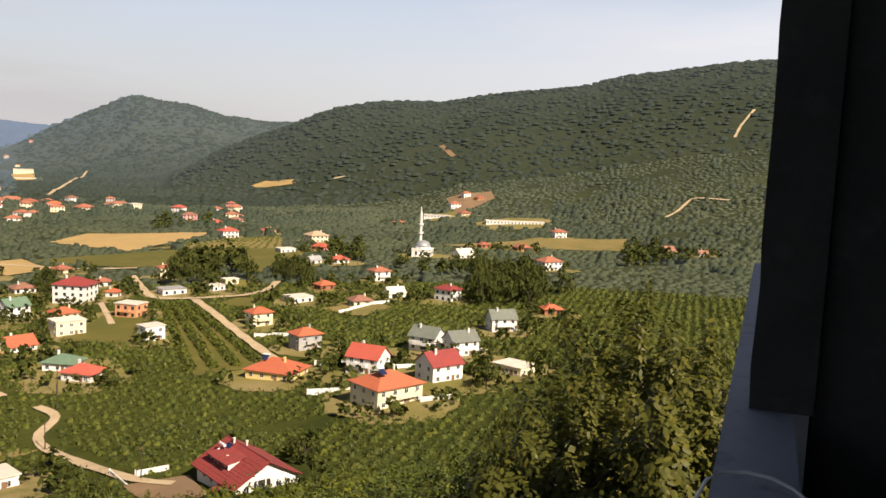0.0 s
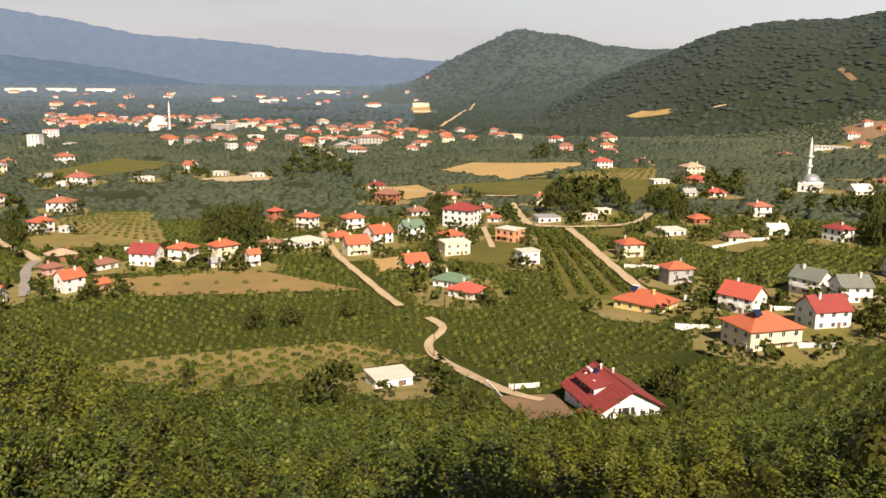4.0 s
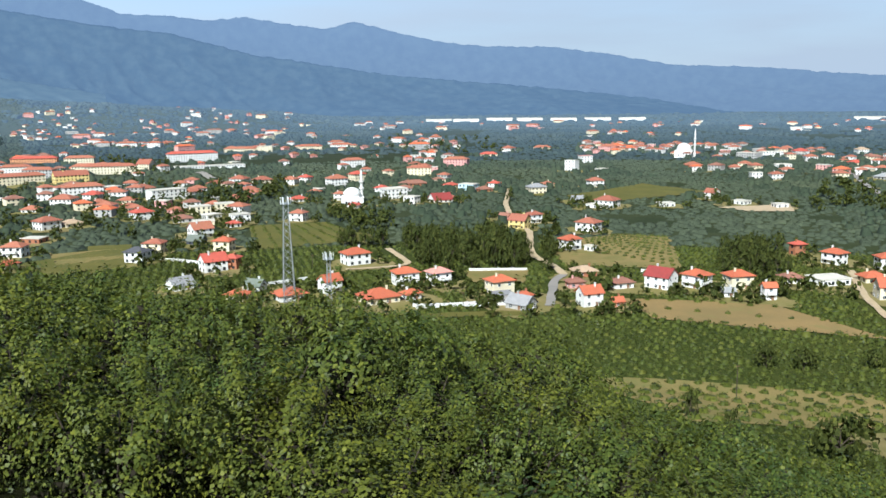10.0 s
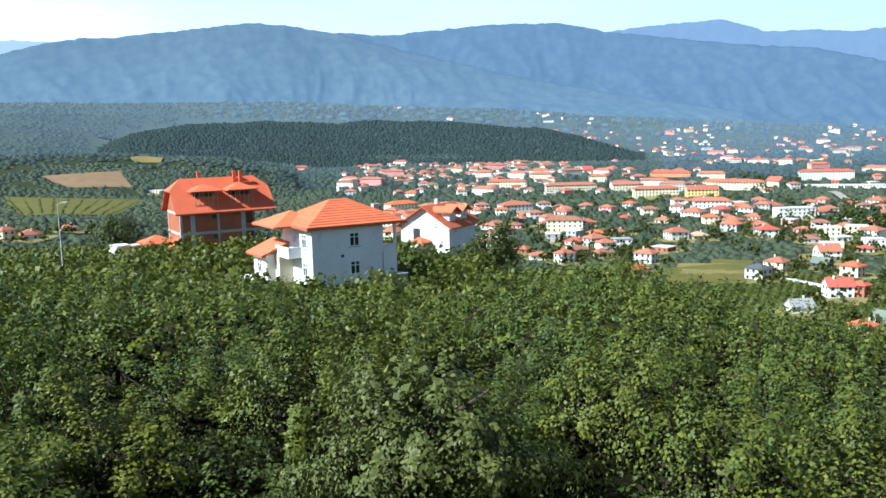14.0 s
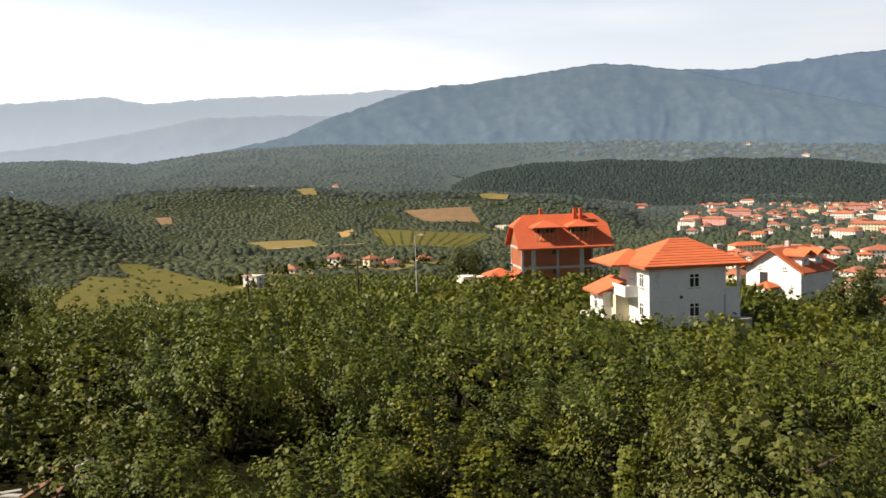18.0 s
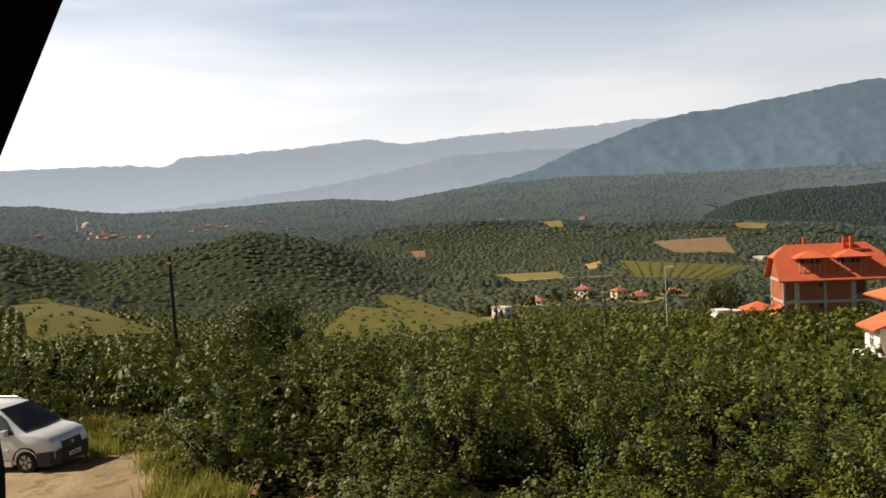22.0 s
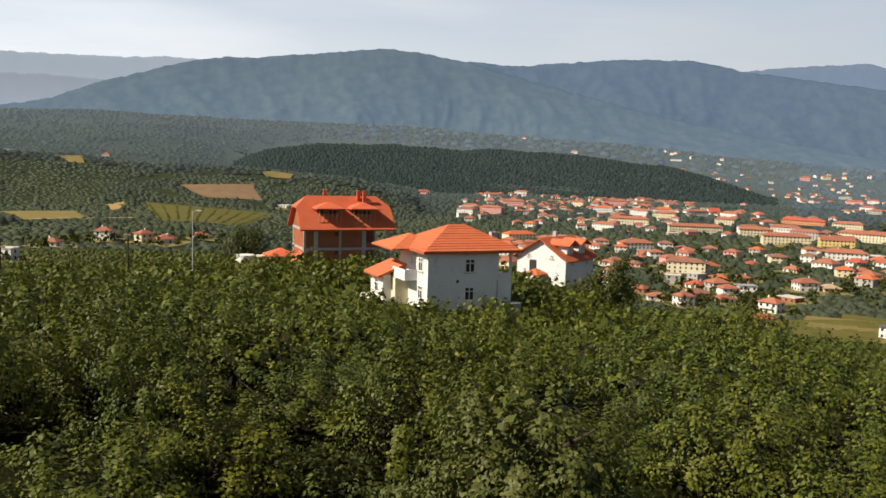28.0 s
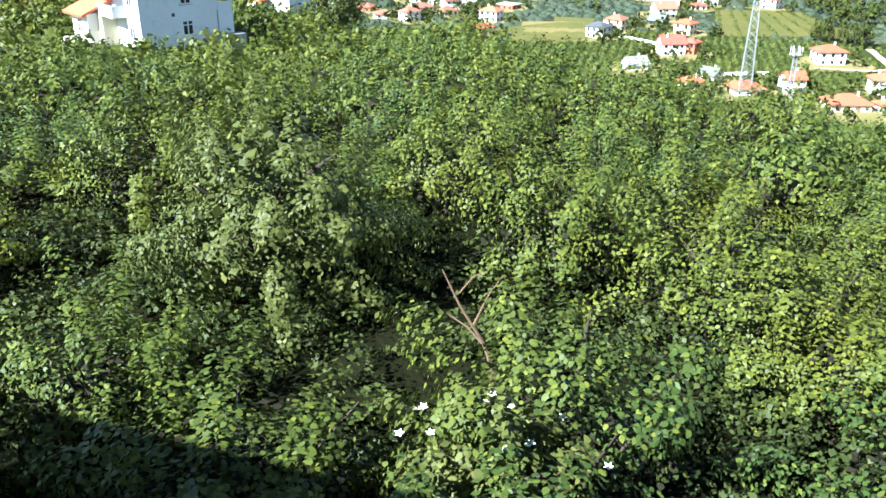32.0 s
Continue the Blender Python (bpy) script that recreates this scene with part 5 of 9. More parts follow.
home(416.2, 955.7, -33, 23.5, 10.4, 2, "hip", "white", "orange", 0)
home(471.3, 934.1, -39, 20.4, 10.2, 1, "hip", "pink", "orange", 0)
home(-619.4, 885.3, 23, 22.5, 10.2, 3, "hip", "cream", "orange", 0)
home(-36.4, 1095.4, 9, 21.0, 10.4, 1, "hip", "cream", "red", 0)
home(479.1, 1003.0, 4, 15.6, 12.4, 1, "hip", "white", "red", 0)
home(-596.6, 939.3, 52, 16.0, 12.8, 2, "hip", "white", "orange", 0)
home(-402.5, 1037.6, 32, 60.7, 10.8, 4, "hip", "white", "red", 0)
home(338.7, 1066.6, 7, 15.9, 12.7, 2, "hip", "white", "red", 0)
home(432.9, 1035.3, -58, 15.6, 12.4, 1, "hip", "white", "brown", 0)
home(-524.9, 993.2, 16, 34.0, 10.5, 3, "hip", "cream", "orange", 0)
home(-702.8, 876.4, 29, 28.6, 10.5, 3, "hip", "cream", "orange", 0)
home(417.7, 1088.2, 9, 13.2, 10.5, 2, "hip", "white", "tan", 0)
home(-1658, 454.5, 47, 14.0, 11.0, 2, "hip", "cream", "orange", 0)
home(-595.4, 1016.4, 18, 53.3, 10.8, 2, "hip", "salmon", "red", 0)
home(-12.4, 1188.9, -27, 16.0, 12.8, 2, "hip", "white", "orange", 0)
home(-1063.8, 821.4, 72, 10.5, 8.4, 1, "flat", "white", "pale", 0)
home(-1797, -127, 114, 15.0, 11.0, 1, "flat", "white", "orange", 0)
home(-1237, 874.7, 45, 31.6, 10.6, 1, "hip", "pink", "orange", 0)
home(36.0, 1260.4, -11, 24.1, 10.4, 1, "hip", "cream", "orange", 0)
home(-752.5, 1046.0, 56, 16.0, 12.8, 2, "gable", "white", "red", 0)
home(-402.4, 1224.4, 8, 45.0, 10.7, 2, "hip", "cream", "orange", 0)
home(-732.1, 1076.9, 6, 13.1, 10.5, 2, "hip", "white", "orange", 0)
home(-310.6, 1272.4, 4, 37.1, 10.6, 2, "hip", "cream", "orange", 0)
home(-384.1, 1255.9, 26, 24.4, 10.4, 2, "hip", "cream", "orange", 0)
home(-271.7, 1314.6, 2, 32.8, 10.6, 2, "hip", "white", "orange", 0)
home(726.0, 1391.6, -17, 35.9, 10.6, 1, "flat", "cream", "pale", 0)
home(-1907, 1713, 40, 15.0, 12.0, 2, "hip", "white", "orange", 0)
home(-1736, 1754, 40, 18.0, 12.0, 2, "hip", "white", "orange", 0)
home(-1534, 1948, 40, 30.0, 12.0, 1, "flat", "white", "pale", 0)
home(-1739, 306, 60, 16.0, 12.0, 1, "flat", "white", "pale", 0)

TOWN = {}  # joined walls and roofs of the far town, by material


def town(az0, az1, r0, r1, count, seed, blocks=0.1, gap=9, patchy=-0.1):
    """The far end of the town: many small houses, too far off to pick apart."""
    rng = random.Random(seed)
    made = 0
    while made < count:
        az, r = rng.uniform(az0, az1), math.sqrt(rng.uniform(r0 * r0, r1 * r1))
        x, y = polar(az, r)
        if any((x - hx) ** 2 + (y - hy) ** 2 < (hr + gap) ** 2 for hx, hy, hr in HOUSE_SPOTS):
            continue
        if float(ripple(x, y, 130, 12)) < patchy:
            continue
        w, fl = rng.uniform(8.5, 12.5), rng.choice((1, 2, 2, 2))
        if rng.random() < blocks:
            w, fl = rng.uniform(18, 34), 3
        wall = rng.choice(("white", "white", "cream", "white", "cream", "white", "stone", "pink"))
        tiles = rng.choice(("faded", "orange", "faded", "brown", "faded", "faded", "pale"))
        d = min(w * 0.8, 11)
        m = pose(x, y, z_at(x, y), 0, 0, -az + rng.uniform(-40, 40))
        if tiles == "pale":
            roof = Shape().box(-w / 2 - 0.3, -d / 2 - 0.3, fl * 2.6, w / 2 + 0.3, d / 2 + 0.3, fl * 2.6 + 0.4)
        else:
            roof = hip_roof(w, d, fl * 2.6 + 0.18, 0.6, 0.42)[0]
        panes = Shape()
        for k in range(fl):
            for i in range(max(2, int(w / 3))):
                u = (i + 0.5) / max(2, int(w / 3)) * w - w / 2
                panes.box(u - 0.55, -d / 2 - 0.05, k * 2.6 + 0.9, u + 0.55, -d / 2 + 0.1, k * 2.6 + 2.2)
        for key, mat, shape in (("wall_" + wall, WALLS[wall], walls_of(w, d, fl * 2.6, None)), ("roof_" + tiles, ROOFS[tiles], roof), ("window", M_GLASS, panes)):
            join = TOWN.setdefault(key, (Shape(), mat))[0]
            join.add([m @ Vector(p) for p in shape.v], shape.f)
        HOUSE_SPOTS.append((x, y, 0.6 * w))
        made += 1


def finish_town():
    ob = thing("far_town", Matrix.Identity(4), "far houses of the town with white walls and tiled roofs", "town")
    tagged(ob, kind="stuff")
    for key, (shape, mat) in TOWN.items():
        tagged(part(key.split("_")[0] + "s", shape, mat, ob), kind="stuff")


town(-52, -26, 560, 1300, 120, 1, 0.16)
town(-51, -33, 1250, 1620, 110, 10, 0.06, 7, -0.3)
town(-26, -4, 620, 1500, 75, 2, 0.1)
town(4, 26, 820, 1350, 110, 3, 0.04)
town(-30, 28, 1500, 2700, 110, 4, 0.2)
town(-110, -95, 1800, 1960, 26, 5, 0)
town(26, 40, 760, 1050, 22, 6, 0)
town(-31, -16, 1500, 2500, 90, 7, 0.1)
town(-40, -31, 2150, 2550, 26, 11, 0)
town(-49, -27, 430, 760, 46, 8, 0, 9, -0.2)
town(-27, -17, 430, 760, 24, 9, 0, 6, -0.2)
finish_town()

for az in (-5.2, -3.4, -1.2, 0.8, 3.0, 5.2, 7.4, 21.3):
    x, y = polar(az, 2880)
    hall = thing("factory_hall", pose(x, y, z_at(x, y), 0, 0, -az + 4), "long white factory hall on the far plain", "factory", "factory halls on the plain")
    part("wall", Shape().box(-42, -20, -2, 42, 20, 8), WALLS["white"], hall)
    part("roof", gable_roof(84, 40, 8.2, 0.6, 0.12)[0], ROOFS["pale"], hall)


# ---- mosques ----
def mosque(x, y, turn, size, minaret, label, dome_mat, tower_at=(-0.62, 0.1)):
    m = pose(x, y, z_at(x, y), 0, 0, turn)
    ob = thing("mosque", m, label, "mosque")
    w = WALLS["white"]
    s = size / 2
    part("hall", Shape().box(-s, -s, -2, s, s, size * 0.38), w, ob)
    part("cornice", Shape().box(-s - 0.3, -s - 0.3, size * 0.38 + 0.002, s + 0.3, s + 0.3, size * 0.42), w, ob)
    part("drum", Shape().spin([(s * 0.86, size * 0.42), (s * 0.86, size * 0.52)], sides=8), w, ob)
    part("dome", Shape().spin([(s * 0.82 * math.cos(a), size * 0.52 + s * 0.66 * math.sin(a)) for a in np.linspace(0, 1.53, 9)], sides=20), dome_mat, ob, smooth=True)
    part("finial", Shape().tube([(0, 0, size * 0.5 + s * 0.66), (0, 0, size * 0.56 + s * 0.72)], [0.12, 0.03]), M_STEEL, ob)
    for side in range(4):
        for k in (-1, 0, 1):
            fr, pane, both = window_meshes(1.2, 2.4)
            a = pose(0, 0, 0, 0, 0, side * 90) @ pose(k * s * 0.55, -s - 0.006, size * 0.1)
            part("window", both, None, ob, at=a)
    tx, ty = tower_at[0] * size, tower_at[1] * size
    t = part("minaret", Shape().spin([(1.3, -2), (1.3, minaret * 0.16), (0.95, minaret * 0.2), (0.9, minaret * 0.62), (0.85, minaret * 0.8)], tx, ty, 10), w, ob, smooth=False)
    for z in (0.62, 0.44):
        part("gallery", Shape().spin([(0.95, minaret * z - 1.0), (1.75, minaret * z), (1.75, minaret * z + 0.9), (1.6, minaret * z + 0.9), (1.6, minaret * z + 0.1)], tx, ty, 12), w, t)
    part("spire", Shape().spin([(0.95, minaret * 0.8), (0.5, minaret * 0.9), (0.04, minaret)], tx, ty, 10), w, t)
    HOUSE_SPOTS.append((x, y, size * 0.9))


M_LEAD = surface("lead_dome", (0.34, 0.35, 0.36), (0.28, 0.29, 0.30), 0.3, 4, rough=0.5, metal=0.3, bump=0.1)
x, y = polar(52.3, 534)
mosque(x, y, -60, 12, 31, "white village mosque with grey dome and slender minaret", M_LEAD, (-0.22, 0.62))
x, y = polar(10.7, 1060)
mosque(x, y, -15, 20, 34, "distant white mosque with domed roof and minaret", WALLS["white"], (0.6, 0.2))
x, y = polar(-11.05, 585)
mosque(x, y, 12, 15, 25, "white mosque with pale dome among houses", WALLS["white"], (0.45, 0.55))
x, y = polar(-106.5, 1950)
mosque(x, y, 105, 26, 42, "distant white mosque on the far hillside", WALLS["white"], (-0.75, 0.1))


# ---- lattice masts ----
def mast(x, y, height, base, top, label):
    z = z_at(x, y)
    ob = thing("radio_mast", pose(x, y, z, 0, 0, 20), label, "mast", "lattice masts")
    n = max(8, int(height / 2.4))

    def corner(k, t):
        h = base / 2 * (1 - t) + top / 2 * t
        return Vector(((-h, h, h, -h)[k], (-h, -h, h, h)[k], height * t))

    for k in range(4):
        part("leg", Shape().tube([corner(k, 0), corner(k, 1)], [0.16, 0.11], 5), M_STEEL, ob)
    for i in range(n):
        t0, t1 = i / n, (i + 1) / n
        for k in range(4):
            j = (k + 1) % 4
            part("brace", Shape().tube([corner(k, t0), corner(j, t1)], [0.06, 0.06], 4), M_STEEL, ob)
            part("brace", Shape().tube([corner(j, t0), corner(k, t1)], [0.06, 0.06], 4), M_STEEL, ob)
    part("platform", lattice((-1.7, -0.6, 0.6, 1.7), (-1.7, -0.6, 0.6, 1.7), {(1, 1)}, -0.06, 0.06), M_STEEL, ob, at=pose(0, 0, height - 1.2, 90))
    for k in range(6):
        a = k * math.pi / 3
        part("antenna", Shape().box(-0.16, -0.08, -1.3, 0.16, 0.08, 1.3), M_TANK, ob, "white panel antenna", at=pose(1.75 * math.cos(a), 1.75 * math.sin(a), height - 0.2, 0, 0, math.degrees(a) + 90))
    part("rod", Shape().tube([(0, 0, height), (0, 0, height + 2.2)], [0.05, 0.02], 5), M_STEEL, ob)
    HOUSE_SPOTS.append((x, y, 3))


x, y = polar(-15.45, 302)
mast(x, y, 36.5, 4.2, 1.5, "tall grey steel lattice phone mast by the houses")
x, y = polar(-12.77, 293)
mast(x, y, 18.0, 1.6, 1.0, "shorter grey steel lattice mast beside gardens")


# ---- walls, poles and lamps along the village ----
def garden_wall(height, label, *points):
    for (x0, y0), (x1, y1) in zip(points, points[1:]):
        L = math.hypot(x1 - x0, y1 - y0)
        n = max(1, int(L / 6))
        ob = thing("garden_wall", pose(x0, y0, 0, 0, 0, math.degrees(math.atan2(y1 - y0, x1 - x0))), label, "wall", "garden walls")
        for i in range(n):
            a, b = L * i / n, L * (i + 1) / n
            u = (a + b) / 2 / L
            z = z_at(x0 + (x1 - x0) * u, y0 + (y1 - y0) * u)
            part("wall_panel", Shape().box(a + 0.13, -0.1, z - 1.5, b - 0.13, 0.1, z + height), WALLS["white"], ob)
            part("pillar", Shape().box(a - 0.13, -0.17, z - 1.5, a + 0.13, 0.17, z + height + 0.2), WALLS["white"], ob)


def pole(x, y, height, lean, label, lamp=False, thick=0.13):
    z = z_at(x, y)
    ob = thing("utility_pole", pose(x, y, z - 0.5, lean, 0, 20), label, "pole", "utility poles")
    part("shaft", Shape().tube([(0, 0, 0), (0, 0, height * 0.5), (0, 0, height + 0.5)], [thick, thick * 0.85, thick * 0.65], 8), M_BARK if not lamp else M_CONCRETE, ob)
    if lamp:
        part("arm", Shape().tube([(0, 0, height + 0.3), (0.5, 0, height + 0.6), (1.0, 0, height + 0.6)], [0.04, 0.035, 0.03]), M_STEEL, ob)
        part("lamp_head", Shape().box(0.8, -0.12, height + 0.54, 1.35, 0.12, height + 0.66), M_STEEL, ob)
    else:
        part("crossbar", Shape().box(-0.5, -0.05, height + 0.1, 0.5, 0.05, height + 0.2), M_WOOD, ob)


x, y = polar(-101.62, 44)
pole(x, y, z_at(x, y) * -1 - 44 * math.tan(radians(1.3)) - 0.2, 1.0, "weathered wooden pole rising behind the hedge")
for az, r, el in ((-80.68, 62, -5.75), (-73.48, 76, -5.15)):
    x, y = polar(az, r)
    pole(x, y, r * math.tan(radians(el)) - z_at(x, y), 0, "slim wooden pole standing in the hazels", thick=0.1)
x, y = polar(-69.55, 88)
pole(x, y, 88 * math.tan(radians(-3.9)) - z_at(x, y), 0, "grey lamp post standing behind the hazels", True, 0.07)


def solar_heater(x, y, z, turn, tilt=35):
    ob = thing("solar_heater", pose(x, y, z, 0, 0, turn), "rooftop solar water heater with dark glass panel and white tank", "solar heater", "rooftop solar heaters")
    part("panel", Shape().box(-0.95, -1.0, 0, 0.95, 1.0, 0.1), M_PANEL, ob, "dark blue glass panel", at=pose(0, 0, 0.75, tilt))
    part("tank", Shape().tube([(-1.0, 0.95, 1.5), (1.0, 0.95, 1.5)], [0.28, 0.28], 10), M_TANK, ob, "white cylindrical tank")
    for sx in (-0.85, 0.85):
        part("leg", Shape().tube([(sx, 0.95, -0.8), (sx, 0.95, 1.3)], [0.04, 0.04], 5), M_STEEL, ob)


# ---- the dark-red-roofed villa on the lower slope ----
def villa(x, y, z, turn):
    """A long gabled house; x runs along the ridge to the gable front, the slope with the dormers faces -y."""
    ob = thing("villa", pose(x, y, z, 0, 0, turn), "white villa with sweeping dark red roof on the slope", "house")
    wall, roof = WALLS["white"], ROOFS["maroon"]
    w, d, h, pitch = 15.2, 13.0, 2.6, 0.55
    part("wall", walls_of(w, d, h, h + d / 2 * pitch - 0.1, 3), wall, ob)
    g, top = gable_roof(w, d, h, 0.95, pitch, 0.24)
    r = part("roof", g, roof, ob)
    for k in range(9):
        yy = -(d / 2 + 0.9) + (k + 0.5) * 0.7
        part("tile_course", Shape().box(-w / 2 - 0.93, yy - 0.03, h + (d / 2 + yy) * pitch + 0.2, w / 2 + 0.93, yy + 0.03, h + (d / 2 + yy) * pitch + 0.285), roof, r)
    part("ridge_cap", Shape().tube([(-w / 2 - 0.95, 0, top + 0.02), (w / 2 + 0.95, 0, top + 0.02)], [0.14, 0.14], 7), roof, r)
    for dx in (-3.6, 0.6):
        zt = h + 2.25
        part("dormer", Shape().add([(dx - 1.5, -5.0, h + 0.2), (dx + 1.5, -5.0, h + 0.2), (dx + 1.5, -5.0, zt), (dx - 1.5, -5.0, zt), (dx - 1.5, -1.6, zt + 0.5), (dx + 1.5, -1.6, zt + 0.5), (dx - 1.5, -1.6, h + 1.9), (dx + 1.5, -1.6, h + 1.9)],
             [(0, 1, 2, 3), (1, 7, 5, 2), (0, 3, 4, 6), (3, 2, 5, 4), (0, 6, 7, 1), (6, 4, 5, 7)]), wall, ob)
        part("dormer_roof", Shape().block([(dx - 1.9, -5.7, zt), (dx + 1.9, -5.7, zt), (dx + 1.9, -1.0, zt + 0.75), (dx - 1.9, -1.0, zt + 0.75)], [(dx - 1.9, -5.7, zt + 0.2), (dx + 1.9, -5.7, zt + 0.2), (dx + 1.9, -1.0, zt + 0.95), (dx - 1.9, -1.0, zt + 0.95)]), roof, ob)
        for u in (-0.75, 0.75):
            part("window", window_meshes(1.2, 1.2)[2], None, ob, at=pose(dx + u, -5.004, h + 0.75))
    # gable front with a dark panel painting the shade of its balcony recess, and the lower gable beside it
    fx = w / 2
    part("recess_shade", Shape().box(fx + 0.003, -2.6, 0.3, fx + 0.05, 0.6, 2.9), M_METAL_AND_SHADE, ob, "dark panel painted as the shade of a balcony opening")
    part("balcony", Shape().box(fx + 0.052, -2.8, 0.1, fx + 1.3, 0.8, 0.32), WALLS["cream"], ob)
    part("balcony_rail", Shape().box(fx + 1.2, -2.8, 0.322, fx + 1.3, 0.8, 1.1), WALLS["cream"], ob)
    for yy in (-2.6, -0.9, 0.6):
        part("balcony_post", Shape().box(fx + 1.0, yy - 0.12, 1.102, fx + 1.18, yy + 0.12, 3.3), wall, ob)
    for yy, zz in ((-4.2, 0.8), (2.4, 0.8), (4.2, 0.8)):
        win = part("window", window_meshes(1.2, 1.3)[0], None, ob, at=pose(fx + 0.004, yy, zz, 0, 0, 90))
        part("pane", window_meshes(1.2, 1.3)[1], None, win)
    for xx in (-4.5, -1.5, 1.5):
        win = part("window", window_meshes(1.2, 1.3)[0], None, ob, at=pose(xx, -d / 2 - 0.004, 0.7))
        part("pane", window_meshes(1.2, 1.3)[1], None, win)
    # low porch roof at the near corner
    part("porch_roof", Shape().block([(2.6, -9.2, 0.9), (7.2, -9.2, 0.9), (7.2, -6.6, 1.9), (2.6, -6.6, 1.9)], [(2.6, -9.2, 1.1), (7.2, -9.2, 1.1), (7.2, -6.6, 2.1), (2.6, -6.6, 2.1)]), roof, ob)
    for px in (2.9, 6.9):
        part("porch_post", Shape().box(px - 0.15, -9.0, -3, px + 0.15, -8.7, 0.95), wall, ob)
    for cx, cy in ((-5.0, -3.4), (-0.9, -3.6), (-4.6, -0.4), (-4.8, 2.4)):
        zz = h + (d / 2 - abs(cy)) * pitch
        part("flue", Shape().tube([(cx, cy, zz), (cx, cy, zz + 1.0)], [0.2, 0.2], 8).spin([(0.3, zz + 1.0), (0.24, zz + 1.25)], cx, cy, 8), wall, r, "pale roof flue")
    HOUSE_SPOTS.append((x, y, 9.5))
    q = ob.matrix_basis @ Vector((-4.6, -1.9, h + 2.3))
    solar_heater(q.x, q.y, q.z, turn + 180, -31)


for hx, hy, turn, lx, ly, up in ((165.0, 137.3, -12, -3.2, -2.2, 7.7), (170.3, 183.7, -71, -3.0, -1.8, 4.9)):
    q = pose(hx, hy, z_at(hx, hy), 0, 0, turn) @ Vector((lx, ly, up))
    solar_heater(q.x, q.y, q.z, turn)
VX, VY = polar(41.0, 160)
villa(VX, VY, z_at(VX, VY) + 0.4, -103)

# ---- the three houses on the hilltop ----
def tile_rows(ob, w, d, z, over, pitch, material):
    """A hipped roof laid course by course: each course is a ring of tiles that steps over the one below."""
    a, b = w / 2 + over, d / 2 + over
    run = min(a, b)
    n = 11
    base = part("roof", hip_roof(w, d, z, over, pitch, 0.22)[0], material, ob)
    for i in range(n):
        t0, t1 = i / n, (i + 1.12) / n if i < n - 1 else 0.995
        lo0, lo1 = run * t0, run * t1
        h0, h1 = z + run * pitch * t0, z + run * pitch * t1
        for k, (ux, uy, half, off) in enumerate(((1, 0, a, b), (0, 1, b, a), (-1, 0, a, b), (0, -1, b, a))):
            nx, ny = uy, -ux
            lift = 0.09
            p = []
            for ins, hh, li in ((lo0, h0, lift), (lo1, h1, 0.02)):
                e = half - ins
                for sg in (-1, 1):
                    p.append((ux * sg * e + nx * (off - ins), uy * sg * e + ny * (off - ins), hh + li))
            q = [(px, py, pz - 0.06) for px, py, pz in p]
            if half - lo1 < 0.02 and half - lo0 < 0.3:
                continue
            part("tile_course", Shape().add(q + p, [(0, 2, 3, 1), (4, 5, 7, 6), (0, 1, 5, 4), (1, 3, 7, 5), (3, 2, 6, 7), (2, 0, 4, 6)]), material, base)
    return base


def window_at(ob, place, size=(1.2, 1.5)):
    w, h = size
    t = 0.12
    win = part("window", lattice((-w / 2, -w / 2 + t, -0.05, 0.05, w / 2 - t, w / 2), (0, t, h * 0.66, h * 0.66 + 0.08, h - t, h), {(1, 1), (3, 1), (1, 3), (3, 3)}, -0.07, 0.04), M_FRAME, ob, "white-framed window", at=place)
    part("sill", Shape().box(-w / 2 - 0.1, -0.14, -0.07, w / 2 + 0.1, -0.002, -0.002), M_CONCRETE, win)
    part("pane", Shape().box(-w / 2 + t, -0.015, t, w / 2 - t, 0.02, h - t), M_GLASS, win)


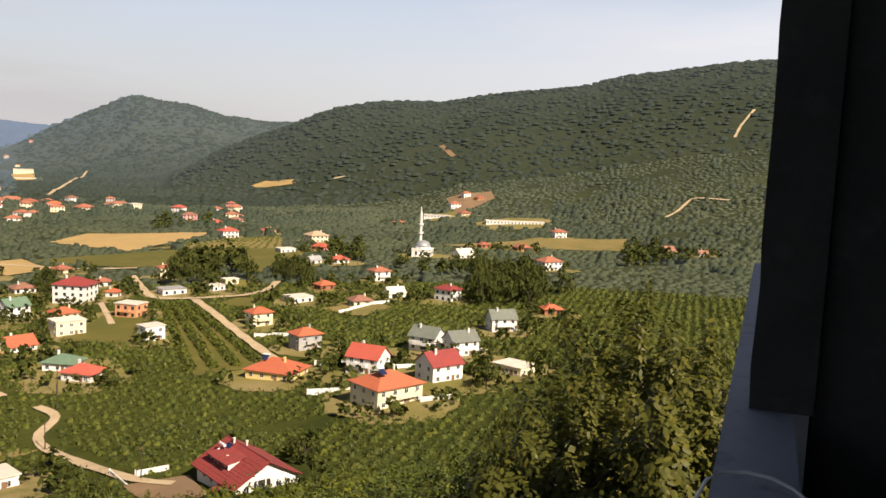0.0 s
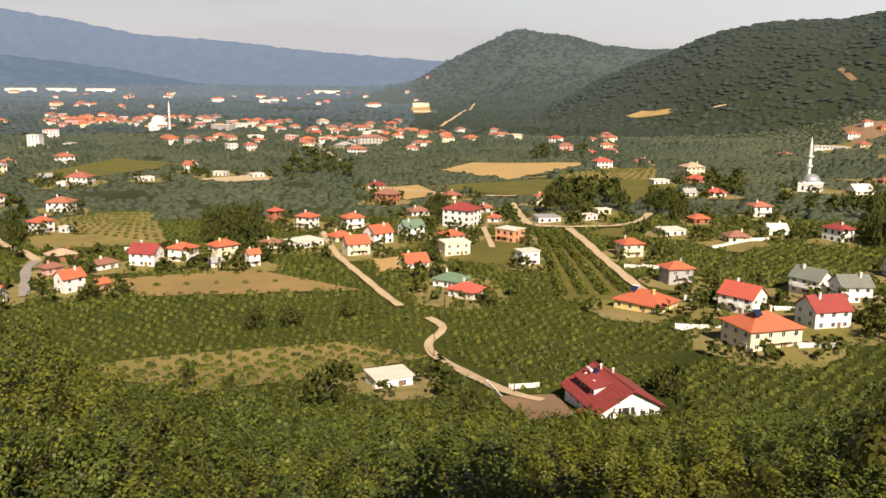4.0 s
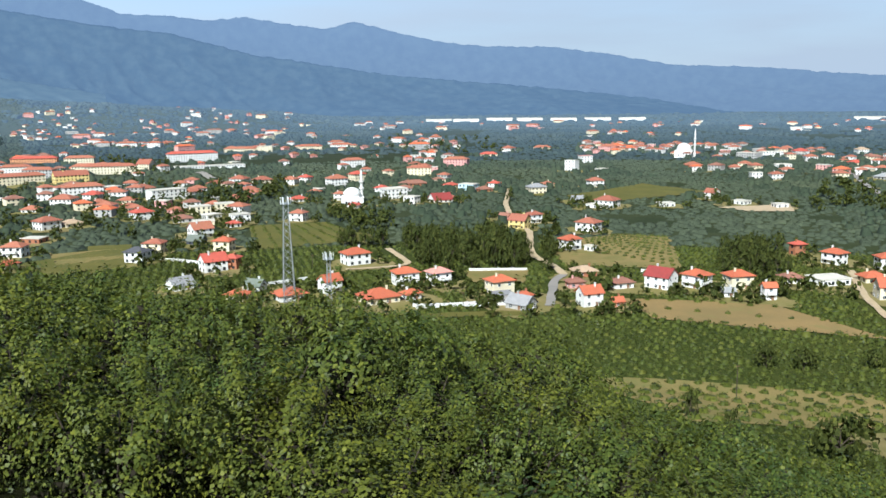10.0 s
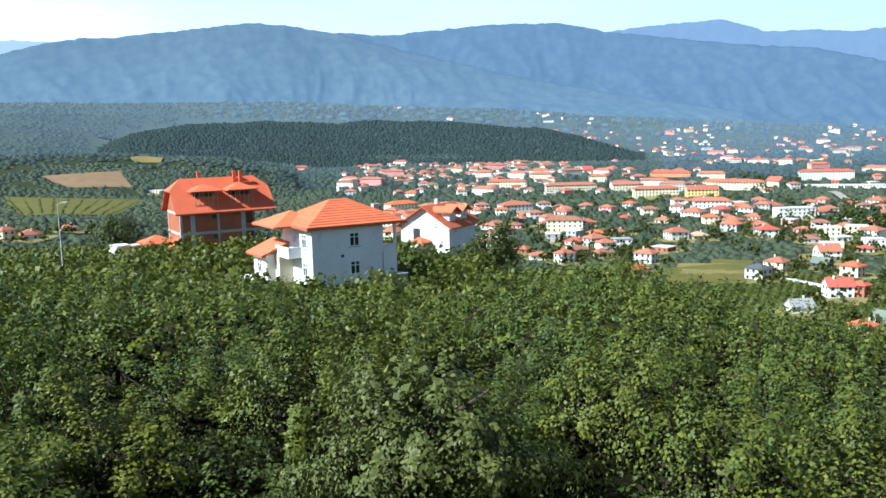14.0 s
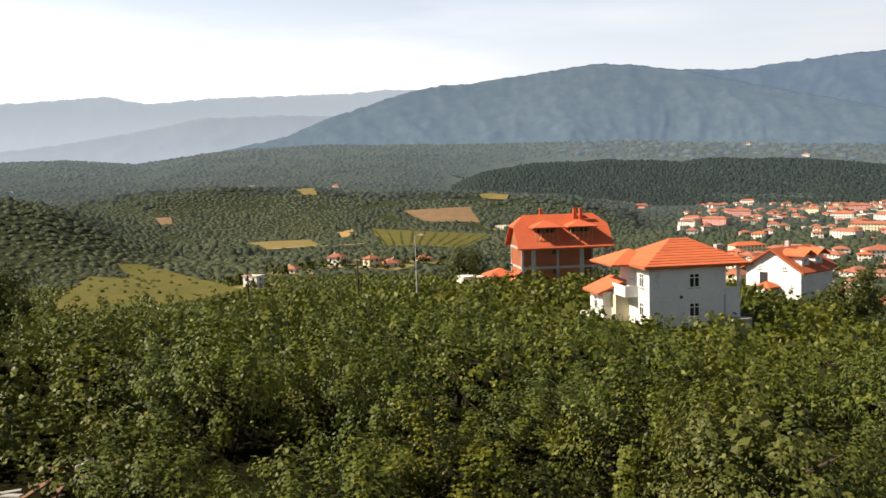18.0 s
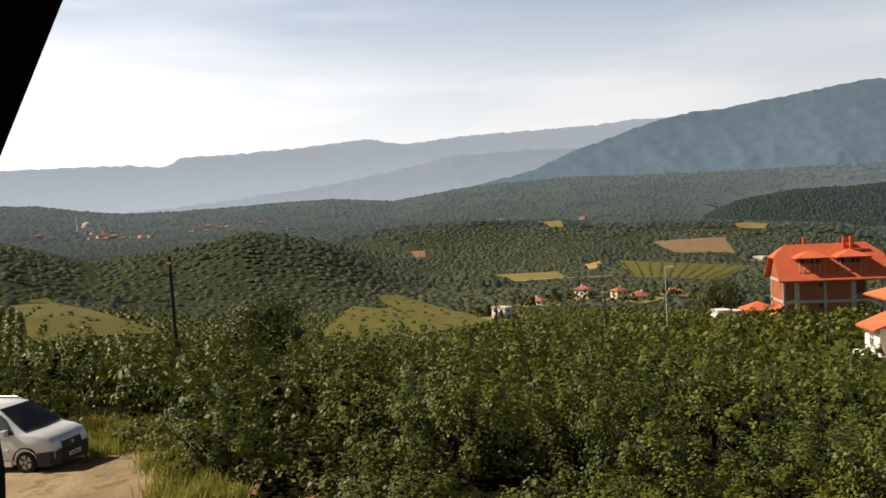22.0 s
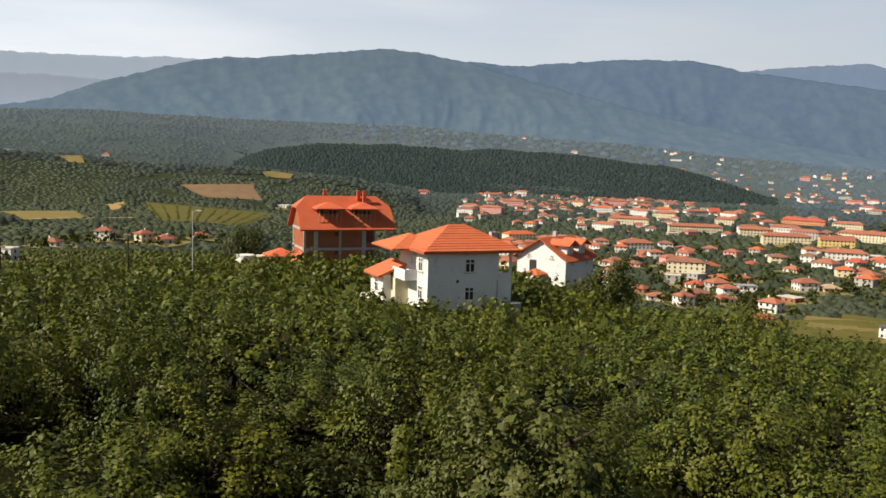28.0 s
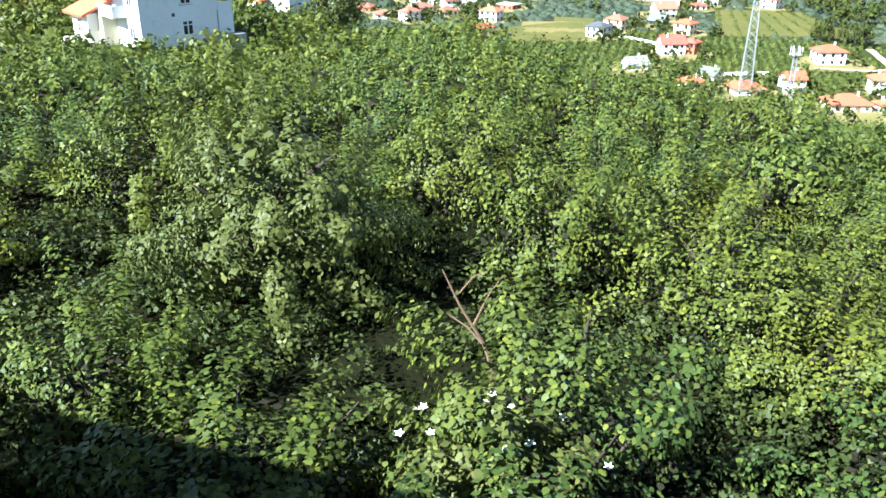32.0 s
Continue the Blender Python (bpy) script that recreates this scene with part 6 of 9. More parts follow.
def hill_house(x, y, z, turn):
    """Two storeys in pale render; origin at the corner nearest the orchard, x along the shaded wall, y along the sunny one."""
    ob = thing("hill_house", pose(x, y, z, 0, 0, turn), "pale rendered two-storey house with orange hipped roof among hazels", "house")
    m = pose(x, y, z, 0, 0, turn)
    h = 6.1
    # duller render on shaded walls, whiter plaster on sunlit ones: light put into colour
    ren, whi = M_RENDER, WALLS["white"]
    part("wall", Shape().box(0, 0.02, -3, 8.2, 8.0, h), ren, ob, "smooth render in a duller tone for the shaded wall")
    part("loggia_wall", Shape().box(8.2, 0.02, -3, 9.8, 8.0, 3.3), ren, ob)
    part("loggia_post", Shape().box(9.55, 0.02, 3.3, 9.8, 0.3, h), ren, ob)
    part("loggia_post", Shape().box(9.55, 7.7, 3.3, 9.8, 8.0, h), ren, ob)
    part("loggia_rail", Shape().box(8.2, 0.0, 3.3, 9.55, 0.12, 3.85), ren, ob)
    part("sunny_wall", Shape().box(-0.06, 0.0, -3, 0.0, 8.0, h), whi, ob, "plaster in a whiter tone for the sunlit wall")
    roof = tile_rows(ob, 9.8, 8.0, h + 0.2, 0.9, 0.50, ROOFS["orange"])
    roof.location = (4.9, 4.0, 0)
    part("side_roof", hip_roof(5.0, 5.2, h + 0.15, 0.75, 0.42)[0], ROOFS["orange"], ob, at=pose(0.4, 6.6, 0))
    part("chimney", Shape().box(8.0, 1.6, h + 0.5, 8.7, 2.3, h + 2.0), M_CONCRETE, ob)
    for zz in (0.95, 3.95):
        window_at(ob, pose(4.75, 0.0, zz))
        window_at(ob, pose(-0.07, 1.9, zz, 0, 0, -90))
    window_at(ob, pose(-0.07, 4.6, 4.6, 0, 0, -90), (0.6, 0.7))
    part("balcony", Shape().box(-1.5, 2.9, 2.85, -0.07, 6.6, 3.05), whi, ob, "white balcony slab")
    part("balcony_front", Shape().box(-1.5, 2.9, 3.05, -1.36, 6.6, 4.0), whi, ob)
    part("balcony_side", Shape().box(-1.36, 2.9, 3.05, -0.07, 3.03, 4.0), ren, ob, "render in the duller tone of the shaded sides")
    part("wing", Shape().box(-2.6, 6.6, -3, 0.0, 10.6, 3.0), whi, ob, "white single-storey wing")
    part("wing_roof", Shape().block([(-3.3, 6.1, 2.75), (0.0, 6.1, 4.1), (0.0, 11.2, 4.1), (-3.3, 11.2, 2.75)], [(-3.3, 6.1, 2.97), (0.0, 6.1, 4.32), (0.0, 11.2, 4.32), (-3.3, 11.2, 2.97)]), ROOFS["orange"], ob, "orange tiled lean-to roof")
    window_at(ob, pose(-2.61, 8.6, 0.9, 0, 0, -90))
    part("terrace_wall", Shape().box(-4.0, 5.2, -3, -2.6, 11.4, 0.35), whi, ob)
    part("porch_wall", Shape().box(-1.6, 5.4, -3, -0.07, 6.59, 2.84), WALLS["cream"], ob, "cream porch wall")
    part("vent", Shape().box(3.2, -0.05, 2.9, 3.5, 0.015, 3.2), M_METAL_AND_SHADE, ob)
    part("patch", Shape().box(6.4, -0.012, -2, 8.2, 0.018, 0.9), M_CONCRETE, ob, "darker grey patch low on the render")
    part("pipe", Shape().tube([(8.05, -0.08, -2), (8.05, -0.08, 3.1)], [0.07, 0.07], 6), M_STEEL, ob)
    part("steps", Shape().box(8.3, -1.3, -3, 10.4, 0.0, 0.7), M_CONCRETE, ob)
    q = m @ Vector((4.5, 4, 0))
    HOUSE_SPOTS.append((q.x, q.y, 7.0))
    q = m @ Vector((-1.5, 8, 0))
    HOUSE_SPOTS.append((q.x, q.y, 4.5))
    q = m @ Vector((-5.5, 9.0, 0))
    HOUSE_SPOTS.append((q.x, q.y, 3.6))
    HOUSE_SPOTS.append((q.x * 0.94 + 1.0, q.y * 0.94, 3.6))
    pg = thing("pergola", pose(q.x, q.y, z - 0.4, 0, 0, turn), "low slatted timber pergola beside the terrace", "pergola")
    for i in range(8):
        part("slat", Shape().box(-1.3, -2.6 + i * 0.7, 0.0, 1.6, -2.35 + i * 0.7, 0.12), M_PALEWOOD, pg)
    for px in (-1.2, 1.4):
        part("beam", Shape().box(px - 0.08, -2.8, -0.16, px + 0.08, 2.8, -0.002), M_PALEWOOD, pg)
        for py in (-2.5, 2.5):
            part("post", Shape().box(px - 0.07, py - 0.07, -2.6, px + 0.07, py + 0.07, -0.162), M_PALEWOOD, pg)


HX, HY = polar(-54.1, 88)
hill_house(HX, HY, -15.95, 77)


def frame_house(x, y, z, turn):
    """A house still being built: concrete frame, raw brick infill, finished roof with two open dormers. x runs along the front."""
    ob = thing("unfinished_house", pose(x, y, z, 0, 0, turn), "unfinished brick and concrete house with orange tiled roof", "house")
    L, D, fh = 11.8, 8.0, 2.95
    h = 2 * fh
    for cx in (-1.7, 0.0, 3.8, 7.6, 11.6):
        for cy in (0.15, D - 0.15):
            wide = 0.32 if cx in (0.0, 7.6) else 0.16
            part("column", Shape().box(cx - wide, cy - 0.18, -3, cx + wide, cy + 0.18, h), M_CONCRETE, ob)
    for zz in (0.0, fh, h):
        part("slab", Shape().box(-1.9, -0.06, zz - 0.32, L, D + 0.06, zz + 0.06), M_CONCRETE, ob, "grey concrete floor slab")
    for fl in (-1, 0, 1):
        z0, z1 = fl * fh + 0.064, (fl + 1) * fh - 0.324
        for a, b in ((-1.5, -0.34), (0.34, 3.62), (3.98, 7.26)):
            part("brick_panel", Shape().box(a, 0.06, z0, b, 0.26, z1), M_BRICK, ob)
        part("brick_panel", Shape().box(-1.86, 0.4, z0, -1.64, D - 0.4, z1), M_BRICK, ob)
        part("brick_panel", Shape().box(7.5, 0.4, z0, 7.72, D - 0.4, z1), M_BRICK, ob)
        part("brick_panel", Shape().box(-1.5, D - 0.3, z0, L - 0.3, D - 0.1, z1), M_BRICK, ob)
    for fl in (0, 1):
        part("vent", Shape().box(2.95, 0.02, fl * fh + 1.9, 3.5, 0.058, fl * fh + 2.5), M_METAL_AND_SHADE, ob)
        part("parapet", Shape().box(7.94, 0.0, fl * fh + 0.064, L, 0.14, fl * fh + 0.75), M_BRICK, ob)
    # roof: steep, with both gable tips clipped
    e, top, clip = 0.9, h + 4.9, h + 3.25
    x0, x1, y0, y1, ym = -2.6, L + 0.7, -e, D + e, D / 2
    k = (clip - h) / (top - h)
    yc0, yc1 = y0 + (ym - y0) * k, y1 + (ym - y1) * k
    v = [(x0, y0, h), (x1, y0, h), (x1, y1, h), (x0, y1, h), (x0, yc0, clip), (x0, yc1, clip), (x1, yc0, clip), (x1, yc1, clip), (x0 + 1.9, ym, top), (x1 - 1.9, ym, top)]
    low = [(a, b, c - 0.22) for a, b, c in v]
    outer = [(0, 1, 6, 9, 8, 4), (2, 3, 5, 8, 9, 7), (4, 8, 5), (7, 9, 6)]
    edge = [(0, 1), (1, 6), (6, 7), (7, 2), (2, 3), (3, 5), (5, 4), (4, 0)]
    f = outer + [tuple(i + 10 for i in q[::-1]) for q in outer] + [(a + 10, b + 10, b, a) for a, b in edge]
    roof = part("roof", Shape().add(v + low, f), ROOFS["newred"], ob, "new orange tiled roof")
    for gx, sgn in ((x0 + 0.75, 1), (x1 - 0.95, 1)):
        part("gable_panel", Shape().add([(gx, 0.2, h + 0.1), (gx, D - 0.2, h + 0.1), (gx, yc1 - 0.25, clip - 0.3), (gx, yc0 + 0.25, clip - 0.3), (gx + 0.2, 0.2, h + 0.1), (gx + 0.2, D - 0.2, h + 0.1), (gx + 0.2, yc1 - 0.25, clip - 0.3), (gx + 0.2, yc0 + 0.25, clip - 0.3)],
             [(0, 3, 2, 1), (4, 5, 6, 7), (0, 1, 5, 4), (1, 2, 6, 5), (2, 3, 7, 6), (3, 0, 4, 7)]), M_BRICK, ob)
    for cx, cy in ((2.4, ym + 0.7), (7.5, ym - 0.6), (8.3, ym - 1.2)):
        part("chimney", Shape().box(cx - 0.25, cy - 0.25, top - 1.8, cx + 0.25, cy + 0.25, top + 0.9), ROOFS["newred"], roof)
    for dx in (2.2, 7.6):
        part("dormer_roof", hip_roof(3.6, 3.4, h + 3.15, 0.55, 0.42)[0], ROOFS["newred"], ob, at=pose(dx, 1.5, 0))
        # near-black panel stands in for shade inside the dormer
        part("dormer_shade_panel", Shape().box(dx - 1.6, 1.3, h + 1.0, dx + 1.6, 1.45, h + 2.9), M_METAL_AND_SHADE, ob, "dark panel painting in the shade of the open dormer")
        for sx in (-1.7, -1.0, -0.35, 0.35, 1.0, 1.7):
            part("prop", Shape().tube([(dx + sx, 0.05, h + 0.65), (dx + sx, 0.05, h + 2.95)], [0.07, 0.07], 5), M_PALEWOOD, ob)
        for sx in (-1.3, 0.7):
            part("prop", Shape().tube([(dx + sx, 0.0, h + 0.7), (dx + sx + 0.7, 0.0, h + 2.9)], [0.06, 0.06], 5), M_PALEWOOD, ob)
    # low annexe and curved white shed to the side
    part("annexe", Shape().box(-6.2, 3.0, -4, -2.7, 6.6, 1.3), M_BRICK, ob, "orange hollow-brick annexe")
    part("annexe_roof", hip_roof(3.9, 4.0, 1.5, 0.5, 0.45)[0], ROOFS["newred"], ob, at=pose(-4.4, 4.8, 0))
    part("annexe_window", Shape().box(-4.9, 2.94, 0.0, -4.3, 2.998, 0.6), M_GLASS, ob)
    part("stair_roof", Shape().block([(-3.6, 0.3, 0.4), (-1.95, 0.3, 2.2), (-1.95, 2.6, 2.2), (-3.6, 2.6, 0.4)], [(-3.6, 0.3, 0.56), (-1.95, 0.3, 2.36), (-1.95, 2.6, 2.36), (-3.6, 2.6, 0.56)]), ROOFS["newred"], ob)
    m = ob.matrix_basis
    q = m @ Vector((4.8, 4, 0))
    HOUSE_SPOTS.append((q.x, q.y, 8.5))
    q = m @ Vector((-4.5, 4.8, 0))
    HOUSE_SPOTS.append((q.x, q.y, 4.0))
    q = m @ Vector((-9.6, 6.0, 0))
    shed = thing("shed", pose(q.x, q.y, z - 1.2, 0, 0, turn), "small white block shed beside the building site", "shed")
    part("wall", Shape().spin([(1.5, -3), (1.5, 2.6)], 0, 0, 14), WALLS["white"], shed)
    part("wall_wing", Shape().box(1.4, -0.8, -3, 4.4, 1.6, 2.2), WALLS["stone"], shed)
    part("roof", Shape().box(1.2, -1.0, 2.204, 4.6, 1.8, 2.4), ROOFS["pale"], shed)
    HOUSE_SPOTS.append((q.x, q.y, 4.0))


FX, FY = polar(-61.66, 131)
frame_house(FX, FY, -131 * math.tan(radians(4.95)) - 5.9, 75)


def dormer_house(x, y, z, turn):
    """Pale gabled house with two dormers; origin at the corner towards the orchard."""
    ob = thing("dormer_house", pose(x, y, z, 0, 0, turn), "pale rendered house with orange gabled roof and dormers", "house")
    w, d, h = 8.2, 8.4, 3.6
    whi = M_RENDER
    s = walls_of(w, d, h, h + d / 2 * 0.62, 3)
    part("wall", s, whi, ob, at=pose(w / 2, d / 2, 0))
    r = part("roof", gable_roof(w, d, h, 0.8, 0.62)[0], ROOFS["orange"], ob, at=pose(w / 2, d / 2, 0))
    for dx in (1.9, 5.4):
        part("dormer", Shape().box(dx - 0.9, 0.5, h + 0.2, dx + 0.9, 3.2, h + 1.9), whi, ob)
        g, t = gable_roof(3.2, 2.4, h + 1.9, 0.3, 0.5)
        part("dormer_roof", g, ROOFS["orange"], ob, at=pose(dx, 1.6, 0, 0, 0, 90))
        window_at(ob, pose(dx, 0.496, h + 0.75), (0.8, 0.9))
    for u, zz in ((2.0, 0.4), (6.4, 0.4), (2.0, 2.6), (6.4, 2.6)):
        window_at(ob, pose(u, -0.004, zz), (0.6, 0.6))
    for u, zz in ((1.6, 0.5), (4.2, 0.5), (2.4, 3.4), (6.3, 3.4)):
        window_at(ob, pose(-0.004, u, zz, 0, 0, -90), (0.6, 0.7))
    # dark panel on the flat wall stands in for an opening in shade
    part("recess_shade", Shape().box(-0.05, 5.0, 1.0, -0.003, 6.2, 3.0), M_METAL_AND_SHADE, ob, "dark panel painted as the shade of an open balcony")
    part("porch_roof", hip_roof(2.4, 2.0, 1.2, 0.4, 0.5)[0], ROOFS["orange"], ob, at=pose(-1.2, 4.4, 0))
    part("chimney", Shape().box(5.6, 5.2, h + 1.4, 6.2, 5.8, h + 3.4), M_CONCRETE, r, at=pose(-w / 2, -d / 2, 0))
    q = ob.matrix_basis @ Vector((4, 4, 0))
    HOUSE_SPOTS.append((q.x, q.y, 6.8))


DX, DY = polar(-44.92, 125)
dormer_house(DX, DY, -125 * math.tan(radians(6.43)) - 3.6, 105)

# ---- greenery ----
def leaf_cloud(n, rx, rz, leaf, seed, clumps=0, inner=0.55, droop=0.35, tilt=0.5, tight=0.13, core=0):
    """n single leaves, each a bent lozenge, gathered in clumps on a dome of radius rx and height rz."""
    rng = np.random.default_rng(seed)
    k = clumps or n
    d = rng.normal(size=(k, 3))
    d[:, 2] = np.abs(d[:, 2]) * 1.1 - 0.3
    d /= np.linalg.norm(d, axis=1)[:, None]
    cc = d * (rng.uniform(inner, 1.0, k) ** 0.7 * rng.uniform(0.84, 1.16, k))[:, None]
    if clumps:
        which = rng.integers(0, clumps, n)
        off = rng.normal(size=(n, 3)) * tight * np.array([1.15, 1.15, 0.8])
        p = cc[which] + off
        own = off / np.maximum(np.linalg.norm(off, axis=1), 1e-6)[:, None]
    else:
        p, own = cc, np.zeros((n, 3))
    out = p / np.maximum(np.linalg.norm(p, axis=1), 1e-6)[:, None]
    p = p * np.array([rx, rx, rz * 0.72]) + np.array([0, 0, rz * 0.36])
    nrm = out * 0.7 + own * 0.55 + rng.normal(size=(n, 3)) * tilt * 0.8 + np.array([0, 0, 0.25])
    nrm /= np.linalg.norm(nrm, axis=1)[:, None]
    t = rng.normal(size=(n, 3)) + out * 0.3 + np.array([0, 0, -droop])
    t -= nrm * (t * nrm).sum(1)[:, None]
    t /= np.linalg.norm(t, axis=1)[:, None]
    b = np.cross(nrm, t)
    s = leaf * rng.uniform(0.6, 1.3, n)[:, None]
    v = np.stack([p - t * s * 0.5, p + b * s * 0.42 - nrm * s * 0.10 - t * s * 0.05, p + t * s * 0.55 - nrm * s * 0.12, p - b * s * 0.42 - nrm * s * 0.10 - t * s * 0.05], 1)
    v = v.reshape(-1, 3)
    if core:
        w, _ = leaf_cloud(core, rx * 0.66, rz * 0.78, rx * 0.26, seed + 1000, inner=0.6, tilt=0.3)
        v = np.concatenate([v, w])
    return v, np.arange(len(v)).reshape(-1, 4)


def shoots(n, rx, rz, leaf, seed, count, plume=0.17, round_leaf=True, low=0.12, long_leaf=1.0):
    """A bush of arching shoots that rise from one stool: leaves stand round each shoot's outer half, densest near its nodding tip."""
    rng = np.random.default_rng(seed)
    k = np.arange(count)
    a = k * 2.39996 + rng.uniform(-0.35, 0.35, count)
    up = np.clip(1 - (k + 0.5) / count * (1 - low) + rng.uniform(-0.1, 0.1, count), 0.05, 1.0)
    side = np.sqrt(np.maximum(0, 1 - up ** 2))
    reach = rng.uniform(0.74, 1.16, count)
    tip = np.column_stack([np.cos(a) * side, np.sin(a) * side, up]) * reach[:, None]
    j = rng.integers(0, count, n)
    t = 0.42 + 0.66 * rng.random(n) ** 0.75
    bend = np.column_stack([np.zeros(n), np.zeros(n), 0.30 * side[j] * t * (1.15 - t) * 2])
    spine = tip[j] * t[:, None] + bend
    off = rng.normal(size=(n, 3))
    off /= np.linalg.norm(off, axis=1)[:, None]
    wide = plume * (1.25 - 0.72 * t) * rng.uniform(0.3, 1.0, n) ** 0.5
    p = (spine + off * wide[:, None]) * np.array([rx, rx, rz])
    nrm = off * 0.60 + tip[j] * 0.95 + np.array([0, 0, 0.12]) + rng.normal(size=(n, 3)) * 0.26
    nrm /= np.linalg.norm(nrm, axis=1)[:, None]
    d = off + tip[j] * 0.5 + rng.normal(size=(n, 3)) * 0.5 + np.array([0, 0, -0.45])
    d -= nrm * (d * nrm).sum(1)[:, None]
    d /= np.linalg.norm(d, axis=1)[:, None]
    b = np.cross(nrm, d)
    s = leaf * rng.uniform(0.6, 1.25, n)[:, None]
    d = d * long_leaf
    if round_leaf:
        v = np.stack([p - d * s * 0.5, p - d * s * 0.22 + b * s * 0.36 - nrm * s * 0.10, p + d * s * 0.2 + b * s * 0.33 - nrm * s * 0.13, p + d * s * 0.62 - nrm * s * 0.2,
                      p + d * s * 0.2 - b * s * 0.33 - nrm * s * 0.13, p - d * s * 0.22 - b * s * 0.36 - nrm * s * 0.10], 1).reshape(-1, 3)
        i = np.arange(n)[:, None] * 6
        return v, np.concatenate([i + np.array([[0, 1, 2, 3]]), i + np.array([[0, 3, 4, 5]])])
    v = np.stack([p - d * s * 0.5, p + b * s * 0.40 - nrm * s * 0.10 - d * s * 0.05, p + d * s * 0.6 - nrm * s * 0.15, p - b * s * 0.40 - nrm * s * 0.10 - d * s * 0.05], 1).reshape(-1, 3)
    return v, np.arange(len(v)).reshape(-1, 4)


def joined(*clouds):
    vs, fs, base = [], [], 0
    for v, f in clouds:
        vs.append(v)
        fs.append(f + base)
        base += len(v)
    return np.concatenate(vs), np.concatenate(fs)


def far_crown(seed):
    """An uneven low dome: the crown of one tree in a wood more than half a kilometre off."""
    rng = np.random.default_rng(seed)
    a = np.arange(6) * math.pi / 3 + rng.uniform(-0.35, 0.35, 6)
    rings = [np.column_stack([q * np.cos(a + t) * j, q * np.sin(a + t) * j, z + rng.uniform(-0.12, 0.12, 6)]) for q, z, t, j in ((1.0, 0.05, 0, rng.uniform(0.75, 1.25, 6)), (0.62, 0.8, 0.3, rng.uniform(0.7, 1.3, 6)))]
    f = [(k, (k + 1) % 6, 6 + (k + 1) % 6, 6 + k) for k in range(6)] + [(6, 7, 8, 9), (6, 9, 10, 11)]
    return np.concatenate(rings), np.array(f)


def scatter(name, templates, xyz, scale, turn, material, label, category, squash=None, smooth=False):
    """Many plants of a few patterns, joined into one mesh."""
    rng = np.random.default_rng(len(xyz))
    pick = rng.integers(0, len(templates), len(xyz))
    vs, fs, base = [], [], 0
    for k, (tv, tf) in enumerate(templates):
        sel = np.where(pick == k)[0]
        if not len(sel):
            continue
        c, s = np.cos(turn[sel])[:, None], np.sin(turn[sel])[:, None]
        sc = scale[sel][:, None]
        v = np.stack([(tv[None, :, 0] * c - tv[None, :, 1] * s) * sc, (tv[None, :, 0] * s + tv[None, :, 1] * c) * sc,
                      tv[None, :, 2] * sc * (1 if squash is None else squash[sel][:, None])], -1) + xyz[sel][:, None, :]
        vs.append(v.reshape(-1, 3))
        fs.append((tf[None] + (np.arange(len(sel)) * len(tv))[:, None, None] + base).reshape(-1, 4))
        base += len(sel) * len(tv)
    ob = new(name, big_mesh(name, np.concatenate(vs), np.concatenate(fs), material, smooth))
    return tagged(ob, label, category, kind="stuff")


def clear_of(x, y, pad=0.0):
    """Which of the spots lie off the fields, roads and houses."""
    ok = np.ones(len(x), bool)
    for q in KEEP_CLEAR:
        lo, hi = q.min(0), q.max(0)
        near = np.where(ok & (x > lo[0]) & (x < hi[0]) & (y > lo[1]) & (y < hi[1]))[0]
        if not len(near):
            continue
        px, py = x[near], y[near]
        inside = np.zeros(len(near), bool)
        for i in range(4):
            (x0, y0), (x1, y1) = q[i], q[(i + 1) % 4]
            cut = ((y0 > py) != (y1 > py)) & (px < (x1 - x0) * (py - y0) / (y1 - y0 + 1e-9) + x0)
            inside ^= cut
        ok[near[inside]] = False
    for hx, hy, hr in HOUSE_SPOTS:
        ok &= (x - hx) ** 2 + (y - hy) ** 2 > (hr + pad) ** 2
    return ok


def spots(r0, r1, az0, az1, step, seed, jitter=0.38, turn=0.35):
    """A jittered planting grid within a stretch of the plan."""
    rng = np.random.default_rng(seed)
    g = np.arange(-r1, r1, step)
    x, y = np.meshgrid(g, g)
    x, y = x.ravel(), y.ravel()
    x, y = x * math.cos(turn) - y * math.sin(turn), x * math.sin(turn) + y * math.cos(turn)
    x, y = x + rng.uniform(-jitter, jitter, len(x)) * step, y + rng.uniform(-jitter, jitter, len(y)) * step
    r, az = np.hypot(x, y), np.degrees(np.arctan2(x, y))
    ok = (r > r0) & (r < r1) & (az > az0) & (az < az1)
    return x[ok], y[ok], rng


def planted(name, templates, x, y, size, rng, material, label, category, sink=0.2, tall=(0.75, 1.05), smooth=False):
    z = land(x, y) - sink
    n = len(x)
    scatter(name, templates, np.column_stack([x, y, z]), size * rng.uniform(0.85, 1.15, n), rng.uniform(0, 6.28, n), material, label, category, rng.uniform(*tall, n), smooth)



# ---- trees ----
TREE_KINDS = {}


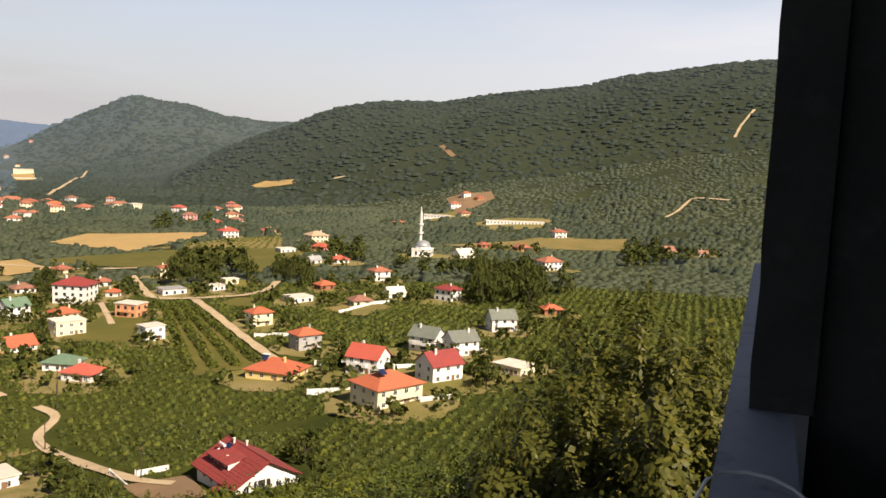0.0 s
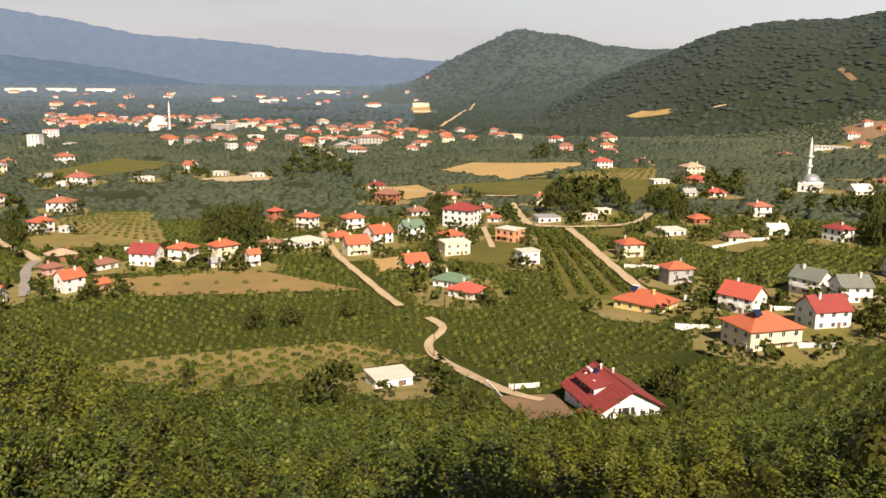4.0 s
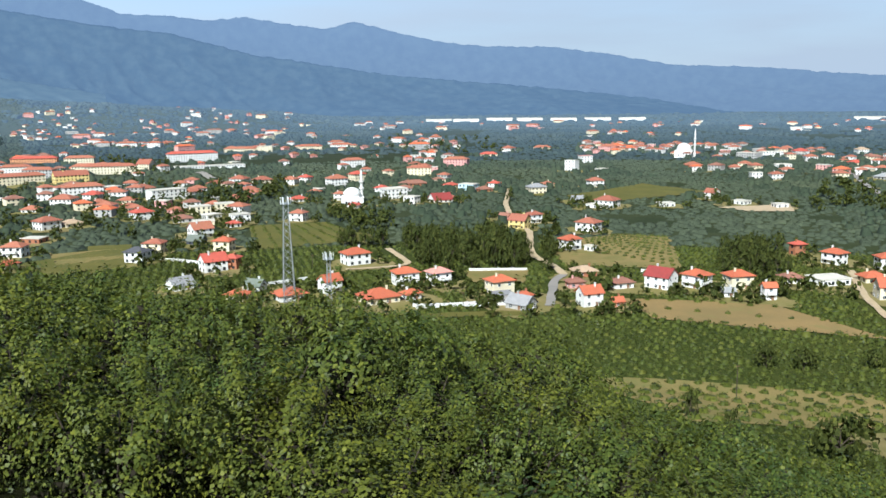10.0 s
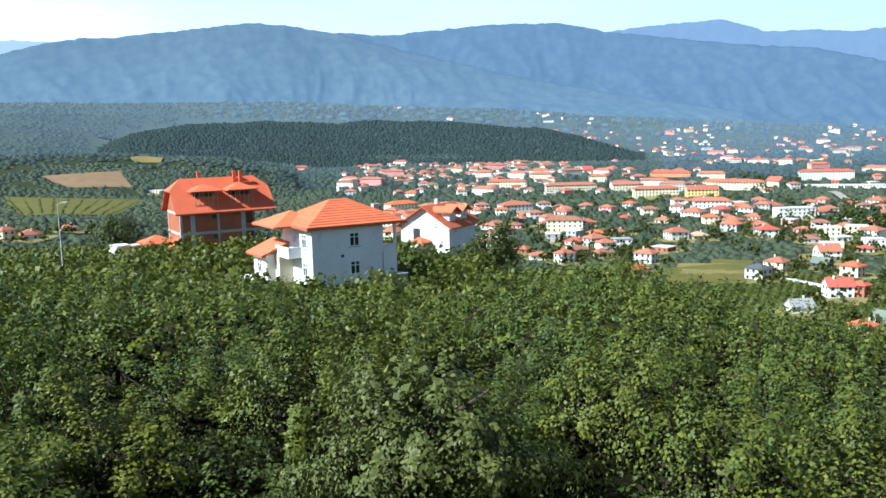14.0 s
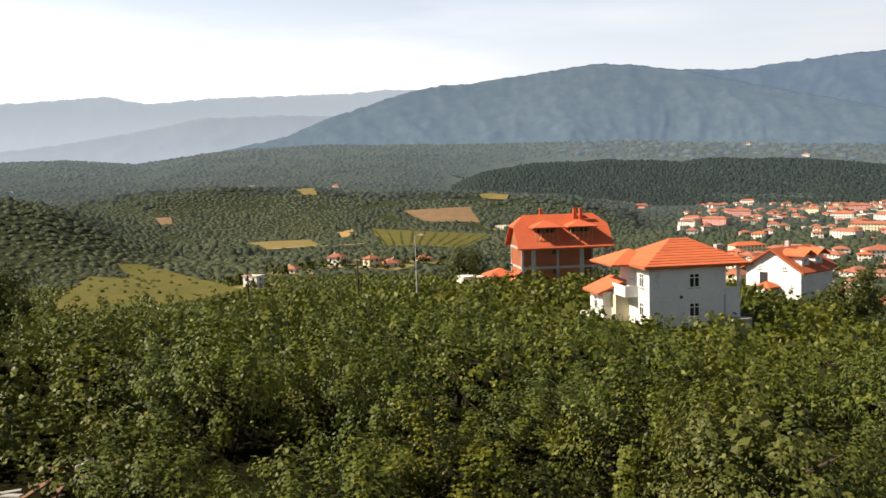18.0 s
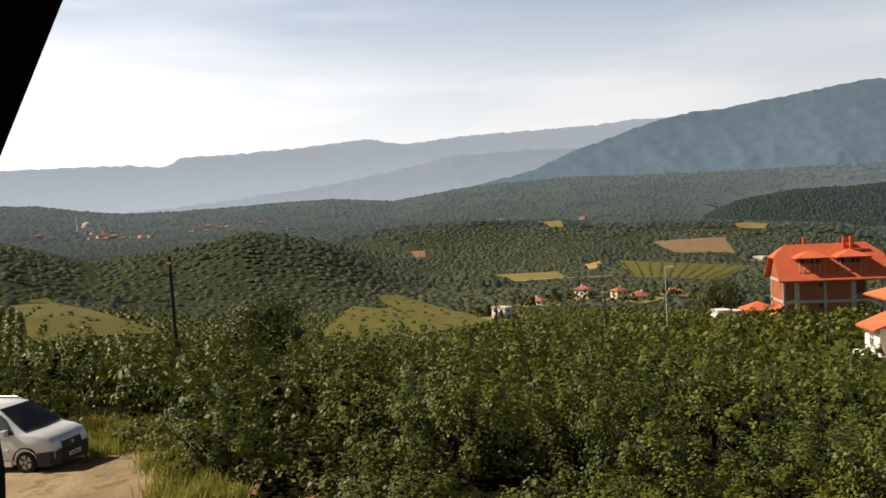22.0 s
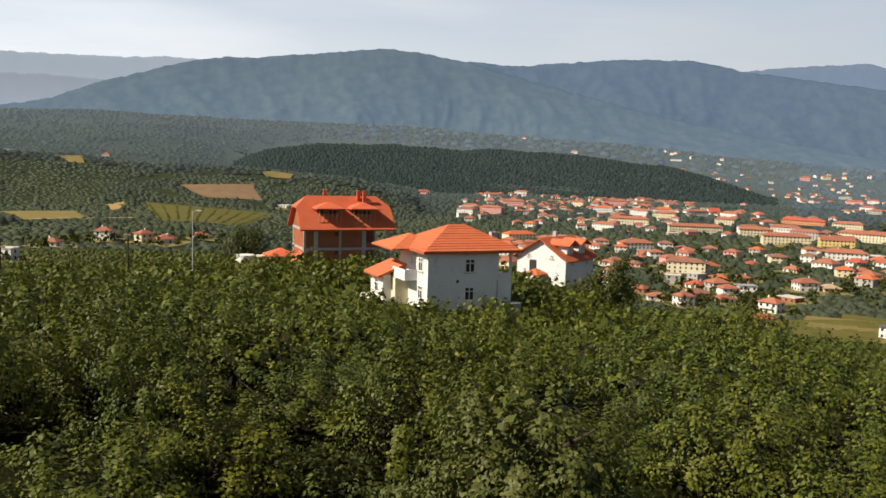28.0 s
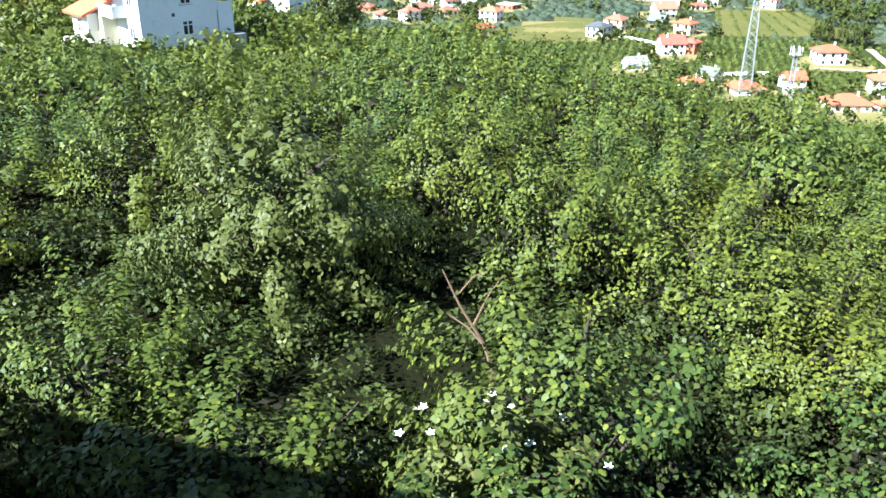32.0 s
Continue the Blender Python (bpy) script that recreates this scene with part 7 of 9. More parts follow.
def tree_mesh(kind):
    """Shared meshes of one pattern of broad-leaved tree, one metre in radius and height: trunk with limbs, and crown."""
    if kind not in TREE_KINDS:
        rng = random.Random(kind)
        s = Shape()
        s.tube([(0, 0, -0.05), (0.02, 0.01, 0.2), (0.0, 0.02, 0.5), (0.03, 0, 0.8)], [0.05, 0.04, 0.03, 0.012], 7)
        for k in range(6):
            a = k * 1.05 + rng.uniform(-0.3, 0.3)
            z0 = rng.uniform(0.22, 0.5)
            s.tube([(0, 0, z0), (0.3 * math.cos(a), 0.3 * math.sin(a), z0 + 0.16), (0.62 * math.cos(a), 0.62 * math.sin(a), z0 + 0.34)], [0.024, 0.016, 0.006], 5)
        v, f = leaf_cloud(300, 1.0, 1.0, 0.2, 300 + kind, clumps=30, inner=0.45)
        v = v * np.array([1, 1, 0.92]) + np.array([0, 0, 0.12])
        TREE_KINDS[kind] = (s.mesh("trunk", M_BARK), big_mesh("crown", v, f, M_DARKLEAF))
    return TREE_KINDS[kind]


TREE_RNG = random.Random(3)
FAR_TREES = []


def tree(x, y, height, radius, label="dark green broad-leaved tree in the valley"):
    t, c = tree_mesh(TREE_RNG.randrange(4))
    ob = thing("tree", pose(x, y, z_at(x, y) - 0.1, 0, 0, TREE_RNG.uniform(0, 360)), label, "tree", "trees of the valley")
    m = Matrix.Diagonal((radius, radius, height, 1))
    part("trunk", t, None, ob, at=m)
    part("crown", c, None, ob, at=m)


def grove(height, count, p0, p1, p2, p3):
    """A stand of trees within a four-cornered patch."""
    c = [np.array(p, float) for p in (p0, p1, p2, p3)]
    for _ in range(count):
        u, w = TREE_RNG.random(), TREE_RNG.random()
        p = (1 - u) * (1 - w) * c[0] + u * (1 - w) * c[1] + u * w * c[2] + (1 - u) * w * c[3]
        if clear_of(np.array([p[0]]), np.array([p[1]]), 0.5)[0]:
            h = height * TREE_RNG.uniform(0.65, 1.15)
            if math.hypot(p[0], p[1]) > 440:
                FAR_TREES.append((p[0], p[1], h))
                continue
            tree(p[0], p[1], h, h * TREE_RNG.uniform(0.3, 0.42))


garden_wall(1.3, "low white plastered garden wall beside houses", (-34.3, 283.2), (-16.9, 288.9), (-1.3, 295.2))
garden_wall(1.3, "low white plastered garden wall beside houses", (-19.7, 348.8), (4.5, 351.7))
garden_wall(1.3, "low white plastered garden wall beside houses", (-168.4, 371.1), (-154.0, 367.4), (-137.2, 360.8))
garden_wall(1.3, "low white plastered garden wall beside houses", (-97.7, 318.5), (-83.4, 330.5))
garden_wall(1.3, "low white plastered garden wall beside houses", (201.0, 228.9), (209.6, 219.9))
garden_wall(1.3, "low white plastered garden wall beside houses", (159.0, 159.8), (168.6, 153.1))
garden_wall(1.3, "low white plastered garden wall beside houses", (184.8, 182.8), (192.4, 175.9))
garden_wall(1.3, "low white plastered garden wall beside houses", (168.1, 128.6), (176.2, 124.5))
garden_wall(1.3, "low white plastered garden wall beside houses", (191.9, 158.7), (198.7, 154.5))
garden_wall(1.3, "low white plastered garden wall beside houses", (-35.6, 285.6), (-3.8, 289.1), (6.1, 284.4))
garden_wall(1.3, "low white plastered garden wall beside houses", (247.9, 232.5), (270.7, 234.5), (279.2, 232.3))
garden_wall(1.3, "low white plastered garden wall beside houses", (220.1, 156.4), (230.3, 149.7))
garden_wall(1.3, "low white plastered garden wall beside houses", (50.6, 348.7), (63.2, 346.7))
garden_wall(1.1, "pale block wall at the edge of the villa yard", (94.6, 141.0), (101.0, 139.1))
garden_wall(0.5, "low white kerb wall along the dirt lane", (92.8, 146.8), (90.3, 135.6))
pole(-18.0, 281.0, 6.5, 0, "slim grey utility pole beside the village lanes")
pole(-103.2, 318.4, 7.9, 0, "slim grey utility pole beside the village lanes")
pole(-86.2, 350.0, 6.5, 0, "slim grey utility pole beside the village lanes")
pole(5.8, 281.5, 7.4, 0, "slim grey utility pole beside the village lanes")
pole(243.6, 301.3, 6.6, 0, "slim grey utility pole beside the village lanes")
pole(263.9, 300.4, 6.5, 0, "slim grey utility pole beside the village lanes")
pole(347.7, 313.5, 7.4, 0, "slim grey utility pole beside the village lanes")
pole(399.0, 349.3, 7.0, 0, "slim grey utility pole beside the village lanes")
pole(114.4, 204.8, 6.8, 0, "slim grey utility pole beside the village lanes")
pole(121.5, 217.1, 8.2, 0, "slim grey utility pole beside the village lanes")
pole(94.1, 138.4, 6.6, 0, "slim grey utility pole beside the village lanes")
pole(50.9, 195.3, 9.0, 0, "slim grey utility pole beside the village lanes")
pole(-125.4, 339.1, 6.5, 0, "slim grey utility pole beside the village lanes")
pole(97.2, 178.9, 6.7, 0, "slim grey utility pole beside the village lanes")
grove(11, 90, (-53, 350), (4, 349), (4, 409), (-56, 430))
grove(10, 70, (-228, 526), (-166, 591), (-185, 750), (-291, 718))
grove(9, 40, (182, 542), (225, 532), (278, 682), (240, 705))
grove(12, 45, (245, 337), (281, 321), (333, 385), (313, 422))
grove(12, 50, (288, 200), (318, 176), (389, 226), (370, 249))
grove(10, 30, (468, 214), (502, 186), (609, 235), (602, 270))
grove(10, 8, (187, 352), (194, 344), (220, 392), (213, 399))
grove(8, 22, (336, 281), (383, 245), (418, 275), (377, 311))
grove(9, 16, (7, 281), (13, 298), (22, 456), (16, 456))
grove(10, 50, (-197, 1139), (-17, 1145), (-45, 1576), (-255, 1601))
grove(9, 40, (-422, 818), (-336, 793), (-446, 1089), (-555, 1078))
grove(9, 30, (287, 315), (289, 286), (325, 330), (323, 350))
grove(8, 26, (397, 571), (467, 584), (527, 660), (472, 671))
grove(9, 50, (-100, 423), (-58, 389), (-78, 527), (-117, 529))
grove(9, 26, (334, 322), (364, 325), (430, 384), (415, 396))
grove(9, 30, (81, 347), (108, 345), (122, 401), (96, 401))
grove(8, 60, (-311, 362), (-217, 375), (-507, 875), (-671, 806))
grove(8, 50, (-205, 382), (-190, 486), (-284, 726), (-384, 726))
tree(65.4, 223.0, 5.5, 3.0)
tree(74.4, 221.3, 5.5, 3.2)
tree(93.0, 223.7, 5.0, 2.4)
tree(58.1, 151.4, 8.0, 4.5)
tree(41.7, 161.9, 5.5, 1.6)
tree(75.9, 124.7, 5.0, 2.0)
tree(3.5, 226.9, 8.0, 2.6)
tree(253.6, 321.0, 9.0, 4.0)
tree(65.3, 225.1, 5.0, 2.4)
tree(190.5, 123.6, 7.0, 4.0)
tree(355.4, 189.0, 9.0, 5.0)
tree(118.4, 119.0, 6.0, 3.2)
tree(-5.4, 600.1, 9.0, 3.0)
tree(36.3, 174.3, 6.0, 2.0)

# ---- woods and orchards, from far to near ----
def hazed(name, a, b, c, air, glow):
    """Woods of the far hills and orchards of the valley from 420 m out: small crowns in two greens by plots, with the
    haze before them painted as emission.
    """
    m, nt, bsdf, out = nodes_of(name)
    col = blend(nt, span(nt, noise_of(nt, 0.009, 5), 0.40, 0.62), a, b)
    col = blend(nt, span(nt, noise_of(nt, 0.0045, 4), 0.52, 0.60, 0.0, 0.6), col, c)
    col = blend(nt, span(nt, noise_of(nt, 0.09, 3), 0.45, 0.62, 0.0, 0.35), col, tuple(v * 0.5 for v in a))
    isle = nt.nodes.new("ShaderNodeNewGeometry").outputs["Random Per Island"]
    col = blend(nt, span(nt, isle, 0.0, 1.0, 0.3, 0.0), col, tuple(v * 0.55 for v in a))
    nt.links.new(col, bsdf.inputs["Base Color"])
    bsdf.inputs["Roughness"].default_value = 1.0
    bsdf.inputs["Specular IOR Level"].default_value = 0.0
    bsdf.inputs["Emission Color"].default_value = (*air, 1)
    if glow:  # painted haze: emission grows with distance from the eye
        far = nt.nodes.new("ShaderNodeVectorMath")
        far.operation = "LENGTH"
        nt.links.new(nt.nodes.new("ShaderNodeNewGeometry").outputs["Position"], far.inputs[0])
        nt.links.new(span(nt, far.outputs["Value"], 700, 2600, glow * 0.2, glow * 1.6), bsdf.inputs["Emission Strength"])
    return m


def low_crown(seed):
    """A small rounded crown of five faces, for woods more than a kilometre off."""
    rng = np.random.default_rng(seed)
    a = np.arange(4) * math.pi / 2 + rng.uniform(-0.3, 0.3, 4)
    rings = [np.column_stack([q * np.cos(a + t) * j, q * np.sin(a + t) * j, z + rng.uniform(-0.1, 0.1, 4)]) for q, z, t, j in ((1.0, 0.0, 0, rng.uniform(0.8, 1.2, 4)), (0.55, 0.8, 0.4, rng.uniform(0.7, 1.3, 4)))]
    return np.concatenate(rings), np.array([(k, (k + 1) % 4, 4 + (k + 1) % 4, 4 + k) for k in range(4)] + [(4, 5, 6, 7)])


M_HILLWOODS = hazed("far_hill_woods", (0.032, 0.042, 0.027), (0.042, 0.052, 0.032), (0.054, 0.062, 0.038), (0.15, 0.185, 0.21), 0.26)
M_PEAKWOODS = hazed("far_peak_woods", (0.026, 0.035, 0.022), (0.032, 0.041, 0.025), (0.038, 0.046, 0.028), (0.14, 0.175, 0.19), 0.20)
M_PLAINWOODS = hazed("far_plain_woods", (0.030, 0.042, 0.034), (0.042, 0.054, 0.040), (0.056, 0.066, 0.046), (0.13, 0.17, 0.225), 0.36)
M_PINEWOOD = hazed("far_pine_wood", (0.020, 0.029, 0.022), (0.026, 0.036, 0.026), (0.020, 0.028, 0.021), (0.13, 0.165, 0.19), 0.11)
T_LOW = [low_crown(40 + i) for i in range(10)]
x, y, rng = spots(1000, 2650, -118, 78, 10.8, 1, jitter=1.1)
r, az = np.hypot(x, y), np.degrees(np.arctan2(x, y))
ok = clear_of(x, y) & ~((az > 47) & (r > 1560)) & ~((az > 22) & (r > 2420))
ok &= (r < 1700) | (rng.random(len(x)) < 0.72)
plain = (az > -31) & (az < 27) & (r > 1000)
ok &= ~plain | (value_noise(x / 110, y / 110, 17) > 0.26)
pine = (az < -32) & (az > -67) & (r > np.interp(az, (-67, -60, -50, -32), (1500, 1560, 1620, 1690))) & (r < 2060)
peak = (az > 20) & ~plain
px, py, prng = spots(1500, 2060, -67, -32, 6.6, 12, jitter=0.5)
pr, pa = np.hypot(px, py), np.degrees(np.arctan2(px, py))
stand = clear_of(px, py) & (pr > np.interp(pa, (-67, -60, -50, -32), (1500, 1560, 1620, 1690)))
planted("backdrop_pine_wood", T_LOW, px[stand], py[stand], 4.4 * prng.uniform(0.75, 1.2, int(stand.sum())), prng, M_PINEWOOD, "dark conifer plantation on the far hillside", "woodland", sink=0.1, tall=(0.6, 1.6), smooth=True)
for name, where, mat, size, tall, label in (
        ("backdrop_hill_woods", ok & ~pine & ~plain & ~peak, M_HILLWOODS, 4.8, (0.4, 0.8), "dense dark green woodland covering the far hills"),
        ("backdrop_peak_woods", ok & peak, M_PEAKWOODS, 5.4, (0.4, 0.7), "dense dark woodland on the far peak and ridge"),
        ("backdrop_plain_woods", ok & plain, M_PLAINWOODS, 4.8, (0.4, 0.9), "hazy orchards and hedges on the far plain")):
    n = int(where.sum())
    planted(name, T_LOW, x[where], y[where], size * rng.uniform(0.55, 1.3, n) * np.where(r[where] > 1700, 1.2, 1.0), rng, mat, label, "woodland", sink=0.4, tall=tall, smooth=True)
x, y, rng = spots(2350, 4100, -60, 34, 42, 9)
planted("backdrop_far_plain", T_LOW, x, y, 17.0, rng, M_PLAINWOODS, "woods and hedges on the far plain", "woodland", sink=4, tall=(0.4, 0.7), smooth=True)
# greens raised and given emission to paint in haze over the valley
M_WOODS = hazed("hazed_orchard_leaves", (0.056, 0.068, 0.040), (0.066, 0.078, 0.044), (0.078, 0.088, 0.046), (0.15, 0.175, 0.175), 0.26)
x, y, rng = spots(420, 1000, -118, 78, 5.9, 2, jitter=0.42)
plot = np.floor(4 * value_noise(x / 95, y / 95, 21))  # plots are set out in rows of their own
ok = clear_of(x, y, 4.5) & ((value_noise(x / 26, y / 26, 23) > 0.14) | (np.degrees(np.arctan2(x, y)) < -74))
wild = ok & (value_noise(x / 75, y / 75, 29) + 0.25 * value_noise(x / 21, y / 21, 33) > 0.62)
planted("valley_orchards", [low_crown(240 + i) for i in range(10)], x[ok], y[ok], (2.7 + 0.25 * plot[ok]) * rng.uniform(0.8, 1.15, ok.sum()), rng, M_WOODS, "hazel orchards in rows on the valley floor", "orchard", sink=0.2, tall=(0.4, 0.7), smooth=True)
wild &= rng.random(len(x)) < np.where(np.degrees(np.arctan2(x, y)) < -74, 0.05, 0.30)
M_HEDGE = hazed("hazed_hedge_leaves", (0.038, 0.050, 0.027), (0.048, 0.060, 0.031), (0.056, 0.066, 0.033), (0.15, 0.18, 0.20), 0.25)
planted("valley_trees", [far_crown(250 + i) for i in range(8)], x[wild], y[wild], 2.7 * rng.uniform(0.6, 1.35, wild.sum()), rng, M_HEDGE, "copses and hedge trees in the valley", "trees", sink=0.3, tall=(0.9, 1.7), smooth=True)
x, y, rng = spots(150, 420, -118, 78, 3.5, 3, jitter=0.16)
ok = clear_of(x, y, 4.5) & (ripple(x, y, 34, 15) > -0.75)
near = ok & (np.hypot(x, y) < 265)
ok &= ~near
planted("lower_orchards", [joined((low_crown(260 + i)[0] * 0.75, low_crown(260 + i)[1]), shoots(44, 1.05, 1.15, 0.24, 60 + i, 10, plume=0.27, round_leaf=False)) for i in range(8)], x[near], y[near], 1.65, rng, M_ORCHARD, "rows of hazel bushes on the lower slope", "orchard", sink=0.2, tall=(0.8, 1.2))
planted("valley_hazels", [joined((low_crown(270 + i)[0] * 0.85, low_crown(270 + i)[1]), leaf_cloud(8, 1.0, 1.1, 0.45, 66 + i, inner=0.85)) for i in range(8)], x[ok], y[ok], 1.7, rng, M_ORCHARD, "rows of hazel bushes at the foot of the slope", "orchard", sink=0.2, tall=(0.75, 1.15))
far = np.array(FAR_TREES)
rng = np.random.default_rng(5)
scatter("far_groves", [leaf_cloud(70, 0.38, 1.0, 0.2, 310 + i, clumps=14, inner=0.5) for i in range(4)], np.column_stack([far[:, 0], far[:, 1], land(far[:, 0], far[:, 1]) - 0.3]), far[:, 2], rng.uniform(0, 6.28, len(far)), M_DARKLEAF, "stands of dark trees among the far houses", "trees")
# grass and trodden earth round the village houses
M_LAWN = surface("garden_grass", (0.17, 0.155, 0.042), (0.26, 0.205, 0.095), 0.035, 1.5, bump=0.5, depth=0.15, stain=(0.105, 0.115, 0.028))
rng = np.random.default_rng(16)
lawn_v, lawn_f = [], []
for hx, hy, hr in HOUSE_SPOTS:
    if 170 < math.hypot(hx, hy) < 900:
        turn = np.arange(16) * math.pi / 8
        edge = (hr + rng.uniform(2.5, 8.0)) * (1 + 0.16 * np.sin(2 * turn + rng.uniform(0, 6.28)) + 0.10 * np.sin(5 * turn + rng.uniform(0, 6.28)))
        base = len(lawn_v) * 48
        lawn_v.append(np.concatenate([np.column_stack([hx + k * edge * np.cos(turn), hy + k * edge * np.sin(turn)]) for k in (0.05, 0.5, 1.0)]))
        lawn_f += [(base + k * 16 + i, base + k * 16 + 16 + i, base + k * 16 + 16 + (i + 1) % 16, base + k * 16 + (i + 1) % 16) for k in (0, 1) for i in range(16)]
tagged(new("garden_lawn", big_mesh("garden_lawn", drape(np.concatenate(lawn_v), 0.03), np.array(lawn_f), M_LAWN, True)), "uneven grass and trodden earth of the village gardens", "lawn", kind="structure")
# garden trees round the village houses
rng = np.random.default_rng(6)
gx, gy = [], []
for hx, hy, hr in HOUSE_SPOTS:
    if 150 < math.hypot(hx, hy) < 1750:
        for k in range(5 if math.hypot(hx, hy) < 620 else 10):
            a, q = rng.uniform(0, 6.28), hr + rng.uniform(1.5, 9)
            gx.append(hx + q * math.cos(a))
            gy.append(hy + q * math.sin(a))
gx, gy = np.array(gx), np.array(gy)
ok = clear_of(gx, gy, 0.5)
far = np.hypot(gx, gy) > 620
planted("garden_trees", [leaf_cloud(24, 0.46, 1.0, 0.32, 330 + i, clumps=13, inner=0.5) for i in range(4)], gx[ok & ~far], gy[ok & ~far], 5.2, rng, M_DARKLEAF, "dark fruit and shade trees in the village gardens", "trees", sink=0.2, tall=(0.7, 1.3))
planted("town_trees", [far_crown(335 + i) for i in range(6)], gx[ok & far], gy[ok & far], 3.4 * rng.uniform(0.6, 1.3, int((ok & far).sum())), rng, M_HEDGE, "dark fruit and shade trees among the far houses", "trees", sink=0.3, tall=(1.0, 1.7), smooth=True)
# small hazels in rows on the dry grass slope and the young plantations
rows_x, rows_y = [], []
for q in KEEP_CLEAR[:41]:
    side = np.linalg.norm(q[1] - q[0])
    if YOUNG.get(tuple(np.round(q[0]).astype(int))):
        gap = YOUNG[tuple(np.round(q[0]).astype(int))]
        n, mrow = max(4, int((side + np.linalg.norm(q[2] - q[3])) / 2 / gap)), max(2, int(np.linalg.norm(q[3] - q[0]) / gap * (2 if side < 20 else 1)))
        for u in np.linspace(0.03, 0.97, n):
            for w in np.linspace(0.06, 0.94, mrow):
                p = (1 - u) * (1 - w) * q[0] + u * (1 - w) * q[1] + u * w * q[2] + (1 - u) * w * q[3]
                rows_x.append(p[0])
                rows_y.append(p[1])
rows_x, rows_y = np.array(rows_x), np.array(rows_y)
rng = np.random.default_rng(77)
grown = np.array([math.hypot(px - 192, py - 248) < 75 for px, py in zip(rows_x, rows_y)])
planted("hazel_rows", [leaf_cloud(34, 1.0, 1.1, 0.5, 68 + i, inner=0.6, core=6) for i in range(3)], rows_x[grown], rows_y[grown], 1.9, rng, M_ORCHARD, "straight rows of grown hazel bushes with grass lanes", "orchard", sink=0.1)
rows_x, rows_y = rows_x[~grown], rows_y[~grown]
for q, count in ((KEEP_CLEAR[20], 26), (KEEP_CLEAR[21], 40), (KEEP_CLEAR[22], 24)):  # lone bushes on the meadows
    for _ in range(count):
        u, w = rng.random(), rng.random() ** 0.6
        p = (1 - u) * (1 - w) * q[0] + u * (1 - w) * q[1] + u * w * q[2] + (1 - u) * w * q[3]
        rows_x, rows_y = np.append(rows_x, p[0]), np.append(rows_y, p[1])
planted("young_hazels", [joined(far_crown(290 + i), leaf_cloud(34, 1.0, 1.2, 0.34, 65 + i, inner=0.75)) for i in range(4)], rows_x + rng.normal(0, 0.3, len(rows_x)), rows_y + rng.normal(0, 0.3, len(rows_x)), np.where(np.hypot(rows_x, rows_y) < 250, 1.5, 1.3), rng, M_ORCHARD, "rows of young hazel bushes on dry grass", "orchard", sink=0.1)
x, y, rng = spots(62, 150, -118, 78, 4.0, 4)
ok = clear_of(x, y, 1.0)
planted("slope_hazels", [joined((far_crown(280 + i)[0] * 0.66, far_crown(280 + i)[1]), shoots(96, 1.05, 1.25, 0.23, 70 + i, 15, plume=0.24, round_leaf=False)) for i in range(6)], x[ok], y[ok], 2.2, rng, M_SLOPE, "dense hazel bushes on the hillside", "hazel bushes", sink=0.3, tall=(0.75, 1.2))


def bushes_allowed(x, y):
    """Where the hazels stand close to the house: off the yard, the dirt drive and the small clearing."""
    r, az = np.hypot(x, y), np.degrees(np.arctan2(x, y))
    ok = clear_of(x, y, 0.8)
    ok &= (ripple(x, y, 1.9, 3) > -0.66) | (r < 13)  # here and there a bush is missing
    ok &= ~((az < -100) & (r < 30.5)) & ~((az < -82) & (r < 14)) & ~((az < -62) & (r < 6.5))
    for a, q, rad in ((-37.5, 11.4, 2.5), (-47.5, 14.4, 2.4), (-42, 9.8, 2.0), (-34, 10.3, 1.6), (-57, 9.4, 1.2), (-64.5, 9.0, 1.2), (66, 27, 3.6), (-96, 60, 2.5), (-96.6, 55, 3.0), (-95.2, 50, 2.2), (-31, 7.3, 1.0), (-93, 18.6, 2.2)):
        cx, cy = polar(a, q)
        ok &= (x - cx) ** 2 + (y - cy) ** 2 > rad ** 2
    return ok


x, y, rng = spots(26, 62, -118, 78, 3.7, 5)
ok = bushes_allowed(x, y)
planted("near_hazels", [joined(shoots(940, 1.0, 1.35, 0.072, 80 + i, 15, plume=0.23, round_leaf=False, low=0.2), leaf_cloud(60, 0.6, 0.9, 0.10, 880 + i, inner=0.5)) for i in range(8)], x[ok], y[ok], 2.3, rng, M_HAZEL, "dense leafy hazel bushes on the hillside", "hazel bushes", sink=0.2, tall=(0.75, 1.15))


# near-black filler inside the hazels paints in the shade between their shoots
M_INNER_SHADE = surface("shade_dark_twigs", (0.026, 0.022, 0.014), (0.018, 0.016, 0.010), 2, 30, rough=0.9, bump=0.2)
planted("hazel_shade_twigs", [leaf_cloud(80, 0.66, 0.92, 0.17, 860 + i, inner=0.35, tilt=0.8) for i in range(4)], x[ok], y[ok], 2.2, np.random.default_rng(5), M_INNER_SHADE, "twig filler, near black to paint shade inside the hillside hazels", "twigs", sink=0.2, tall=(0.75, 1.0))


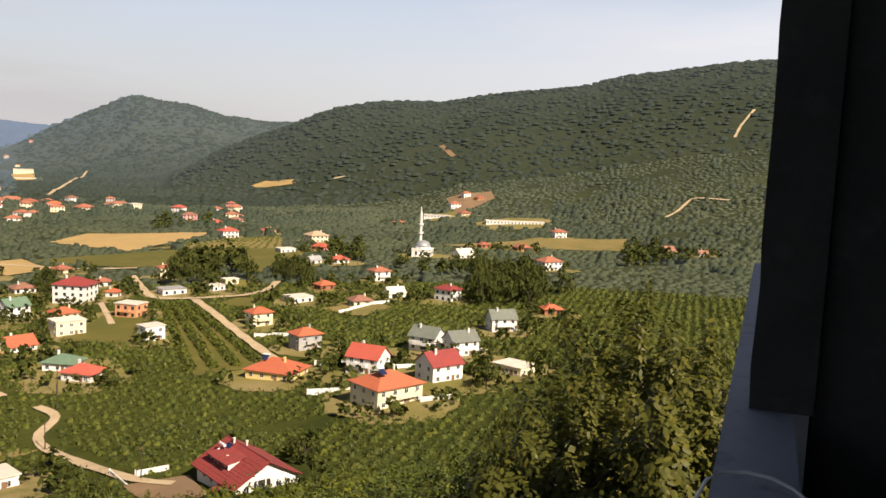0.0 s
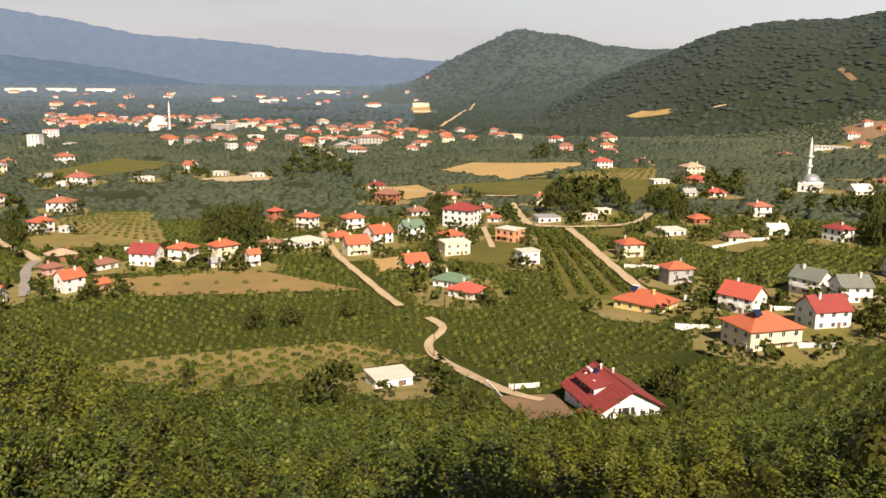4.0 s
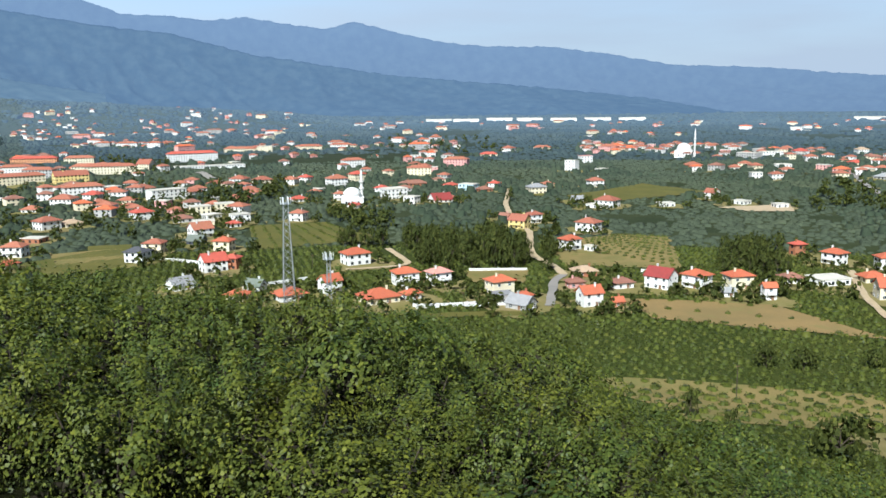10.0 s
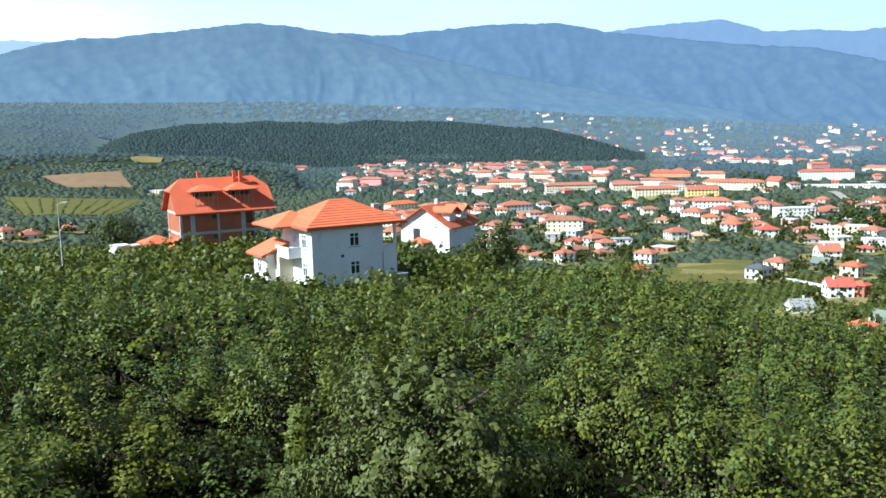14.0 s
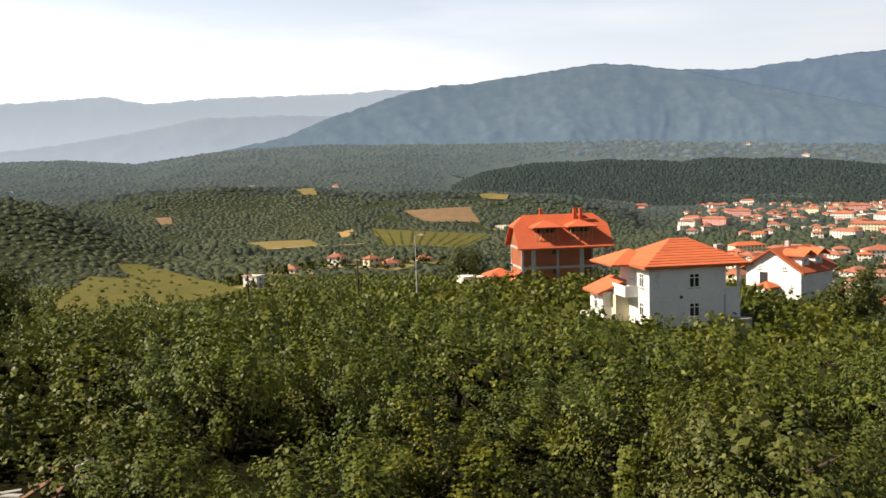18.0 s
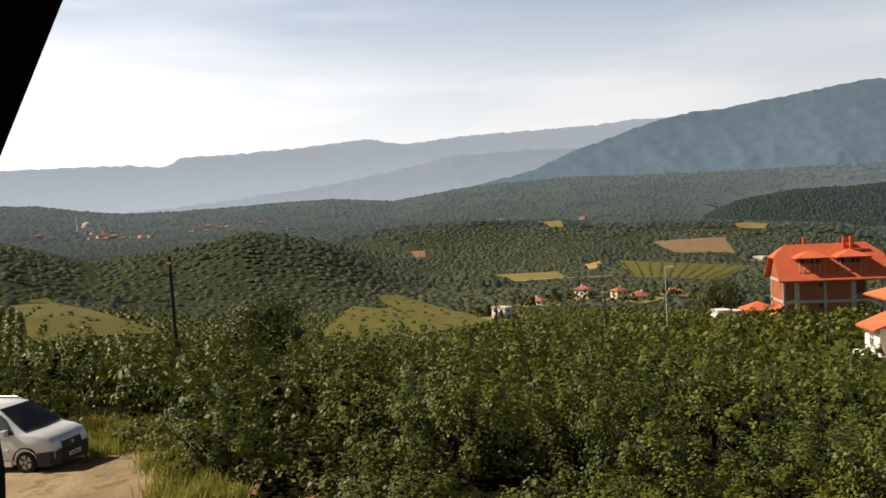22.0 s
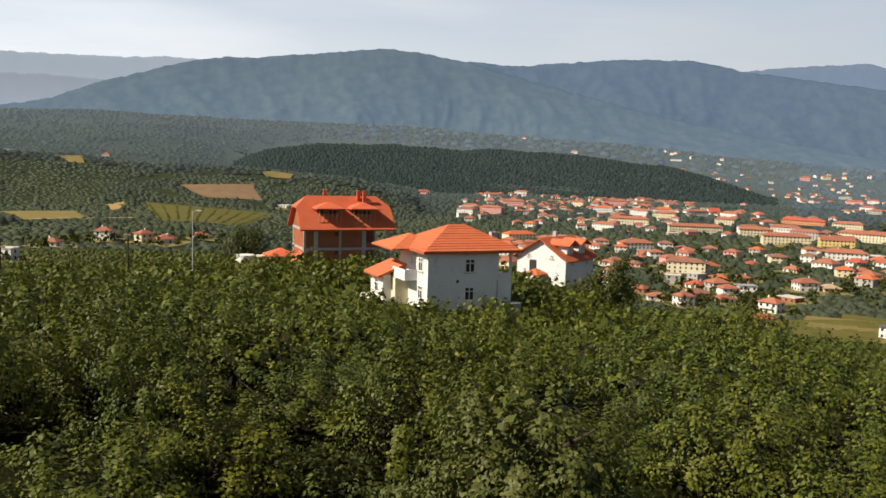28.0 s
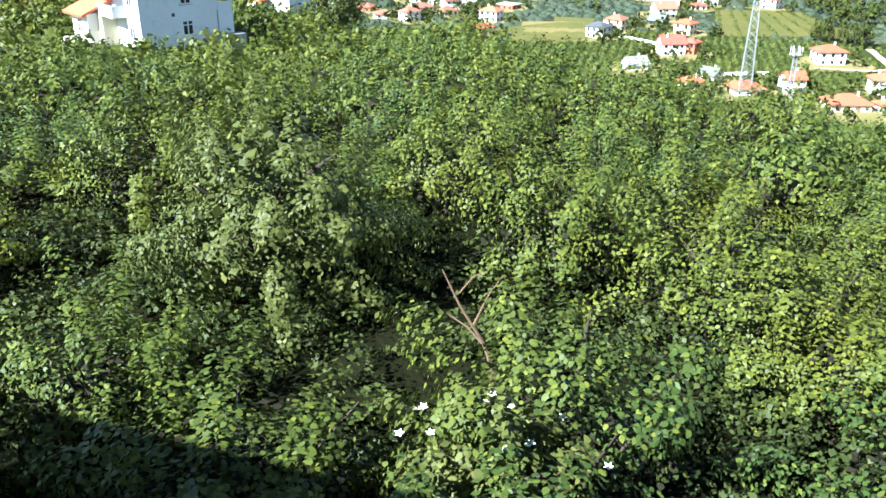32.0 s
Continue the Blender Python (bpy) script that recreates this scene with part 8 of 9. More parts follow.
def hazel_patterns(count, count_leaves, leaf, sprays, round_leaf, seed):
    made = []
    for k in range(count):
        rng = random.Random(seed + k)
        v, f = joined(shoots(count_leaves, 1.85, 2.9, leaf, seed + k, sprays, plume=0.215, round_leaf=round_leaf, low=0.15), leaf_cloud(90, 1.0, 1.7, 0.13, seed + 400 + k, inner=0.5, tilt=0.7))
        s = Shape()
        for i in range(6):
            a, lean = rng.uniform(0, 6.28), rng.uniform(0.4, 1.7)
            b = Vector((0.25 * math.cos(a), 0.25 * math.sin(a), -0.2))
            t = Vector((lean * math.cos(a), lean * math.sin(a), rng.uniform(1.6, 2.3)))
            mid = (b + t) / 2 + Vector((0, 0, 0.35))
            s.tube([b, mid, t], [0.045, 0.03, 0.008], 5)
        # loose dark flakes for the painted inner shade
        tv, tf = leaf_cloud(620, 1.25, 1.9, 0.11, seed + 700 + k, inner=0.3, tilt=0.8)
        made.append((big_mesh("crown", v, f, M_HAZEL), s.mesh("stem", M_BARK), big_mesh("brushwood", tv, tf, M_INNER_SHADE)))
    return made


HAZELS = hazel_patterns(6, 5200, 0.070, 21, True, 500)
FURTHER = hazel_patterns(6, 4800, 0.084, 21, False, 540)
x, y, rng = spots(13, 27, -106, 78, 3.6, 6, jitter=0.36)
close_x, close_y, rng = spots(5.4, 13, -106, 78, 3.1, 6, jitter=0.34)
x, y = np.append(x, close_x), np.append(y, close_y)
ok = bushes_allowed(x, y)
for hx, hy in zip(x[ok], y[ok]):
    kinds = HAZELS if math.hypot(hx, hy) < 14 else FURTHER
    crown, stems, twigs = kinds[rng.integers(0, len(kinds))]
    k = float(rng.uniform(0.95, 1.3))
    ob = thing("hazel_bush", pose(hx, hy, z_at(hx, hy) - 0.1, 0, 0, float(rng.uniform(0, 360))), "leafy green hazel bush on the slope below the house", "hazel bush", "hazel bushes")
    size = Matrix.Diagonal((k, k, float(rng.uniform(0.70, 1.08)), 1))
    part("stem", stems, None, ob, at=size)
    tagged(part("brushwood", twigs, None, ob, at=size), "twig filler, near black to paint shade inside the bush", kind="stuff")
    part("crown", crown, None, ob, at=size)


# ---- single trees and shrubs near the house ----
def grown_tree(name, az, r, height, radius, count_leaves, leaf, material, label, seed, flat=1.0, droop=0.35, clumps=70, base=0.2, ball=False):
    x, y = polar(az, r)
    ob = thing(name, pose(x, y, z_at(x, y) - 0.1), label, name.replace("_", " "))
    rng = random.Random(seed)
    s = Shape()
    s.tube([(0, 0, -0.2), (0.1, 0.05, height * 0.25), (0.0, 0.1, height * 0.5), (0.1, 0, height * 0.72)], [radius * 0.075, radius * 0.06, radius * 0.04, radius * 0.012], 8)
    for k in range(14):
        a = k * 2.4 + rng.uniform(-0.4, 0.4)
        z0 = height * rng.uniform(0.15, 0.55)
        q = radius * rng.uniform(0.35, 0.6)
        s.tube([(0, 0.05, z0), (q * 0.45 * math.cos(a), q * 0.45 * math.sin(a), z0 + height * 0.14), (q * math.cos(a), q * math.sin(a), z0 + height * 0.28)], [radius * 0.035, radius * 0.02, radius * 0.006], 6)
    part("trunk", s, M_BARK, ob)
    v, f = joined(shoots(count_leaves, radius, height * (1 - base) * flat, leaf, seed, clumps, plume=0.18, round_leaf=r < 20, low=-0.1, long_leaf=1 + droop * 0.5), leaf_cloud(500, radius * 0.62, height * (1 - base) * 0.85, radius * 0.09, seed + 900, inner=0.5, tilt=0.7))
    if ball:
        v, f = leaf_cloud(count_leaves, radius, height * (1 - base), leaf, seed, clumps=clumps, inner=0.62, tight=0.12, core=90)
    part("crown", big_mesh("crown", v + np.array([0, 0, height * base]), f, material), None, ob)


M_SHRUB = leaves("grey_green_leaves", (0.078, 0.090, 0.022), (0.105, 0.112, 0.024), (0.20, 0.195, 0.055), 0.15)
grown_tree("chestnut_tree", 67.3, 29.0, 7.3, 4.2, 17000, 0.15, M_CHESTNUT, "big chestnut tree with long yellow-green leaves", 21, droop=0.9, clumps=62, base=0.2)
grown_tree("chestnut_tree", 64.0, 19.5, 4.6, 2.9, 12000, 0.12, M_CHESTNUT, "broad leafy chestnut sapling beside the larger tree", 22, droop=0.8, clumps=44, base=0.05)
grown_tree("chestnut_tree", 71.5, 18.0, 5.2, 2.5, 9000, 0.12, M_CHESTNUT, "slim chestnut sapling close to the house", 28, droop=0.8, clumps=36, base=0.1)
grown_tree("shrub", -47.5, 14.2, 3.9, 2.4, 17000, 0.07, M_SHRUB, "tall grey-green shrub standing above the hazels", 23, clumps=44, base=0.08)
grown_tree("round_tree", -95.8, 58, 5.7, 2.6, 11000, 0.17, M_TREELEAF, "round dark tree behind the hedge of hazels", 24, clumps=110, base=0.1, ball=True)
grown_tree("low_shrub", -31.0, 7.4, 2.3, 1.5, 6000, 0.075, M_SHRUB, "bramble shrub with white flowers below the parapet", 25, clumps=50, base=0.0)
grown_tree("leafy_tree", -66.3, 142, 8.0, 3.6, 4000, 0.30, M_TREELEAF, "spreading green tree beside the unfinished house", 26, clumps=70, base=0.1, ball=True)
grown_tree("leafy_tree", -41.8, 116, 6.5, 3.2, 3600, 0.30, M_TREELEAF, "dark green tree beside the gabled house", 27, clumps=70, base=0.1, ball=True)

# white bramble flowers
M_PETAL = surface("white_petals", (0.85, 0.85, 0.82), (0.8, 0.8, 0.76), 4, 30, rough=0.6, bump=0)
M_YELLOW = surface("flower_centre", (0.65, 0.45, 0.06), (0.6, 0.4, 0.05), 4, 30, bump=0)
rngf = random.Random(8)
fx, fy = polar(-31.0, 7.4)
for k in range(16):
    a, q = rngf.uniform(0, 6.28), rngf.uniform(0.3, 1.25)
    z = z_at(fx, fy) + 1.25 * math.sqrt(max(0.1, 1 - (q / 1.6) ** 2)) + 0.75
    fl = thing("flower", pose(fx + q * math.cos(a), fy + q * math.sin(a), z, rngf.uniform(-25, 25), rngf.uniform(-25, 25), rngf.uniform(0, 90)), "white bramble flower with open petals", "flower", "white flowers")
    s = Shape()
    for i in range(5):
        b = i * 1.2566
        s.add([(0, 0, 0), (0.035 * math.cos(b - 0.5), 0.035 * math.sin(b - 0.5), 0.012), (0.06 * math.cos(b), 0.06 * math.sin(b), 0.02), (0.035 * math.cos(b + 0.5), 0.035 * math.sin(b + 0.5), 0.012), (0, 0, -0.006)],
              [(0, 1, 2, 3), (4, 3, 2, 1)])
    part("petals", s, M_PETAL, fl)
    part("centre", Shape().spin([(0.012, 0.0), (0.008, 0.016)], sides=6), M_YELLOW, fl)

M_DEADWOOD = surface("dead_wood", (0.17, 0.11, 0.07), (0.13, 0.085, 0.055), 3, 25)
# dead branch in the gap between the bushes
bx, by = polar(-33.3, 10.6)
dead = thing("dead_branch", pose(bx, by, z_at(bx, by) + 0.3, 0, 0, 30), "bare brown dead branch in a gap of the bushes", "branch")
part("limb", Shape().tube([(0.5, 0, -0.1), (0.25, 0.1, 0.7), (-0.1, 0.1, 1.3), (-0.35, 0.2, 1.8)], [0.03, 0.026, 0.018, 0.008], 6), M_DEADWOOD, dead)
for p, q in (((0.1, 0.1, 1.0), (0.5, 0.3, 1.7)), ((-0.1, 0.1, 1.5), (0.3, -0.2, 2.0)), ((0.3, 0.1, 0.6), (-0.3, 0.4, 1.0))):
    part("twig", Shape().tube([p, ((p[0] + q[0]) / 2, (p[1] + q[1]) / 2, (p[2] + q[2]) / 2 + 0.08), q], [0.018, 0.013, 0.005], 5), M_DEADWOOD, dead)


# low brambles on the ground between the nearest bushes
rng = np.random.default_rng(41)
a, q = np.radians(rng.uniform(-84, 40, 1100)), rng.uniform(4.5, 21, 1100)
bx, by = q * np.sin(a), q * np.cos(a)
keep = np.ones(len(bx), bool)
for az, r, wide in ((-37.5, 11.2, 1.0), (-58, 9.3, 0.9), (-64.5, 9.0, 0.9)):
    cx, cy = polar(az, r)
    keep &= (bx - cx) ** 2 + (by - cy) ** 2 > wide ** 2
planted("brambles", [leaf_cloud(90, 0.75, 0.75, 0.10, 740 + i, clumps=10, inner=0.4) for i in range(4)], bx[keep], by[keep], 1.0, rng, M_TREELEAF, "low brambles and ferns under the hazel bushes", "undergrowth", sink=0.1)


# ---- dirt drive, grass and the van ----
def patch_on_ground(name, material, az0, az1, r0, r1, label, lift=0.03):
    a, q = np.meshgrid(np.radians(np.linspace(az0, az1, 28)), np.linspace(r0, r1, 22), indexing="ij")
    edge = 0.5 * ripple(np.degrees(a) * 3, q * 3, 5, 6) * np.linspace(0, 1, 22)[None, :] ** 2
    q = q + edge * 1.6
    a = a + np.radians(1.6 * ripple(q * 4, a * 50, 3, 2) + 0.8 * ripple(q * 9, a * 90, 3, 5)) * np.linspace(0, 1, 28)[:, None] ** 3
    x, y = q * np.sin(a), q * np.cos(a)
    v = np.stack([x, y, land(x, y) + lift], -1).reshape(-1, 3)
    i, k = np.meshgrid(np.arange(27), np.arange(21), indexing="ij")
    f = np.stack([i * 22 + k, i * 22 + k + 1, (i + 1) * 22 + k + 1, (i + 1) * 22 + k], -1).reshape(-1, 4)
    tagged(new(name, big_mesh(name, v, f, material, True)), label, name.replace("_", " "), kind="structure")


patch_on_ground("grass_verge", M_VERGE, -120, -98.0, 15, 33, "rough grassy verge beside the dirt drive", 0.015)
patch_on_ground("dirt_drive", M_YARD, -150, -102.5, 9, 27.6, "pale stony dirt drive beside the house", 0.035)


def tufts(n, seed, height):
    rng = np.random.default_rng(seed)
    a, lean = rng.uniform(0, 6.28, n), rng.uniform(0.05, 0.5, n)
    o = rng.normal(0, 0.16, (n, 2))
    h = height * rng.uniform(0.5, 1.15, n)
    d = np.stack([np.cos(a), np.sin(a)], -1)
    w = np.stack([-d[:, 1], d[:, 0]], -1) * 0.011
    b, t = o, o + d * (lean * h)[:, None]
    m = o + d * (lean * h * 0.3)[:, None]
    v = np.stack([np.column_stack([b - w, np.zeros(n)]), np.column_stack([b + w, np.zeros(n)]), np.column_stack([m + w, h * 0.6]), np.column_stack([m - w, h * 0.6]),
                  np.column_stack([t + w * 0.2, h]), np.column_stack([t - w * 0.2, h])], 1).reshape(-1, 3)
    i = np.arange(n)[:, None] * 6
    return v, np.concatenate([i + np.array([[0, 1, 2, 3]]), i + np.array([[3, 2, 4, 5]])])


M_GRASS = foliage("rough_grass", (0.25, 0.24, 0.05), (0.31, 0.28, 0.075), (0.40, 0.35, 0.12), big=0.4, fine=2.0, through_leaf=0.3)
rng = np.random.default_rng(31)
a, q = rng.uniform(-113, -88, 2600), rng.uniform(11, 34, 2600)
keep = (q > np.interp(a, (-113, -104.2, -103.2, -101, -98, -97.9, -88), (27.4, 27.0, 12.5, 11, 11, 40, 40)))
a, q = np.radians(a[keep]), q[keep]
planted("rough_grass", [tufts(26, 700 + i, 0.48) for i in range(4)], q * np.sin(a), q * np.cos(a), 1.0, rng, M_GRASS, "tall rough grass between the drive and the hedge", "grass", sink=0.03)
a, q = np.radians(rng.uniform(-105, -84, 260)), rng.uniform(16, 31, 260)
keep = (q > np.interp(np.degrees(a), (-105, -100, -94, -84), (27, 23, 19, 17)))
planted("weeds", [leaf_cloud(60, 0.5, 0.9, 0.13, 720 + i, clumps=8) for i in range(3)], (q * np.sin(a))[keep], (q * np.cos(a))[keep], 1.0, rng, M_SHRUB, "leafy green weeds in the rough grass", "weeds", sink=0.05)

# scrap timber at the edge of the yard
rngd = random.Random(14)
sx, sy = polar(-93.0, 18.6)
for k in range(14):
    px, py = sx + rngd.uniform(-2.6, 0.6), sy + rngd.uniform(-1.6, 0.8)
    L = rngd.uniform(0.7, 2.1)
    # dark tones picked to paint in the shade the planks lie in
    tone = rngd.choice((M_BARK, M_CONCRETE, M_WOOD, M_DEADWOOD))
    plank = new("plank", Shape().box(-L / 2, -0.06, -0.02, L / 2, 0.06, 0.02).mesh("plank", tone))
    plank.matrix_basis = pose(px, py, z_at(px, py) + 0.05 + 0.02 * k, rngd.uniform(-8, 8), rngd.uniform(-14, 14), rngd.uniform(0, 180))
    tagged(plank, "weathered scrap plank at the yard's edge, tone darkened for shade", "plank", "scrap planks")


def van(x, y, z, turn):
    """A silver compact van; x forward, y to its left."""
    M_PAINT = surface("silver_paint", (0.76, 0.78, 0.80), (0.72, 0.74, 0.77), 1, 40, rough=0.28, metal=0.2, bump=0)
    M_BLACK = surface("black_plastic", (0.018, 0.018, 0.020), (0.022, 0.022, 0.024), 4, 60, rough=0.55, bump=0.1, depth=0.002)
    M_TYRE = surface("tyre_rubber", (0.02, 0.02, 0.02), (0.026, 0.026, 0.026), 4, 40, rough=0.8)
    M_LAMP = surface("lamp_glass", (0.20, 0.21, 0.23), (0.12, 0.13, 0.14), 8, 40, rough=0.1, bump=0)
    M_RIM = surface("alloy_rim", (0.5, 0.5, 0.52), (0.44, 0.44, 0.46), 4, 40, rough=0.35, metal=0.7, bump=0)
    ob = thing("van", pose(x, y, z, 0, 0, turn), "silver compact van parked on the dirt drive", "van")
    xs = (-2.2, -2.12, -1.6, -0.6, 0.0, 0.3, 0.52, 0.86, 1.2, 1.36, 1.7, 1.98, 2.12, 2.19)
    tops = (1.35, 1.70, 1.80, 1.84, 1.83, 1.79, 1.71, 1.46, 1.21, 1.13, 1.08, 1.00, 0.88, 0.68)
    s = Shape()
    ring = []
    for px, top in zip(xs, tops):
        nose = 1 - 0.16 * max(0, (px - 1.3) / 0.92) ** 2
        belt = min(1.06, top - 0.04)
        wt = 0.88 - 0.2 * max(0, (top - 1.06) / 0.76)
        sec = [(0.80, 0.24), (0.885, 0.42), (0.90, 0.75), (0.885, belt), (wt, top - 0.03), (wt - 0.12, top)]
        ring.append([(px, yy * nose, zz) for yy, zz in sec] + [(px, -yy * nose, zz) for yy, zz in reversed(sec)])
    n = len(ring[0])
    v = [p for r in ring for p in r]
    f = [(i * n + k, i * n + (k + 1) % n, (i + 1) * n + (k + 1) % n, (i + 1) * n + k) for i in range(len(xs) - 1) for k in range(n)]
    f += [tuple(range(n - 1, -1, -1)), tuple((len(xs) - 1) * n + k for k in range(n))]
    part("body", Shape().add(v, [q[::-1] for q in f]), M_PAINT, ob, smooth=True)
    part("windscreen", Shape().block([(0.42, -0.64, 1.73), (1.27, -0.78, 1.15), (1.34, 0.0, 1.12), (1.27, 0.78, 1.15), (0.42, 0.64, 1.73), (0.47, 0.0, 1.74)], [(0.455, -0.64, 1.775), (1.31, -0.78, 1.185), (1.39, 0.0, 1.15), (1.31, 0.78, 1.185), (0.455, 0.64, 1.775), (0.51, 0.0, 1.785)]), M_GLASS, ob, "dark tinted windscreen")
    for sgn in (-1, 1):
        for x0, x1, cut in ((0.02, 1.02, 0.45), (-1.15, -0.08, 0.0)):
            a = [(x0, sgn * 0.885, 1.1), (x1, sgn * 0.885, 1.1), (x1 - cut, sgn * 0.755, 1.62), (x0, sgn * 0.755, 1.62)]
            b = [(px, py + sgn * 0.025, pz) for px, py, pz in a]
            part("side_window", Shape().block(a if sgn < 0 else a[::-1], b if sgn < 0 else b[::-1]), M_GLASS, ob, "dark side window")
        part("mirror", Shape().box(0.72, sgn * 0.90 if sgn > 0 else -1.10, 1.06, 0.86, sgn * 1.10 if sgn > 0 else -0.90, 1.24), M_PAINT, ob, "silver door mirror")
        part("headlight", Shape().block([(1.93, sgn * 0.48, 0.70), (2.17, sgn * 0.42, 0.70), (2.02, sgn * 0.80, 0.70), (1.86, sgn * 0.82, 0.70)][::sgn], [(1.93, sgn * 0.48, 0.90), (2.14, sgn * 0.42, 0.86), (2.0, sgn * 0.80, 0.93), (1.83, sgn * 0.82, 0.95)][::sgn]), M_LAMP, ob, "clear headlight")
        part("door_handle", Shape().box(0.0, min(sgn * 0.895, sgn * 0.93), 0.92, 0.2, max(sgn * 0.895, sgn * 0.93), 0.97), M_PAINT, ob)
        part("side_trim", Shape().box(-1.0, min(sgn * 0.895, sgn * 0.92), 0.6, 0.85, max(sgn * 0.895, sgn * 0.92), 0.68), M_PAINT, ob)
        part("roof_rail", Shape().tube([(-1.8, sgn * 0.62, 1.80), (-1.6, sgn * 0.62, 1.87), (0.0, sgn * 0.62, 1.87), (0.2, sgn * 0.62, 1.79)], [0.02, 0.022, 0.022, 0.02], 6), M_RIM, ob, "slim metal roof rail")
        for wx in (1.35, -1.4):
            yy = sgn * 0.80
            w = part("wheel", Shape().add(*ring_mesh(0.33, 0.20, 0.11, 20)), M_TYRE, ob, at=pose(wx, yy, 0.33, 90, 0, 0), smooth=False)
            part("rim", Shape().spin([(0.205, -0.095), (0.205, 0.095)], sides=18), M_RIM, w, "silver alloy rim")
            for k in range(5):
                part("spoke", Shape().box(0.05, -0.03, -0.105, 0.19, 0.03, 0.105), M_METAL_AND_SHADE, w, at=pose(0, 0, 0, 0, 0, k * 72))
    part("bumper", Shape().block([(1.74, -0.93, 0.22), (2.12, -0.86, 0.22), (2.28, -0.6, 0.22), (2.28, 0.6, 0.22), (2.12, 0.86, 0.22), (1.74, 0.93, 0.22)], [(1.74, -0.93, 0.58), (2.12, -0.87, 0.62), (2.275, -0.6, 0.62), (2.275, 0.6, 0.62), (2.12, 0.87, 0.62), (1.74, 0.93, 0.58)]), M_BLACK, ob, "black plastic front bumper")
    part("side_skirt", Shape().box(-2.0, -0.905, 0.2, 0.9, 0.905, 0.36), M_PAINT, ob, "silver side skirt")
    part("grille", Shape().block([(2.19, -0.42, 0.604), (2.25, -0.40, 0.604), (2.25, 0.40, 0.604), (2.19, 0.42, 0.604)], [(2.10, -0.42, 0.80), (2.20, -0.40, 0.80), (2.20, 0.40, 0.80), (2.10, 0.42, 0.80)]), M_BLACK, ob, "black front grille")
    part("badge", Shape().spin([(0.06, 0), (0.055, 0.015)], sides=14), M_RIM, ob, "round chrome badge", at=pose(2.215, 0, 0.72, 0, 75, 0))
    part("number_plate", Shape().box(2.281, -0.26, 0.36, 2.295, 0.26, 0.47), M_TANK, ob, "plain white plate")
    part("plate_bar", Shape().box(2.296, -0.2, 0.395, 2.300, 0.2, 0.435), M_BLACK, ob, "dark bar on the plate")
    for sgn in (-1, 1):
        part("arch", Shape().tube([(1.35 + 0.40 * math.cos(t), sgn * 0.888, 0.33 + 0.40 * math.sin(t)) for t in np.linspace(0.1, 3.04, 9)], [0.03] * 9, 5), M_BLACK, ob, "black wheel-arch edge")


def ring_mesh(r1, r0, half, sides):
    """A tyre: a ring with rounded shoulders."""
    prof = [(r0, -half), (r1 - 0.04, -half), (r1, -half + 0.04), (r1, half - 0.04), (r1 - 0.04, half), (r0, half)]
    v = [(r * math.cos(2 * math.pi * k / sides), r * math.sin(2 * math.pi * k / sides), z) for r, z in prof for k in range(sides)]
    n = len(prof)
    f = [(i * sides + k, i * sides + (k + 1) % sides, ((i + 1) % n) * sides + (k + 1) % sides, ((i + 1) % n) * sides + k) for i in range(n) for k in range(sides)]
    return v, f


wx, wy = polar(-110.0, 26.6)
CX, CY = wx - 1.35 * 0.257, wy - 1.35 * 0.966
van(CX - 0.7, CY, z_at(CX, CY) + 0.03, 72)

# ---- the house the view is from ----
ALONG = Vector((math.sin(radians(74.4)), math.cos(radians(74.4)), 0))
HOUSE = Matrix.Rotation(math.atan2(ALONG.y, ALONG.x), 4, "Z")  # x along the front, y outwards


def built(name, shape, material, label, kind="structure", category=""):
    ob = new(name, shape.mesh(name, material))
    ob.matrix_basis = HOUSE
    return tagged(ob, label, category or name.replace("_", " "), kind=kind)


# pale sill with the blue of skylight in shade put into its colour
M_SILL = surface("skylight_tinted_sill", (0.40, 0.42, 0.47), (0.34, 0.36, 0.41), 3, 25, rough=0.6, bump=0.15, depth=0.003, stain=(0.17, 0.17, 0.2))
# grey plaster lowered to near black, painting in the shade of the house
M_PLASTER = surface("rough_shade_dark_plaster", (0.052, 0.052, 0.049), (0.042, 0.042, 0.040), 3, 30, bump=0.6, depth=0.006, stain=(0.06, 0.06, 0.058))
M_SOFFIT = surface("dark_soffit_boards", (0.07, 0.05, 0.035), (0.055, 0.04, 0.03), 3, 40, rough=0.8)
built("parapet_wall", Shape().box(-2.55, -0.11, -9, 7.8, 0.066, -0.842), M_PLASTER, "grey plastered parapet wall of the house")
for x0, x1 in ((-2.55, 0.9), (0.905, 4.1), (4.105, 7.83)):
    sill = new("sill", Shape().block([(x0, -0.132, -0.838), (x1, -0.132, -0.838), (x1, 0.0876, -0.838), (x0, 0.0876, -0.838)], [(x0, -0.128, -0.80), (x1, -0.128, -0.80), (x1, 0.084, -0.80), (x0, 0.084, -0.80)]).mesh("sill", M_SILL))
    sill.matrix_basis = HOUSE
    tagged(sill, "pale stone sill on the parapet, tinted blue for skylight", "sill", "parapet sills", kind="structure")
col = Shape()
rngc = random.Random(4)
lo, levels = [], 26
for k in range(levels + 1):
    zz = -0.797 + k * 0.14
    j = [rngc.uniform(-0.006, 0.006) for _ in range(4)]
    lo.append([(3.0 + j[0], -0.188, zz), (3.3, -0.188 + j[1], zz), (3.3, 0.0126 + j[2], zz), (3.0 + j[3], 0.0126 + j[2], zz)])
